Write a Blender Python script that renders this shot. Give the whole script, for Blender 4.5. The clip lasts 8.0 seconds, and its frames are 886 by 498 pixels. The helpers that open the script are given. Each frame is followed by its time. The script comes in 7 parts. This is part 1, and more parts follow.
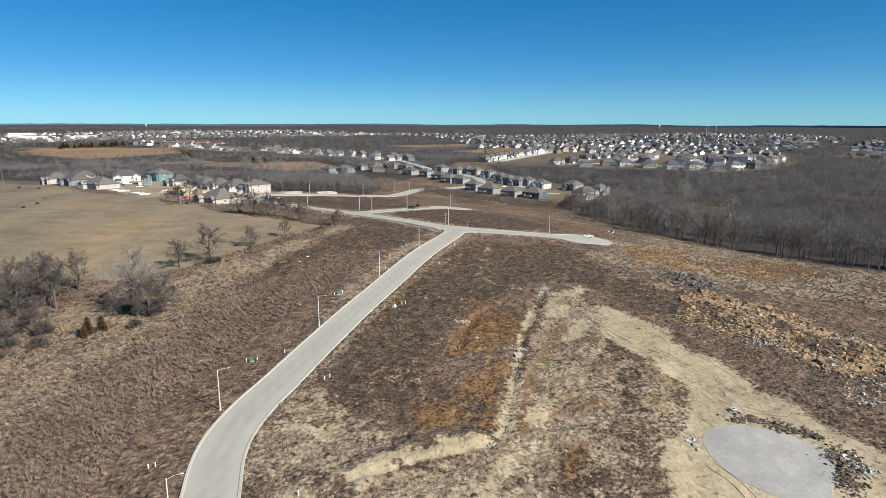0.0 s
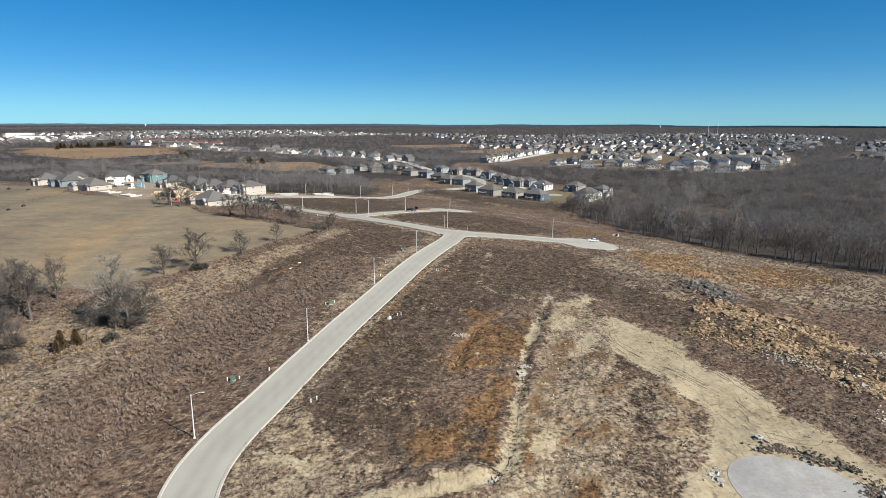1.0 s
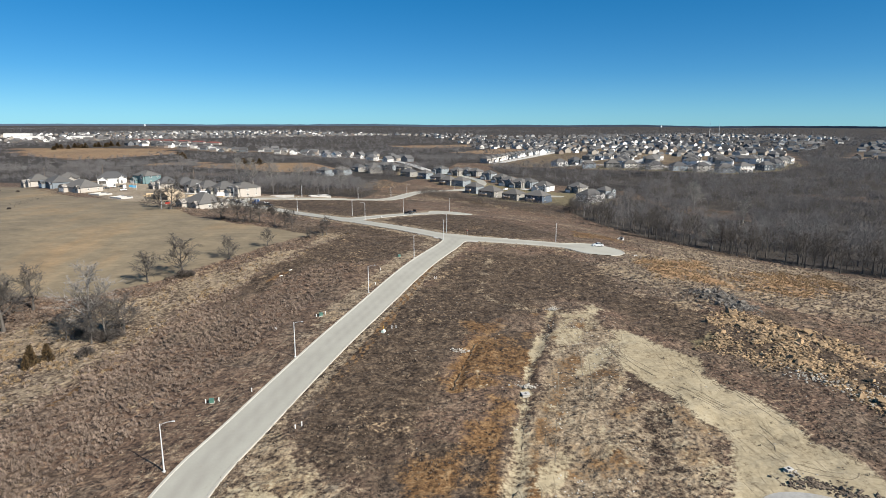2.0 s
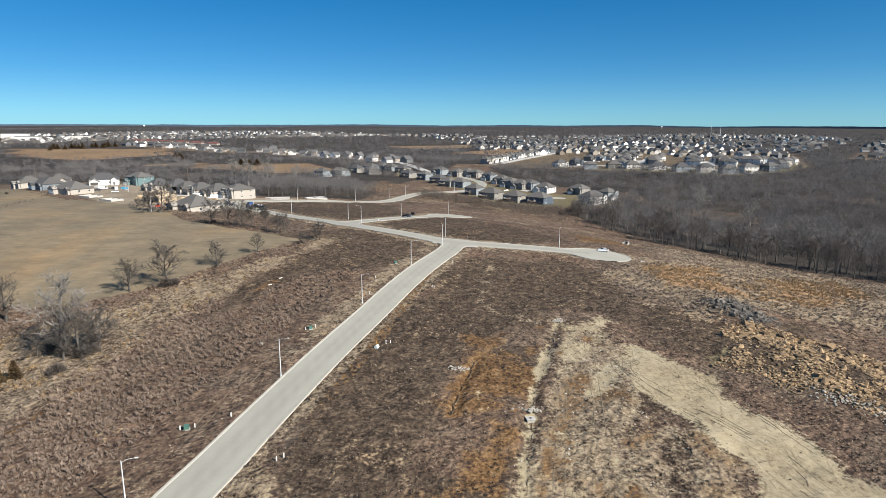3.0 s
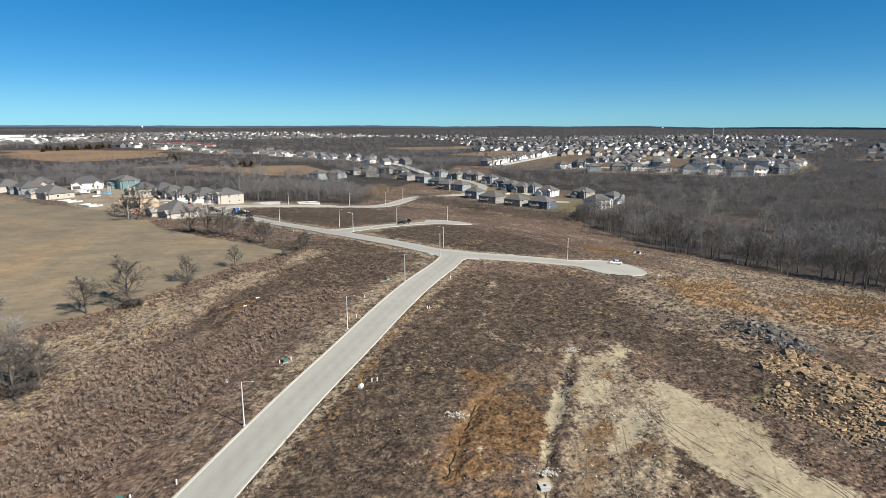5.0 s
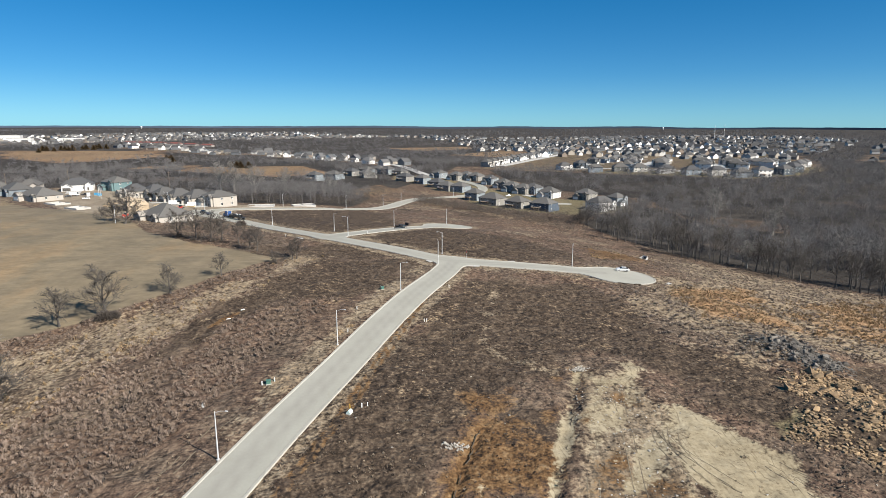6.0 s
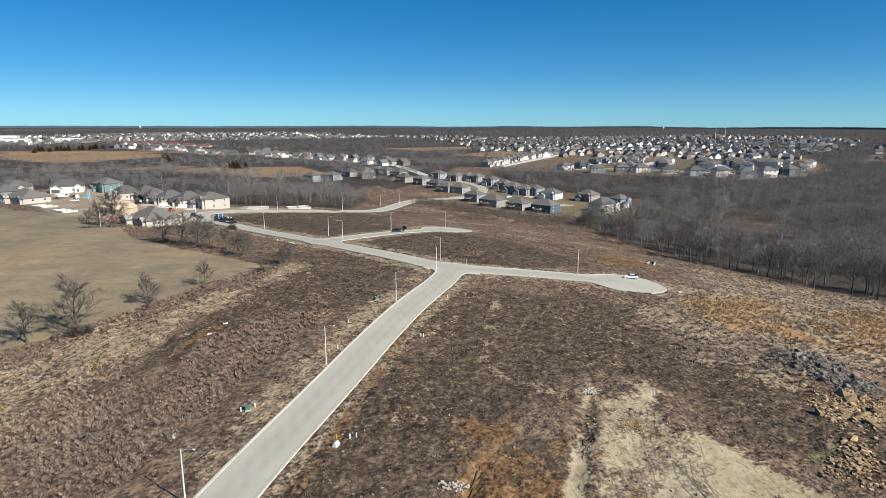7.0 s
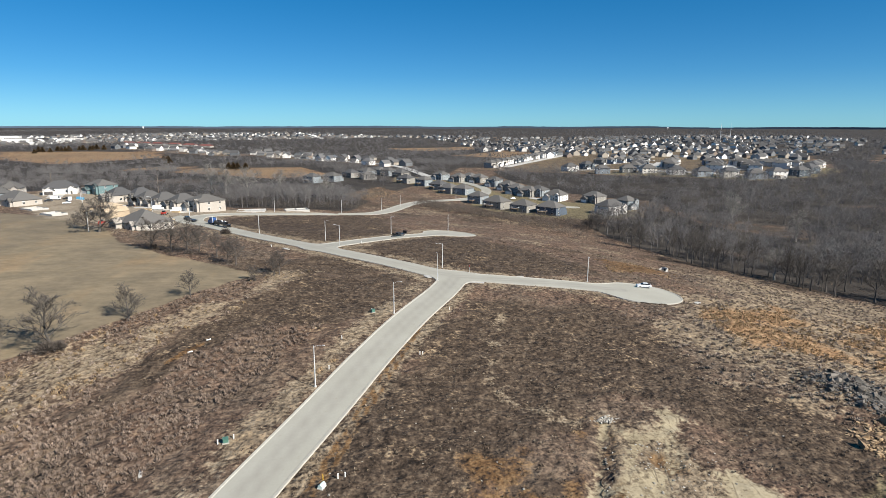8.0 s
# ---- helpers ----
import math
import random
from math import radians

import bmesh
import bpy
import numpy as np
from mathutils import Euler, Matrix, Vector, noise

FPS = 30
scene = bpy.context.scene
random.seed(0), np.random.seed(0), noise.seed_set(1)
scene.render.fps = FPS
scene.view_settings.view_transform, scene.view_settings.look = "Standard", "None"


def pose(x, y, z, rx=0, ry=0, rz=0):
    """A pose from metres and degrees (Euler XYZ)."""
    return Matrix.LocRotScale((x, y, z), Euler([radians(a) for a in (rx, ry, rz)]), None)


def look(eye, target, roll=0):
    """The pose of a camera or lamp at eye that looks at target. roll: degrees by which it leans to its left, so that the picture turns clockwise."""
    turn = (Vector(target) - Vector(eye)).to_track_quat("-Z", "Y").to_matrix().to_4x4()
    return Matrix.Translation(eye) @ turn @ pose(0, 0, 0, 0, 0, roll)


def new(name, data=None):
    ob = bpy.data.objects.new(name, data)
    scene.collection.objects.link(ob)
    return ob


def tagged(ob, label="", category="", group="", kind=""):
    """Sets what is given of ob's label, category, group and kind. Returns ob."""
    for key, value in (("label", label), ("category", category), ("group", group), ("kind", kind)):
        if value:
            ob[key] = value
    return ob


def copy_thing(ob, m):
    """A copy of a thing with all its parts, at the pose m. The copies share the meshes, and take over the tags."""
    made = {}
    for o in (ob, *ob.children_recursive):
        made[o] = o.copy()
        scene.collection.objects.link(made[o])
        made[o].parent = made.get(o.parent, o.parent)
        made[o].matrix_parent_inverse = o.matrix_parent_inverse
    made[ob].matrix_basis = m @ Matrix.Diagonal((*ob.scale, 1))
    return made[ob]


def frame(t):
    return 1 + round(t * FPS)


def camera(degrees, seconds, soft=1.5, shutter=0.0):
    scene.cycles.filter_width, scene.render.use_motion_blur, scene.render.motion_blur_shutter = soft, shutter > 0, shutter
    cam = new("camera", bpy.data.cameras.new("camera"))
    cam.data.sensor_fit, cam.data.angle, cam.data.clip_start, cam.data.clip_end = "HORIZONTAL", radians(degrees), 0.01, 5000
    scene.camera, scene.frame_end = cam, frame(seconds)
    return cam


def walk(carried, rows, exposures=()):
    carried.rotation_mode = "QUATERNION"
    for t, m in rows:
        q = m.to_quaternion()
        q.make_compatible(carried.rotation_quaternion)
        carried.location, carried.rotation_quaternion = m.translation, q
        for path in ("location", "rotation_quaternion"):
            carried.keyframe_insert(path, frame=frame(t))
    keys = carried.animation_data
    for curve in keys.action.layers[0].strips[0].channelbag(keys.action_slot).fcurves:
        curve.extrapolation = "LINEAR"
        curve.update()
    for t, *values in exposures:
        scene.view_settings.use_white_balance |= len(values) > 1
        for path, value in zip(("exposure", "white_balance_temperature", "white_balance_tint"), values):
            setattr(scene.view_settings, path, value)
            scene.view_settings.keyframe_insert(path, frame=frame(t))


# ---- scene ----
cam = camera(72.6, 8.0, soft=0.7)
METRES, EYE, TILT, LEAN, TURN = 88.0, 55.8, 1.85, 0.92, 0.0
ROWS = [
    (0.0, 0.0, 0.0, 0.0, 0.25, -13.54, -1.05),
    (0.5, 0.0033, 0.0639, -0.0028, 0.28, -13.53, -1.06),
    (1.0, 0.0065, 0.1261, -0.0055, 0.29, -13.53, -1.07),
    (1.5, 0.0097, 0.1867, -0.008, 0.3, -13.52, -1.07),
    (3.0, 0.0182, 0.3671, -0.0146, 0.31, -13.47, -1.06),
    (3.5, 0.0203, 0.4279, -0.0169, 0.31, -13.45, -1.07),
    (4.0, 0.0222, 0.4852, -0.0187, 0.3, -13.42, -1.07),
    (4.5, 0.0243, 0.5468, -0.0208, 0.3, -13.4, -1.05),
    (6.0, 0.033, 0.7351, -0.027, 0.31, -13.35, -1.04),
    (6.5, 0.0353, 0.8, -0.0293, 0.3, -13.35, -1.03),
    (7.0, 0.0374, 0.865, -0.0318, 0.29, -13.36, -1.01),
    (7.5, 0.0396, 0.9312, -0.0346, 0.29, -13.35, -1.0),
    (7.7, 0.0405, 0.9580, -0.0356, 0.36, -13.35, -0.99),
    (7.85, 0.0411, 0.9782, -0.0363, 0.45, -13.35, -0.98),
    (8.0, 0.0418, 0.9984, -0.037, 0.58, -13.35, -0.97),
]
walk(cam, [(t, pose(0, 0, EYE, TILT, LEAN, TURN) @ pose(METRES * x, METRES * y, METRES * z, 90 + pitch, roll, yaw)) for t, x, y, z, yaw, pitch, roll in ROWS])

# ---------------------------------------------------------------- world, sun
SUN_AZ, SUN_EL = -36.0, 36.0            # degrees: from +x towards +y, above the horizon
world = bpy.data.worlds.new("sky")
scene.world = world
world.use_nodes = True
wt = world.node_tree
wbg = wt.nodes["Background"]
sky = wt.nodes.new("ShaderNodeTexSky")
sky.sky_type, sky.sun_disc = "NISHITA", False
sky.sun_elevation, sky.sun_rotation = radians(SUN_EL), radians(90 - SUN_AZ)
sky.altitude, sky.air_density, sky.dust_density, sky.ozone_density = 1500, 0.6, 0.35, 1.8
hsv = wt.nodes.new("ShaderNodeHueSaturation")
hsv.inputs["Saturation"].default_value = 1.42
hsv.inputs["Value"].default_value = 1.0
wt.links.new(sky.outputs[0], hsv.inputs["Color"])
tint = wt.nodes.new("ShaderNodeMix")
tint.data_type, tint.blend_type = "RGBA", "MULTIPLY"
tint.inputs["Factor"].default_value = 1.0
tint.inputs[7].default_value = (0.440, 0.83, 0.995, 1.0)
soften = wt.nodes.new("ShaderNodeGamma")
soften.inputs["Gamma"].default_value = 0.7
pale = wt.nodes.new("ShaderNodeHueSaturation")
pale.inputs["Saturation"].default_value = 0.74
wt.links.new(hsv.outputs[0], pale.inputs["Color"])
split = wt.nodes.new("ShaderNodeSeparateColor")
wt.links.new(sky.outputs[0], split.inputs[0])
share = wt.nodes.new("ShaderNodeMath")
share.operation = "DIVIDE"
wt.links.new(split.outputs[0], share.inputs[0])
wt.links.new(split.outputs[2], share.inputs[1])
whiten = wt.nodes.new("ShaderNodeMapRange")
whiten.inputs["From Min"].default_value, whiten.inputs["From Max"].default_value = 0.42, 0.75
wt.links.new(share.outputs[0], whiten.inputs["Value"])
blend = wt.nodes.new("ShaderNodeMix")
blend.data_type = "RGBA"
wt.links.new(whiten.outputs[0], blend.inputs["Factor"])
wt.links.new(hsv.outputs[0], blend.inputs[6])
wt.links.new(pale.outputs[0], blend.inputs[7])
wt.links.new(blend.outputs[2], soften.inputs["Color"])
wt.links.new(soften.outputs[0], tint.inputs[6])
wt.links.new(tint.outputs[2], wbg.inputs[0])
wbg.inputs[1].default_value = 0.106
scene.view_settings.exposure = 0.80

sun_data = bpy.data.lights.new("sun", "SUN")
sun_data.energy, sun_data.angle, sun_data.color = 5.0, radians(0.53), (1.0, 0.93, 0.82)
sun = new("sun", sun_data)
_d = Vector((math.cos(radians(SUN_EL)) * math.cos(radians(SUN_AZ)), math.cos(radians(SUN_EL)) * math.sin(radians(SUN_AZ)), math.sin(radians(SUN_EL))))
sun.matrix_world = look(_d * 300, (0, 0, 0))

# ---------------------------------------------------------------- materials


def mat(name, rough=0.8, metal=0.0):
    m = bpy.data.materials.new(name)
    m.use_nodes = True
    b = m.node_tree.nodes["Principled BSDF"]
    b.inputs["Roughness"].default_value = rough
    b.inputs["Metallic"].default_value = metal
    return m, m.node_tree, b


def nd(nt, kind, **sockets):
    n = nt.nodes.new(kind)
    for k, v in sockets.items():
        n.inputs[k.replace("_", " ")].default_value = v
    return n


def noise_at(nt, scale, detail=4.0, rough=0.6, coord="Object", stretch=None, turn=0.0):
    tc = nt.nodes.new("ShaderNodeTexCoord")
    out = tc.outputs[coord]
    if stretch:
        mp = nt.nodes.new("ShaderNodeMapping")
        mp.inputs["Scale"].default_value = stretch
        mp.inputs["Rotation"].default_value = (0, 0, radians(turn))
        nt.links.new(out, mp.inputs[0])
        out = mp.outputs[0]
    n = nd(nt, "ShaderNodeTexNoise", Scale=scale, Detail=detail, Roughness=rough)
    nt.links.new(out, n.inputs["Vector"])
    return n.outputs["Fac"]


def ramp(nt, fac, stops, constant=False):
    r = nt.nodes.new("ShaderNodeValToRGB")
    e = r.color_ramp.elements
    if constant:
        r.color_ramp.interpolation = "CONSTANT"
    while len(e) < len(stops):
        e.new(0.5)
    for i, (p, c) in enumerate(stops):
        e[i].position, e[i].color = p, (*c, 1.0)
    nt.links.new(fac, r.inputs[0])
    return r.outputs[0]


def mix(nt, fac, a, b, mode="MIX"):
    m = nt.nodes.new("ShaderNodeMix")
    m.data_type, m.blend_type = "RGBA", mode
    for s, v in ((m.inputs["Factor"], fac), (m.inputs[6], a), (m.inputs[7], b)):
        if isinstance(v, (int, float)):
            s.default_value = v
        elif isinstance(v, tuple):
            s.default_value = (*v, 1.0)
        else:
            nt.links.new(v, s)
    return m.outputs[2]


def arith(nt, op, a, b=0.0, clamp=False):
    m = nt.nodes.new("ShaderNodeMath")
    m.operation, m.use_clamp = op, clamp
    for s, v in ((m.inputs[0], a), (m.inputs[1], b)):
        if isinstance(v, (int, float)):
            s.default_value = v
        else:
            nt.links.new(v, s)
    return m.outputs[0]


def bump(nt, b, height, strength, distance):
    n = nt.nodes.new("ShaderNodeBump")
    n.inputs["Strength"].default_value, n.inputs["Distance"].default_value = strength, distance
    nt.links.new(height, n.inputs["Height"])
    nt.links.new(n.outputs[0], b.inputs["Normal"])


def varied(name, lo, hi, scale, rough=0.85, metal=0.0, big=None, relief=0.0, depth=0.01, island=0.0):
    """A surface whose colour runs from lo to hi in fine noise and in patches."""
    m, nt, b = mat(name, rough, metal)
    fine = noise_at(nt, scale, 5, 0.65)
    patch = noise_at(nt, big or scale * 0.12, 3, 0.5)
    f = arith(nt, "ADD", arith(nt, "MULTIPLY", fine, 0.6), arith(nt, "MULTIPLY", patch, 0.4))
    col = ramp(nt, f, [(0.32, lo), (0.68, hi)])
    if island:
        g = nt.nodes.new("ShaderNodeNewGeometry")
        oi = nt.nodes.new("ShaderNodeObjectInfo")
        rr = arith(nt, "FRACT", arith(nt, "ADD", g.outputs["Random Per Island"], oi.outputs["Random"]))
        k = arith(nt, "ADD", arith(nt, "MULTIPLY", rr, 2 * island), 1 - island)
        cmb = nt.nodes.new("ShaderNodeCombineColor")
        for i in range(3):
            nt.links.new(k, cmb.inputs[i])
        col = mix(nt, 1.0, col, cmb.outputs[0], "MULTIPLY")
    nt.links.new(col, b.inputs["Base Color"])
    if relief:
        bump(nt, b, fine, relief, depth)
    return m


def palette(name, colours, rough=0.8, relief_scale=0.0):
    """One of several paints, picked object by object."""
    m, nt, b = mat(name, rough)
    oi = nt.nodes.new("ShaderNodeObjectInfo")
    n = len(colours)
    col = ramp(nt, oi.outputs["Random"], [(i / n, c) for i, c in enumerate(colours)], True)
    wear = noise_at(nt, 1.3, 4, 0.6)
    col = mix(nt, 0.25, col, ramp(nt, wear, [(0.3, (0.55, 0.55, 0.55)), (0.7, (1.0, 1.0, 1.0))]), "MULTIPLY")
    nt.links.new(col, b.inputs["Base Color"])
    if relief_scale:
        w = nd(nt, "ShaderNodeTexWave", Scale=relief_scale, Distortion=0.0)
        w.bands_direction = "Z"
        tc = nt.nodes.new("ShaderNodeTexCoord")
        nt.links.new(tc.outputs["Object"], w.inputs["Vector"])
        bump(nt, b, w.outputs["Fac"], 0.5, 0.02)
    return m


def ground_material():
    m, nt, b = mat("dry_ground", 0.95)
    b.inputs["Specular IOR Level"].default_value = 0.15
    fine = noise_at(nt, 1.3, 3, 0.6)
    clump = noise_at(nt, 0.42, 4, 0.6)
    patch = noise_at(nt, 0.055, 5, 0.62)
    broad = noise_at(nt, 0.012, 4, 0.55)
    speck = noise_at(nt, 4.5, 3, 0.7)
    def stretched(v, k):
        return arith(nt, "ADD", arith(nt, "MULTIPLY", arith(nt, "SUBTRACT", v, 0.5), k), 0.5)

    grit = arith(nt, "ADD", arith(nt, "MULTIPLY", fine, 0.55), arith(nt, "MULTIPLY", clump, 0.45))
    edge = stretched(arith(nt, "ADD", arith(nt, "MULTIPLY", grit, 0.55), arith(nt, "MULTIPLY", patch, 0.45)), 1.6)
    grit = stretched(arith(nt, "ADD", arith(nt, "MULTIPLY", grit, 0.86), arith(nt, "MULTIPLY", speck, 0.14)), 2.5)

    def zone(attr, channel):
        a = nt.nodes.new("ShaderNodeAttribute")
        a.attribute_name = attr
        s = nt.nodes.new("ShaderNodeSeparateColor")
        nt.links.new(a.outputs["Color"], s.inputs[0])
        return s.outputs[channel]

    def cover(mask, sharp=4.0, ragged=1.5):
        """The mask with an edge broken up by clumps."""
        k = arith(nt, "ADD", mask, arith(nt, "MULTIPLY", arith(nt, "SUBTRACT", edge, 0.5), ragged))
        return arith(nt, "MULTIPLY", arith(nt, "SUBTRACT", k, 0.5 - 0.5 / sharp), sharp, clamp=True)

    # the dark ends of the grass ramps paint the shade between clumps
    brown = ramp(nt, grit, [(0.22, (0.037, 0.028, 0.022)), (0.48, (0.118, 0.090, 0.068)), (0.76, (0.249, 0.195, 0.143))])
    russet = ramp(nt, grit, [(0.22, (0.035, 0.025, 0.020)), (0.5, (0.133, 0.090, 0.066)), (0.76, (0.253, 0.177, 0.128))])
    col = mix(nt, ramp(nt, patch, [(0.36, (0, 0, 0)), (0.54, (1, 1, 1))]), brown, russet)
    dark = ramp(nt, grit, [(0.22, (0.024, 0.018, 0.0135)), (0.50, (0.078, 0.057, 0.042)), (0.80, (0.175, 0.134, 0.096))])
    col = mix(nt, cover(zone("zone_b", 0), 2.4, 2.2), col, dark)
    tan = ramp(nt, grit, [(0.20, (0.056, 0.042, 0.031)), (0.46, (0.212, 0.166, 0.116)), (0.76, (0.365, 0.300, 0.215))])
    col = mix(nt, cover(zone("zone_c", 1), 2.5, 2.6), col, tan)
    gold = ramp(nt, grit, [(0.22, (0.095, 0.058, 0.034)), (0.5, (0.290, 0.180, 0.098)), (0.76, (0.405, 0.285, 0.175))])
    col = mix(nt, cover(zone("zone_b", 1), 2.2, 2.4), col, gold)
    rust = ramp(nt, grit, [(0.20, (0.038, 0.023, 0.014)), (0.48, (0.140, 0.080, 0.038)), (0.78, (0.240, 0.158, 0.086))])
    col = mix(nt, cover(zone("zone_a", 2), 3.0, 2.6), col, rust)
    soil = ramp(nt, edge, [(0.24, (0.212, 0.170, 0.110)), (0.5, (0.365, 0.312, 0.210)), (0.70, (0.468, 0.412, 0.296))])
    streak = noise_at(nt, 0.55, 5, 0.7, stretch=(1.0, 0.16, 1.0), turn=28)
    soil = mix(nt, ramp(nt, streak, [(0.55, (0, 0, 0)), (0.70, (0.55, 0.55, 0.55))]), soil, (0.190, 0.150, 0.096))
    lines = noise_at(nt, 0.16, 1.0, 0.4, stretch=(1.0, 0.22, 1.0), turn=35)
    for at in (0.40, 0.47, 0.53, 0.60):
        line = arith(nt, "MULTIPLY", ramp(nt, lines, [(at - 0.008, (0, 0, 0)), (at, (1, 1, 1)), (at + 0.008, (0, 0, 0))]), ramp(nt, clump, [(0.45, (0, 0, 0)), (0.58, (0.75, 0.75, 0.75))]))
        soil = mix(nt, line, soil, (0.120, 0.092, 0.060))
    soil = mix(nt, ramp(nt, stretched(noise_at(nt, 0.75, 4, 0.7), 1.6), [(0.64, (0, 0, 0)), (0.76, (0.75, 0.75, 0.75))]), soil, (0.135, 0.105, 0.070))
    soil = mix(nt, ramp(nt, speck, [(0.62, (0, 0, 0)), (0.72, (0.7, 0.7, 0.7))]), soil, (0.175, 0.140, 0.094))
    earth = cover(zone("zone_a", 1), 3.0, 2.2)
    col = mix(nt, earth, col, soil)
    # low weeds that speckle the bare strip
    weeds = stretched(arith(nt, "ADD", arith(nt, "MULTIPLY", noise_at(nt, 0.9, 4, 0.7), 0.6), arith(nt, "MULTIPLY", noise_at(nt, 0.22, 3, 0.6), 0.4)), 2.2)
    weeds = arith(nt, "MULTIPLY", ramp(nt, weeds, [(0.56, (0, 0, 0)), (0.72, (0.65, 0.65, 0.65))]), zone("zone_d", 0))
    col = mix(nt, weeds, col, ramp(nt, grit, [(0.25, (0.040, 0.030, 0.022)), (0.7, (0.150, 0.115, 0.080))]))
    hay = ramp(nt, noise_at(nt, 0.03, 6, 0.65, stretch=(1.0, 0.45, 1.0)), [(0.36, (0.172, 0.144, 0.104)), (0.54, (0.212, 0.176, 0.122)), (0.72, (0.270, 0.196, 0.118))])
    hay = mix(nt, 0.35, hay, ramp(nt, stretched(noise_at(nt, 0.55, 6, 0.7, stretch=(0.45, 1.0, 1.0)), 1.8), [(0.25, (0.62, 0.62, 0.62)), (0.75, (1.30, 1.30, 1.30))]), "MULTIPLY")
    hay = mix(nt, 0.5, hay, ramp(nt, stretched(noise_at(nt, 0.11, 5, 0.65, stretch=(0.5, 1.0, 1.0)), 1.8), [(0.25, (0.70, 0.72, 0.74)), (0.75, (1.25, 1.22, 1.20))]), "MULTIPLY")
    stubble = cover(zone("zone_a", 0), 5.0, 0.8)
    col = mix(nt, stubble, col, hay)
    green = ramp(nt, grit, [(0.3, (0.105, 0.088, 0.052)), (0.65, (0.225, 0.190, 0.115))])
    col = mix(nt, cover(zone("zone_b", 2), 4.0, 0.9), col, green)
    # leaf litter, its colour darkened for the shade under the trees
    shaded_litter = ramp(nt, edge, [(0.28, (0.028, 0.025, 0.023)), (0.55, (0.058, 0.052, 0.047)), (0.78, (0.115, 0.100, 0.084))])
    col = mix(nt, cover(zone("zone_c", 0), 4.0, 0.9), col, shaded_litter)
    site = ramp(nt, edge, [(0.26, (0.178, 0.141, 0.100)), (0.5, (0.274, 0.228, 0.170)), (0.72, (0.390, 0.340, 0.270))])
    col = mix(nt, cover(zone("zone_c", 2), 4.0, 1.2), col, site)
    shade = ramp(nt, broad, [(0.35, (0.78, 0.78, 0.79)), (0.65, (1.00, 0.985, 0.95))])
    col = mix(nt, 1.0, col, shade, "MULTIPLY")
    nt.links.new(col, b.inputs["Base Color"])
    smooth = arith(nt, "ADD", arith(nt, "MULTIPLY", earth, 0.72), arith(nt, "MULTIPLY", stubble, 0.8), clamp=True)
    bump(nt, b, arith(nt, "ADD", arith(nt, "MULTIPLY", noise_at(nt, 1.5, 2.5, 0.55), 0.55), arith(nt, "MULTIPLY", noise_at(nt, 0.55, 2.0, 0.5), 2.0)), 1.0, 0.55)
    nt.links.new(arith(nt, "SUBTRACT", 0.9, smooth), b.inputs["Normal"].links[0].from_node.inputs["Strength"])
    return m


def road_material():
    m, nt, b = mat("pale_concrete", 0.85)
    b.inputs["Specular IOR Level"].default_value = 0.25
    fine = noise_at(nt, 2.5, 6, 0.7)
    patch = noise_at(nt, 0.12, 4, 0.6)
    col = ramp(nt, arith(nt, "ADD", arith(nt, "MULTIPLY", fine, 0.4), arith(nt, "MULTIPLY", patch, 0.6)), [(0.34, (0.300, 0.294, 0.254)), (0.5, (0.325, 0.320, 0.278)), (0.66, (0.352, 0.347, 0.304))])
    a = nt.nodes.new("ShaderNodeAttribute")
    a.attribute_name = "wheel"
    tracks = arith(nt, "MULTIPLY", a.outputs["Fac"], arith(nt, "ADD", arith(nt, "MULTIPLY", noise_at(nt, 0.2, 4, 0.6), 0.8), 0.15))
    col = mix(nt, tracks, col, (0.241, 0.228, 0.203))
    stain = ramp(nt, noise_at(nt, 0.5, 5, 0.7), [(0.62, (0, 0, 0)), (0.74, (0.35, 0.35, 0.35))])
    col = mix(nt, stain, col, (0.249, 0.212, 0.158))
    nt.links.new(col, b.inputs["Base Color"])
    bump(nt, b, fine, 0.25, 0.01)
    return m


def roof_material(name, colours):
    m, nt, b = mat(name, 0.9)
    oi = nt.nodes.new("ShaderNodeObjectInfo")
    n = len(colours)
    col = ramp(nt, oi.outputs["Random"], [(i / n, c) for i, c in enumerate(colours)], True)
    grain = noise_at(nt, 9.0, 4, 0.7, stretch=(1, 1, 3))
    col = mix(nt, 0.6, col, ramp(nt, grain, [(0.3, (0.6, 0.6, 0.6)), (0.7, (1.25, 1.25, 1.25))]), "MULTIPLY")
    nt.links.new(col, b.inputs["Base Color"])
    bump(nt, b, grain, 0.5, 0.02)
    return m


def pad_material():
    m, nt, b = mat("new_slab_concrete", 0.7)
    patch = noise_at(nt, 0.16, 5, 0.65)
    fine = noise_at(nt, 1.8, 6, 0.7)
    col = ramp(nt, patch, [(0.36, (0.250, 0.247, 0.236)), (0.50, (0.292, 0.288, 0.272)), (0.64, (0.340, 0.335, 0.316))])
    col = mix(nt, 0.45, col, ramp(nt, fine, [(0.35, (0.72, 0.72, 0.72)), (0.65, (1.15, 1.15, 1.15))]), "MULTIPLY")
    dirt = ramp(nt, noise_at(nt, 0.35, 5, 0.7), [(0.60, (0, 0, 0)), (0.70, (0.5, 0.5, 0.5))])
    col = mix(nt, dirt, col, (0.249, 0.207, 0.154))
    nt.links.new(col, b.inputs["Base Color"])
    bump(nt, b, fine, 0.2, 0.01)
    return m


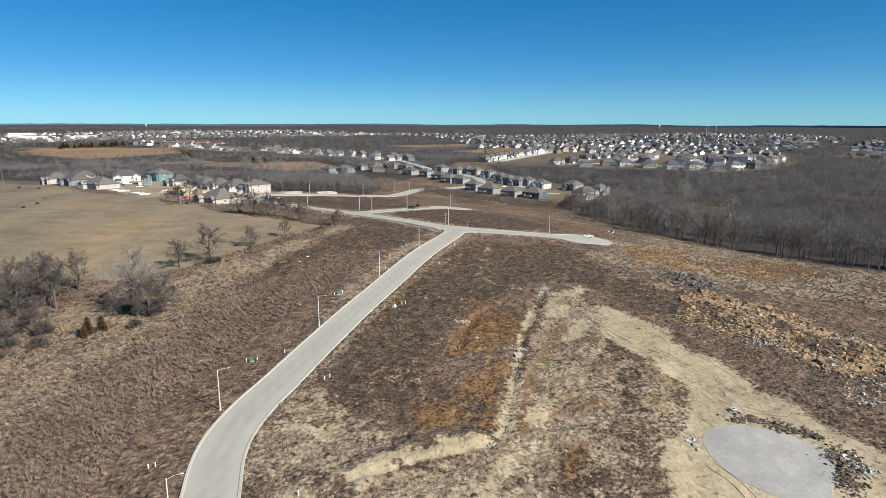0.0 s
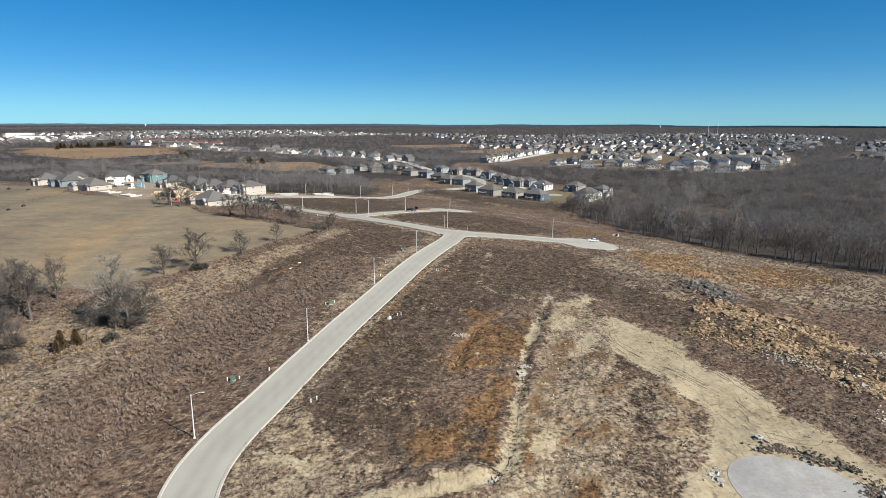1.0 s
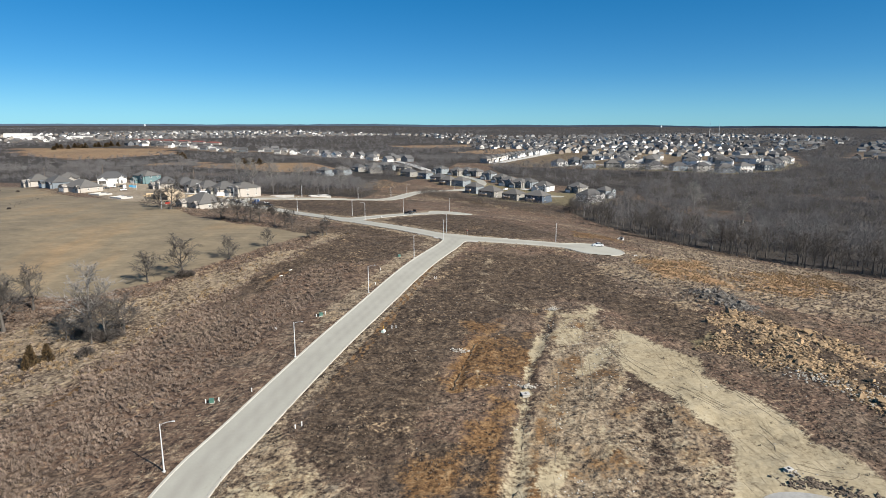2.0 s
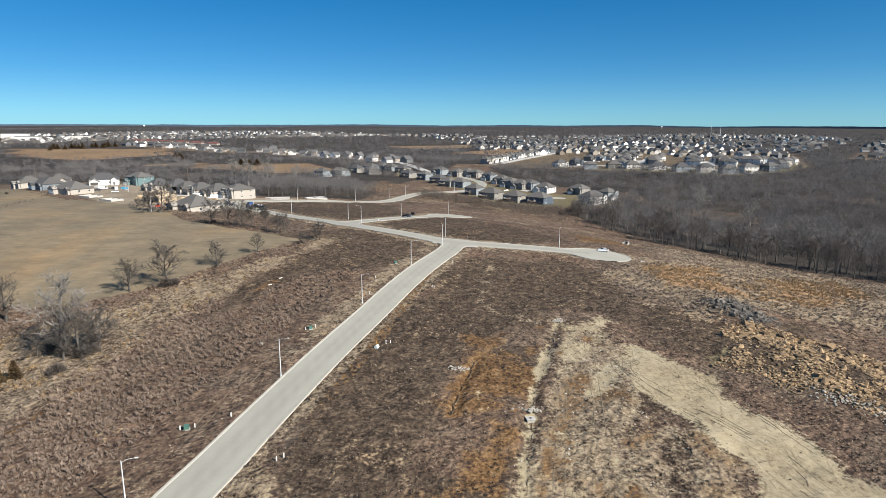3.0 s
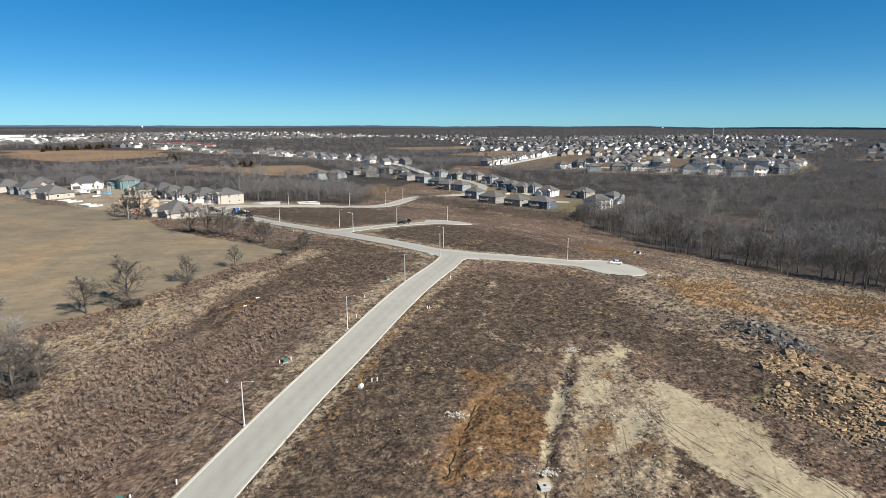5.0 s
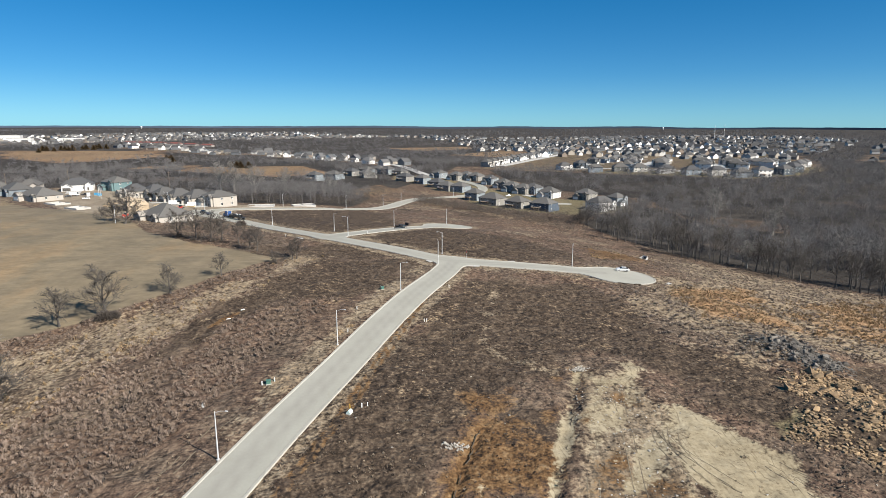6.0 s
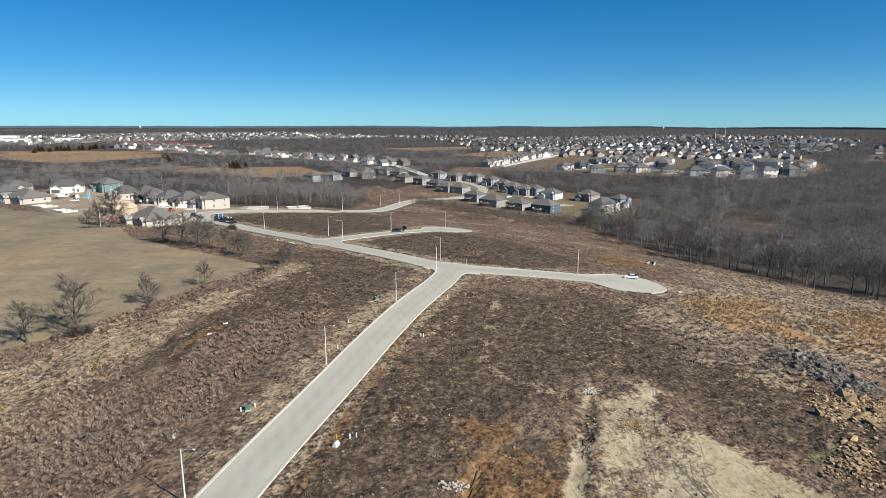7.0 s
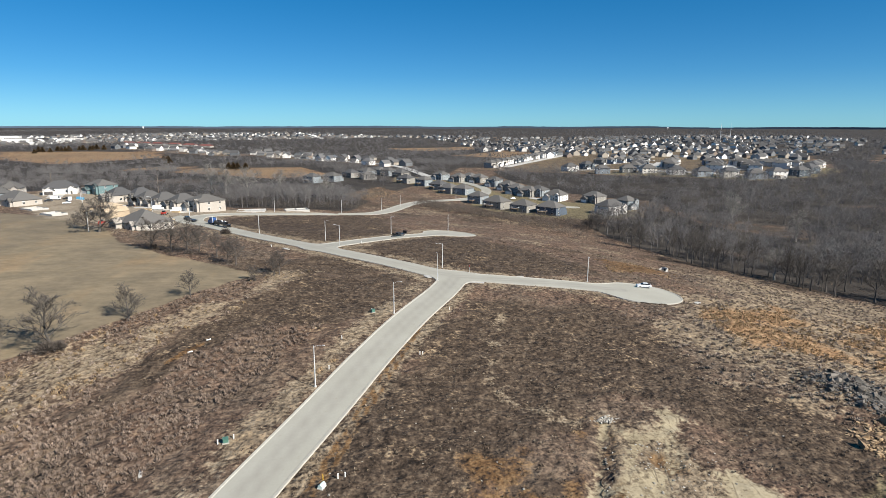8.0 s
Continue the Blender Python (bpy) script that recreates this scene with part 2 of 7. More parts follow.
PAD_CONCRETE = pad_material()
GROUND = ground_material()
CONCRETE = road_material()
KERB = varied("kerb_concrete", (0.31, 0.295, 0.26), (0.42, 0.405, 0.36), 1.6, relief=0.3)
CLEAN_CONCRETE = varied("new_concrete", (0.33, 0.32, 0.30), (0.50, 0.49, 0.465), 1.2, relief=0.2)
STEEL = varied("galvanised_steel", (0.52, 0.53, 0.54), (0.64, 0.65, 0.66), 3.0, rough=0.5, metal=0.15)
DARK_STEEL = varied("dark_steel", (0.02, 0.02, 0.022), (0.05, 0.05, 0.052), 3.0, rough=0.5, metal=0.4)
LENS = varied("lamp_lens", (0.55, 0.55, 0.52), (0.7, 0.7, 0.66), 5.0, rough=0.2)
BARK = varied("grey_bark", (0.050, 0.044, 0.039), (0.125, 0.112, 0.100), 2.5, rough=0.95, island=0.2, relief=0.5, depth=0.03)
PALE_BARK = varied("pale_bark", (0.137, 0.126, 0.115), (0.286, 0.270, 0.249), 2.0, rough=0.9, island=0.25, relief=0.4, depth=0.03)
WOODS = varied("winter_woods", (0.080, 0.075, 0.074), (0.172, 0.165, 0.164), 0.05, rough=0.95, big=0.008, island=0.15)
CEDAR = varied("cedar_foliage", (0.037, 0.027, 0.012), (0.108, 0.065, 0.025), 1.5, rough=0.9, island=0.5)
SHRUB = varied("shrub_twigs", (0.058, 0.048, 0.042), (0.124, 0.105, 0.090), 1.5, rough=0.95, island=0.4)
SHRUB_BRUSH = varied("brown_brush", (0.048, 0.040, 0.034), (0.118, 0.098, 0.082), 0.1, rough=0.95, island=0.45)
TUFT_DARK = varied("dark_weeds", (0.058, 0.043, 0.033), (0.140, 0.106, 0.079), 0.25, rough=0.95, island=0.4)
TUFT_BROWN = varied("brown_bluestem", (0.112, 0.084, 0.067), (0.250, 0.190, 0.150), 0.12, rough=0.95, island=0.3)
TUFT_PALE = varied("pale_bluestem", (0.175, 0.139, 0.111), (0.315, 0.255, 0.202), 0.12, rough=0.95, island=0.3)
TUFT_TAN = varied("tan_grass", (0.160, 0.124, 0.090), (0.290, 0.234, 0.172), 0.12, rough=0.95, island=0.35)
TUFT_GOLD = varied("golden_grass", (0.170, 0.115, 0.062), (0.315, 0.226, 0.131), 0.12, rough=0.95, island=0.4)
ROCK = varied("ochre_limestone", (0.105, 0.068, 0.038), (0.400, 0.285, 0.165), 0.9, rough=0.9, island=0.55, relief=0.6, depth=0.05)
GREY_ROCK = varied("grey_shale", (0.055, 0.049, 0.042), (0.165, 0.150, 0.132), 0.9, rough=0.9, island=0.5, relief=0.6, depth=0.05)
# soil darkened to paint the shadow lines of ruts and cracks
RUT_SHADE = varied("rut_shade", (0.095, 0.076, 0.052), (0.20, 0.165, 0.115), 1.5, rough=0.95)
CRACK_SHADE = varied("crack_shade", (0.045, 0.034, 0.024), (0.095, 0.074, 0.052), 1.5, rough=0.95)
SOIL_CLOD = varied("dark_soil", (0.050, 0.038, 0.029), (0.141, 0.112, 0.083), 1.2, rough=0.95, island=0.5, relief=0.6, depth=0.05)
PALE_ROCK = varied("broken_concrete", (0.249, 0.228, 0.195), (0.432, 0.407, 0.357), 1.2, rough=0.9, island=0.35, relief=0.5, depth=0.03)

# ---------------------------------------------------------------- the lie of the land
LOW = -4.0
KNOLLS = [(-140, 150, -5.7), (-70, 120, 5.1), (0, 110, -1.4), (60, 110, 1.6), (130, 150, 7.2), (-90, 180, -5.3), (0, 180, 6.8), (70, 180, -2.6),
          (-140, 240, -1.9), (-70, 250, 11.6), (0, 250, -5.5), (70, 250, 9.7), (140, 250, 2.6), (-140, 330, 1.3), (-60, 330, -2.6), (20, 330, 8.4), (100, 330, -0.8), (-290, 520, 6.0)]
HILLS = [(-260, 280, 13.1), (-200, 430, -2.3), (-60, 440, 12.6), (80, 450, -3.8), (220, 430, -3.6), (230, 250, -10.5), (0, 560, -8.3), (200, 600, 2.2), (-200, 600, 5.2), (380, 800, 11.0)]
MOUNDS = [(86, 205, 4.5, 2.2), (89, 195, 5, 1.5), (76, 166, 6, 1.2), (88, 168, 7, 2.0), (90, 154, 8, 1.7), (101, 140, 7, 1.5)]
ROCKY = [(61, 164), (70, 171), (78, 188), (86, 190), (99, 176), (104, 160), (112, 144), (116, 132), (104, 124), (96, 127), (86, 140), (76, 151), (70, 158)]


def height(x, y):
    x, y = np.asarray(x, float), np.asarray(y, float)
    z = np.full(np.broadcast(x, y).shape, LOW)
    for group, s in ((KNOLLS, 60.0), (HILLS, 140.0)):
        for a, b, k in group:
            z = z + k * np.exp(-((x - a) ** 2 + (y - b) ** 2) / (2 * s * s))
    for a, b, s, k in MOUNDS:
        z = z + k * np.exp(-((x - a) ** 2 + (y - b) ** 2) / (2 * s * s))
    r = np.hypot(x, y)
    u = np.clip((r - 700) / 3900, 0, 1)
    roll = 6 * np.sin(x / 310 + 1.0) * np.sin(y / 420 + 0.6) + 4 * np.sin(x / 170 - y / 230)
    return z + 47 * u ** 1.3 + roll * np.clip((r - 650) / 500, 0, 1) * (1 - 0.6 * u) - np.clip(r - 4600, 0, None) * 0.05


def spline(points, step=2.0):
    p = [np.array(q, float) for q in points]
    p = [2 * p[0] - p[1]] + p + [2 * p[-1] - p[-2]]
    out = []
    for a, b, c, d in zip(p, p[1:], p[2:], p[3:]):
        n = max(2, int(np.linalg.norm(c - b) / step))
        for t in np.arange(n) / n:
            out.append(0.5 * (2 * b + (c - a) * t + (2 * a - 5 * b + 4 * c - d) * t * t + (3 * b - a - 3 * c + d) * t ** 3))
    return np.array(out + [p[-2]])


def along(x, y, line):
    """Distance from points to a polyline."""
    if np.size(x) < 40:
        p = np.asarray(line, float)
        a, d = p[:-1], p[1:] - p[:-1]
        qx, qy = np.ravel(x)[:, None] - a[:, 0], np.ravel(y)[:, None] - a[:, 1]
        t = np.clip((qx * d[:, 0] + qy * d[:, 1]) / ((d ** 2).sum(1) + 1e-9), 0, 1)
        return np.hypot(qx - t * d[:, 0], qy - t * d[:, 1]).min(1).reshape(np.shape(x))
    best = np.full(np.shape(x), 1e9)
    for (ax, ay), (bx, by) in zip(line[:-1], line[1:]):
        dx, dy = bx - ax, by - ay
        t = np.clip(((x - ax) * dx + (y - ay) * dy) / (dx * dx + dy * dy + 1e-9), 0, 1)
        best = np.minimum(best, np.hypot(x - ax - t * dx, y - ay - t * dy))
    return best


def inside(x, y, poly):
    """Signed distance to a closed outline, negative within."""
    d = along(x, y, list(poly) + [poly[0]])
    odd = np.zeros(np.shape(x), bool)
    for (ax, ay), (bx, by) in zip(poly, list(poly[1:]) + [poly[0]]):
        cross = ((ay > y) != (by > y)) & (x < (bx - ax) * (y - ay) / (by - ay + 1e-12) + ax)
        odd ^= cross
    return np.where(odd, -d, d)


def fbm(x, y, size, seed=0.0, octaves=4):
    """Cloudy noise from 0 to 1, with forms about size metres across."""
    out, amp, tot = 0.0, 1.0, 0.0
    for k in range(octaves):
        u, v = np.asarray(x, float) / size + 17.3 * k + seed, np.asarray(y, float) / size - 9.1 * k + 2.3 * seed
        i, j = np.floor(u), np.floor(v)
        fu, fv = u - i, v - j
        fu, fv = fu * fu * (3 - 2 * fu), fv * fv * (3 - 2 * fv)

        def corner(a, b):
            h = np.sin(a * 127.1 + b * 311.7) * 43758.5453
            return h - np.floor(h)

        n = (corner(i, j) * (1 - fu) + corner(i + 1, j) * fu) * (1 - fv) + (corner(i, j + 1) * (1 - fu) + corner(i + 1, j + 1) * fu) * fv
        out, tot, amp, size = out + amp * n, tot + amp, amp * 0.55, size / 2.1
    return out / tot


ROADS = {
    "main": ([(-22, 48), (-32.2, 70), (-36.5, 85), (-38.2, 92), (-38.9, 98), (-38.7, 104), (-37.5, 112), (-35.3, 121), (-32.7, 133), (-29.2, 148), (-25.2, 164), (-18.6, 188), (-13.0, 210), (-6.4, 234), (2.0, 260), (6, 277)], 4.0),
    "east": ([(6, 277), (27, 274.9), (46, 272.8), (58, 271)], 4.2),
    "west": ([(6, 277), (-3, 281.5), (-15.1, 290.7), (-36, 306), (-50, 318.5), (-76, 341.7), (-103.4, 367), (-113, 375), (-128, 386), (-150, 410)], 4.3),
    "north": ([(-47, 315), (-40, 328), (-21, 353), (-9, 365), (2, 378)], 4.2),
    "upper": ([(-124, 383), (-129, 404), (-120, 419), (-105, 428), (-79, 442), (-49, 461), (-38, 486), (-27, 548), (-14, 580), (16, 608), (34, 640), (40, 690), (22, 740), (-20, 800)], 4.3),
    "houses": ([(16, 608), (50, 600), (84, 575), (105, 570)], 3.6),
}
CULS = [(63.6, 269.6, 11.7), (4.0, 380.0, 12.5)]
PAD = (57.4, 97.2, 10.6)
LINES = {k: spline(p, 4.0) for k, (p, w) in ROADS.items()}
WIDTHS = {k: w for k, (p, w) in ROADS.items()}
PAD_LINE = spline([(57.8, 97), (58.3, 84), (60.5, 60), (62, 45)])


def smooth_min(a, b, k):
    h = np.clip(0.5 + 0.5 * (b - a) / k, 0, 1)
    return b + (a - b) * h - k * h * (1 - h)


def road_field(x, y):
    """Distance beyond the nearest road's edge, rounded where roads meet."""
    f = None
    for k, line in LINES.items():
        d = along(x, y, line) - WIDTHS[k]
        f = d if f is None else smooth_min(f, d, 5.0)
    for a, b, r in CULS:
        f = smooth_min(f, np.hypot(x - a, y - b) - r, 5.0)
    return f


def pad_field(x, y):
    ang = np.arctan2(y - PAD[1], x - PAD[0])
    c = np.hypot(x - PAD[0], y - PAD[1]) - PAD[2] - 0.5 * np.sin(3 * ang + 1) - np.clip(np.cos(ang - 0.1), 0, 1) ** 6 * 0.9 * np.sin(9 * ang)
    return smooth_min(c, along(x, y, PAD_LINE) - 3.2, 4.0)


def relief(x, y):
    z = 0
    for k, (wl, amp, a) in enumerate([(17, 0.16, 0.4), (11, 0.12, 2.0), (6.3, 0.08, 1.1), (4.1, 0.06, 2.7), (23, 0.2, 0.1)]):
        c, s = math.cos(a), math.sin(a)
        z = z + amp * np.sin((x * c + y * s) * 2 * np.pi / wl + k) * np.sin((-x * s + y * c) * 2 * np.pi / (wl * 1.3) + 2 * k)
    # hummocks of sod and clods
    return z + np.clip((330 - y) / 40, 0, 1) * (0.34 * (fbm(x, y, 2.6, 51.0, 3) - 0.5) + 0.5 * (fbm(x, y, 7.5, 52.0, 3) - 0.5))


FIELD = [(-480, 640), (-271, 438), (-240, 410), (-193, 386), (-150, 353), (-125, 318), (-93, 290), (-70, 276), (-54, 266), (-64, 250), (-75, 231), (-92, 212), (-110, 202), (-135, 205), (-160, 200), (-260, 180), (-420, 300)]
BARE = [(46, 174), (50, 173), (54, 162), (61, 158), (60, 148), (64, 140), (69, 132), (70, 122), (73, 119), (74, 112), (76, 106), (80, 99), (82, 86), (80, 66), (44, 66), (38, 86), (39, 92), (42, 100), (50, 110), (54, 119), (53, 124), (52, 133), (51, 140), (45, 147), (41, 152), (41, 160)]
TONGUE = [(42, 195), (51, 192), (51, 186), (45, 180), (47, 174), (46, 172), (38, 172), (40, 180), (42, 188)]
BANK = [(-17, 88), (-14, 92), (-8, 96), (-3, 100), (4, 103), (8, 101), (7, 98), (4, 96), (-2, 94), (-9, 90), (-13, 86)]
PALES = [[(-29, 102), (-27, 104), (-22, 97), (-18, 90), (-21, 89), (-24, 93)], [(-22, 90), (-16, 88), (-14, 82), (-18, 72), (-28, 72), (-26, 83)], [(-37, 168), (-34, 172), (-37, 165), (-42, 166)], [(41, 190), (44, 193), (47, 190), (43, 187)]]
ROADSIDE = [(-34, 122), (-25, 120), (-13, 106), (-12, 98), (-20, 88), (-33, 86), (-36, 104)]
MIDDLE = [(34, 140), (43, 141), (52, 137), (56, 122), (50, 110), (42, 100), (38, 86), (36, 70), (14, 70), (20, 97), (31, 118)]
GULLY = [(31.5, 187), (26.5, 170), (20.5, 150), (17, 134), (14.5, 122), (13, 112), (11, 104), (8, 99)]
RIDGE = [(-26, 79), (-20, 83), (-17, 86), (-8, 91), (-2, 94), (5, 97), (8, 99)]
RAVINE = [(9, 162), (8, 158), (6.5, 154), (5, 148), (4, 143), (3, 138)]
RUSTS = [[(3, 145), (12, 143), (18, 144), (20, 160), (17, 168), (9, 166), (5, 161), (1, 148)], [(8, 136), (14, 133), (12, 117), (7, 117)], [(-10, 103), (-3, 114), (7, 115), (7, 108), (-1, 103), (-7, 101)], [(35, 132), (38, 136), (43, 139), (39, 128)], [(20, 97), (27, 101), (26, 93), (19, 86)], [(9, 176), (21, 177), (17, 167), (8, 165), (6, 172)], [(29, 189), (33, 187), (28, 171), (25.5, 171)], [(-1, 142), (14, 141), (14, 138), (1, 138)], [(64, 330), (68, 308), (90, 316), (86, 332), (76, 336)]]
TANS = [[(55, 244), (61, 208), (77, 196), (96, 200), (122, 196), (180, 186), (270, 215), (250, 262), (180, 305), (140, 335), (112, 350), (84, 268)],
        [(31, 190), (43, 184), (46, 172), (42, 160), (40, 148), (37, 135), (33, 118), (29, 105), (22, 97), (16, 85), (14, 70), (-30, 70), (-27, 86), (-15, 85), (-2, 90), (7, 96), (12, 104), (16, 122), (20, 140), (26, 163)],
        [(-58, 270), (-50, 264), (-56, 242), (-64, 236), (-69, 221), (-82, 217), (-93, 200), (-117, 184), (-122, 165), (-112, 150), (-111, 141), (-92, 118), (-82, 100), (-80, 120), (-82, 140), (-79, 160), (-76, 184), (-71, 195), (-66, 205), (-61, 221), (-55, 236), (-47, 248), (-41, 273)],
        [(-170, 110), (-120, 150), (-111, 141), (-92, 118), (-84, 96), (-110, 70)]]
DARKS = [[(-17, 178), (-25, 140), (-24, 120), (-18, 109), (-8, 113), (-2, 118), (-1, 132), (-3, 144), (1, 156), (8, 169), (25, 181), (33, 193), (40, 199), (53, 195), (53, 186), (55, 176), (63, 160), (76, 183), (78, 197), (62, 206), (56, 240), (42, 252), (10, 254), (-5, 206)],
         [(-42, 264), (-15, 274), (-10, 268), (-13, 240), (-23, 226), (-42, 222), (-48, 213), (-53, 201), (-58, 194), (-67, 188), (-66, 202), (-61, 219), (-54, 236), (-46, 249)],
         [(35, 127), (42, 135), (50, 137), (52, 127), (55, 122), (50, 117), (44, 118), (42, 106), (41, 98), (35, 100), (31, 103), (33, 118)], [(20, 90), (30, 97), (39, 94), (36, 84), (30, 72), (14, 74)],
         [(-8, 284), (-40, 310), (-20, 345), (10, 362), (40, 330), (60, 290), (20, 282)], [(-54, 320), (-110, 376), (-110, 415), (-50, 452), (-36, 440), (-20, 370), (-40, 345)],
         [(-48, 298), (-52, 262), (-14, 275), (-26, 292)]]
CLEARINGS = [[(160, 612), (177, 592), (180, 569), (172, 550), (145, 557)], [(173, 555), (195, 523), (212, 500), (232, 488), (246, 460), (262, 440), (250, 425), (236, 436), (217, 455), (197, 472), (178, 500)], [(-303, 735), (-231, 705), (-250, 680), (-300, 690)], [(150, 430), (170, 410), (190, 392), (182, 384), (160, 400)], [(300, 560), (350, 545), (400, 500), (390, 485), (330, 520)]]
GOLDS = [[(75, 249), (80, 232), (83, 221), (100, 236), (112, 272), (90, 262)], [(94, 224), (106, 217), (124, 223), (173, 268), (170, 289), (126, 256)], [(180, 240), (230, 225), (262, 238), (215, 275)], [(66, 332), (70, 308), (89, 312), (83, 335)]]
OLIVES = [[(60, 171), (70, 175), (68, 166), (60, 164)]]
GREENS = [[(-58, 735), (-30, 712), (-14, 690), (-8, 650), (14, 632), (22, 585), (18, 560), (34, 535), (60, 516), (95, 508), (150, 530), (150, 590), (108, 600), (60, 650), (30, 720), (-20, 790), (-60, 800)],
          [(176, 800), (265, 722), (306, 682), (375, 702), (440, 760), (500, 870), (455, 890), (390, 760), (320, 730), (215, 830)]]
SITES = [[(-126, 352), (-112, 380), (-116, 412), (-96, 424), (-66, 442), (-80, 456), (-140, 440), (-190, 486), (-245, 512), (-300, 500), (-262, 452), (-200, 386), (-160, 366)]]
FAR_FIELDS = [[(-860, 1240), (-600, 1330), (-520, 1220), (-610, 1040), (-770, 1110)], [(-360, 920), (-200, 925), (-130, 790), (-190, 740), (-345, 840)], [(-170, 1690), (70, 1850), (110, 1700), (-60, 1560)],
              [(-460, 960), (-360, 980), (-350, 900), (-430, 890)], [(0, 1250), (130, 1500), (200, 1320), (100, 1150)], [(-66, 690), (-40, 640), (-62, 560), (-90, 600)]]
TOWNS = [[(40, 890), (60, 950), (230, 1330), (480, 1850), (820, 1700), (700, 1250), (575, 990), (460, 800), (372, 708), (308, 684), (269, 716), (182, 785), (146, 830)], [(-380, 1420), (-60, 1010), (-40, 930), (-90, 930), (-420, 1340)], [(-720, 1480), (-400, 1330), (-420, 1260), (-720, 1380)], [(660, 1040), (1100, 1640), (1400, 1500), (900, 1050)]]
TREELESS = GREENS + FAR_FIELDS + TOWNS + CLEARINGS


def mask_of(x, y, polys, soft):
    m = np.zeros(np.shape(x))
    for p in polys:
        m = np.maximum(m, np.clip(0.5 - inside(x, y, p) / (2 * soft), 0, 1))
    return m


def ragged(x, y, polys, soft, reach=6.0):
    """A mask whose outline wanders in lobes and tongues."""
    wx = x + reach * 2 * (fbm(x, y, 16, 3.0) - 0.5) * 1.6
    wy = y + reach * 2 * (fbm(x, y, 16, 8.0) - 0.5) * 1.6
    return mask_of(wx, wy, polys, soft)


def patches(x, y, size, seed, lo, hi):
    return np.clip((fbm(x, y, size, seed) - lo) / (hi - lo), 0, 1)


WOOD_EDGE = [(162, 600), (150, 525), (118, 506), (96, 478), (98, 446), (106, 412), (118, 384), (132, 364), (150, 346), (170, 322), (230, 285), (300, 250), (420, 200), (700, 150), (1400, 400), (1400, 1200), (30, 1200), (70, 760), (110, 660)]


def suburb(x, y):
    """Positive where the distant land is built over."""
    return np.sin(x / 260 + 1.3 * np.sin(y / 500)) + np.sin(y / 330 + 1.7 * np.sin(x / 420) + 0.8)


def wooded(x, y):
    """1 in the woods of the valley and of the distance."""
    r = np.hypot(x, y)
    w = np.clip(0.5 - inside(x, y, WOOD_EDGE) / 8, 0, 1)
    back = np.clip(0.5 - inside(x, y, [(-60, 470), (-90, 466), (-140, 452), (-215, 515), (-290, 570), (-420, 610), (-520, 660), (-700, 600), (-2500, 900), (-2500, 2500), (300, 2500), (0, 820), (-52, 640), (-58, 560)]) / 10, 0, 1)
    w = np.maximum(np.maximum(w, back), np.clip((r - 900) / 50, 0, 1))
    w = w * (1 - 0.55 * np.clip(2 * suburb(x, y) + 0.4, 0, 1) * np.clip((r - 1200) / 100, 0, 1))
    return w * (1 - mask_of(x, y, TREELESS, 6)) * np.clip((road_field(x, y) - 3) / 3, 0, 1)


def graded(start, step, growth, end):
    v = [start]
    while abs(v[-1]) < abs(end) or (v[-1] - start) * (end - start) < 0:
        v.append(v[-1] + step)
        step *= growth
    return v[1:]


def mesh_of(name, verts, faces, material, smooth=False):
    me = bpy.data.meshes.new(name)
    me.from_pydata([tuple(v) for v in verts], [], faces)
    me.materials.append(material)
    if smooth:
        me.polygons.foreach_set("use_smooth", [True] * len(me.polygons))
    return me


def streaks(x, y, size, turn, stretch, seed):
    """Cloudy noise drawn out along one direction, in degrees from +x."""
    c, k = math.cos(radians(turn)), math.sin(radians(turn))
    return fbm((x * c + y * k) / stretch, -x * k + y * c, size, seed)


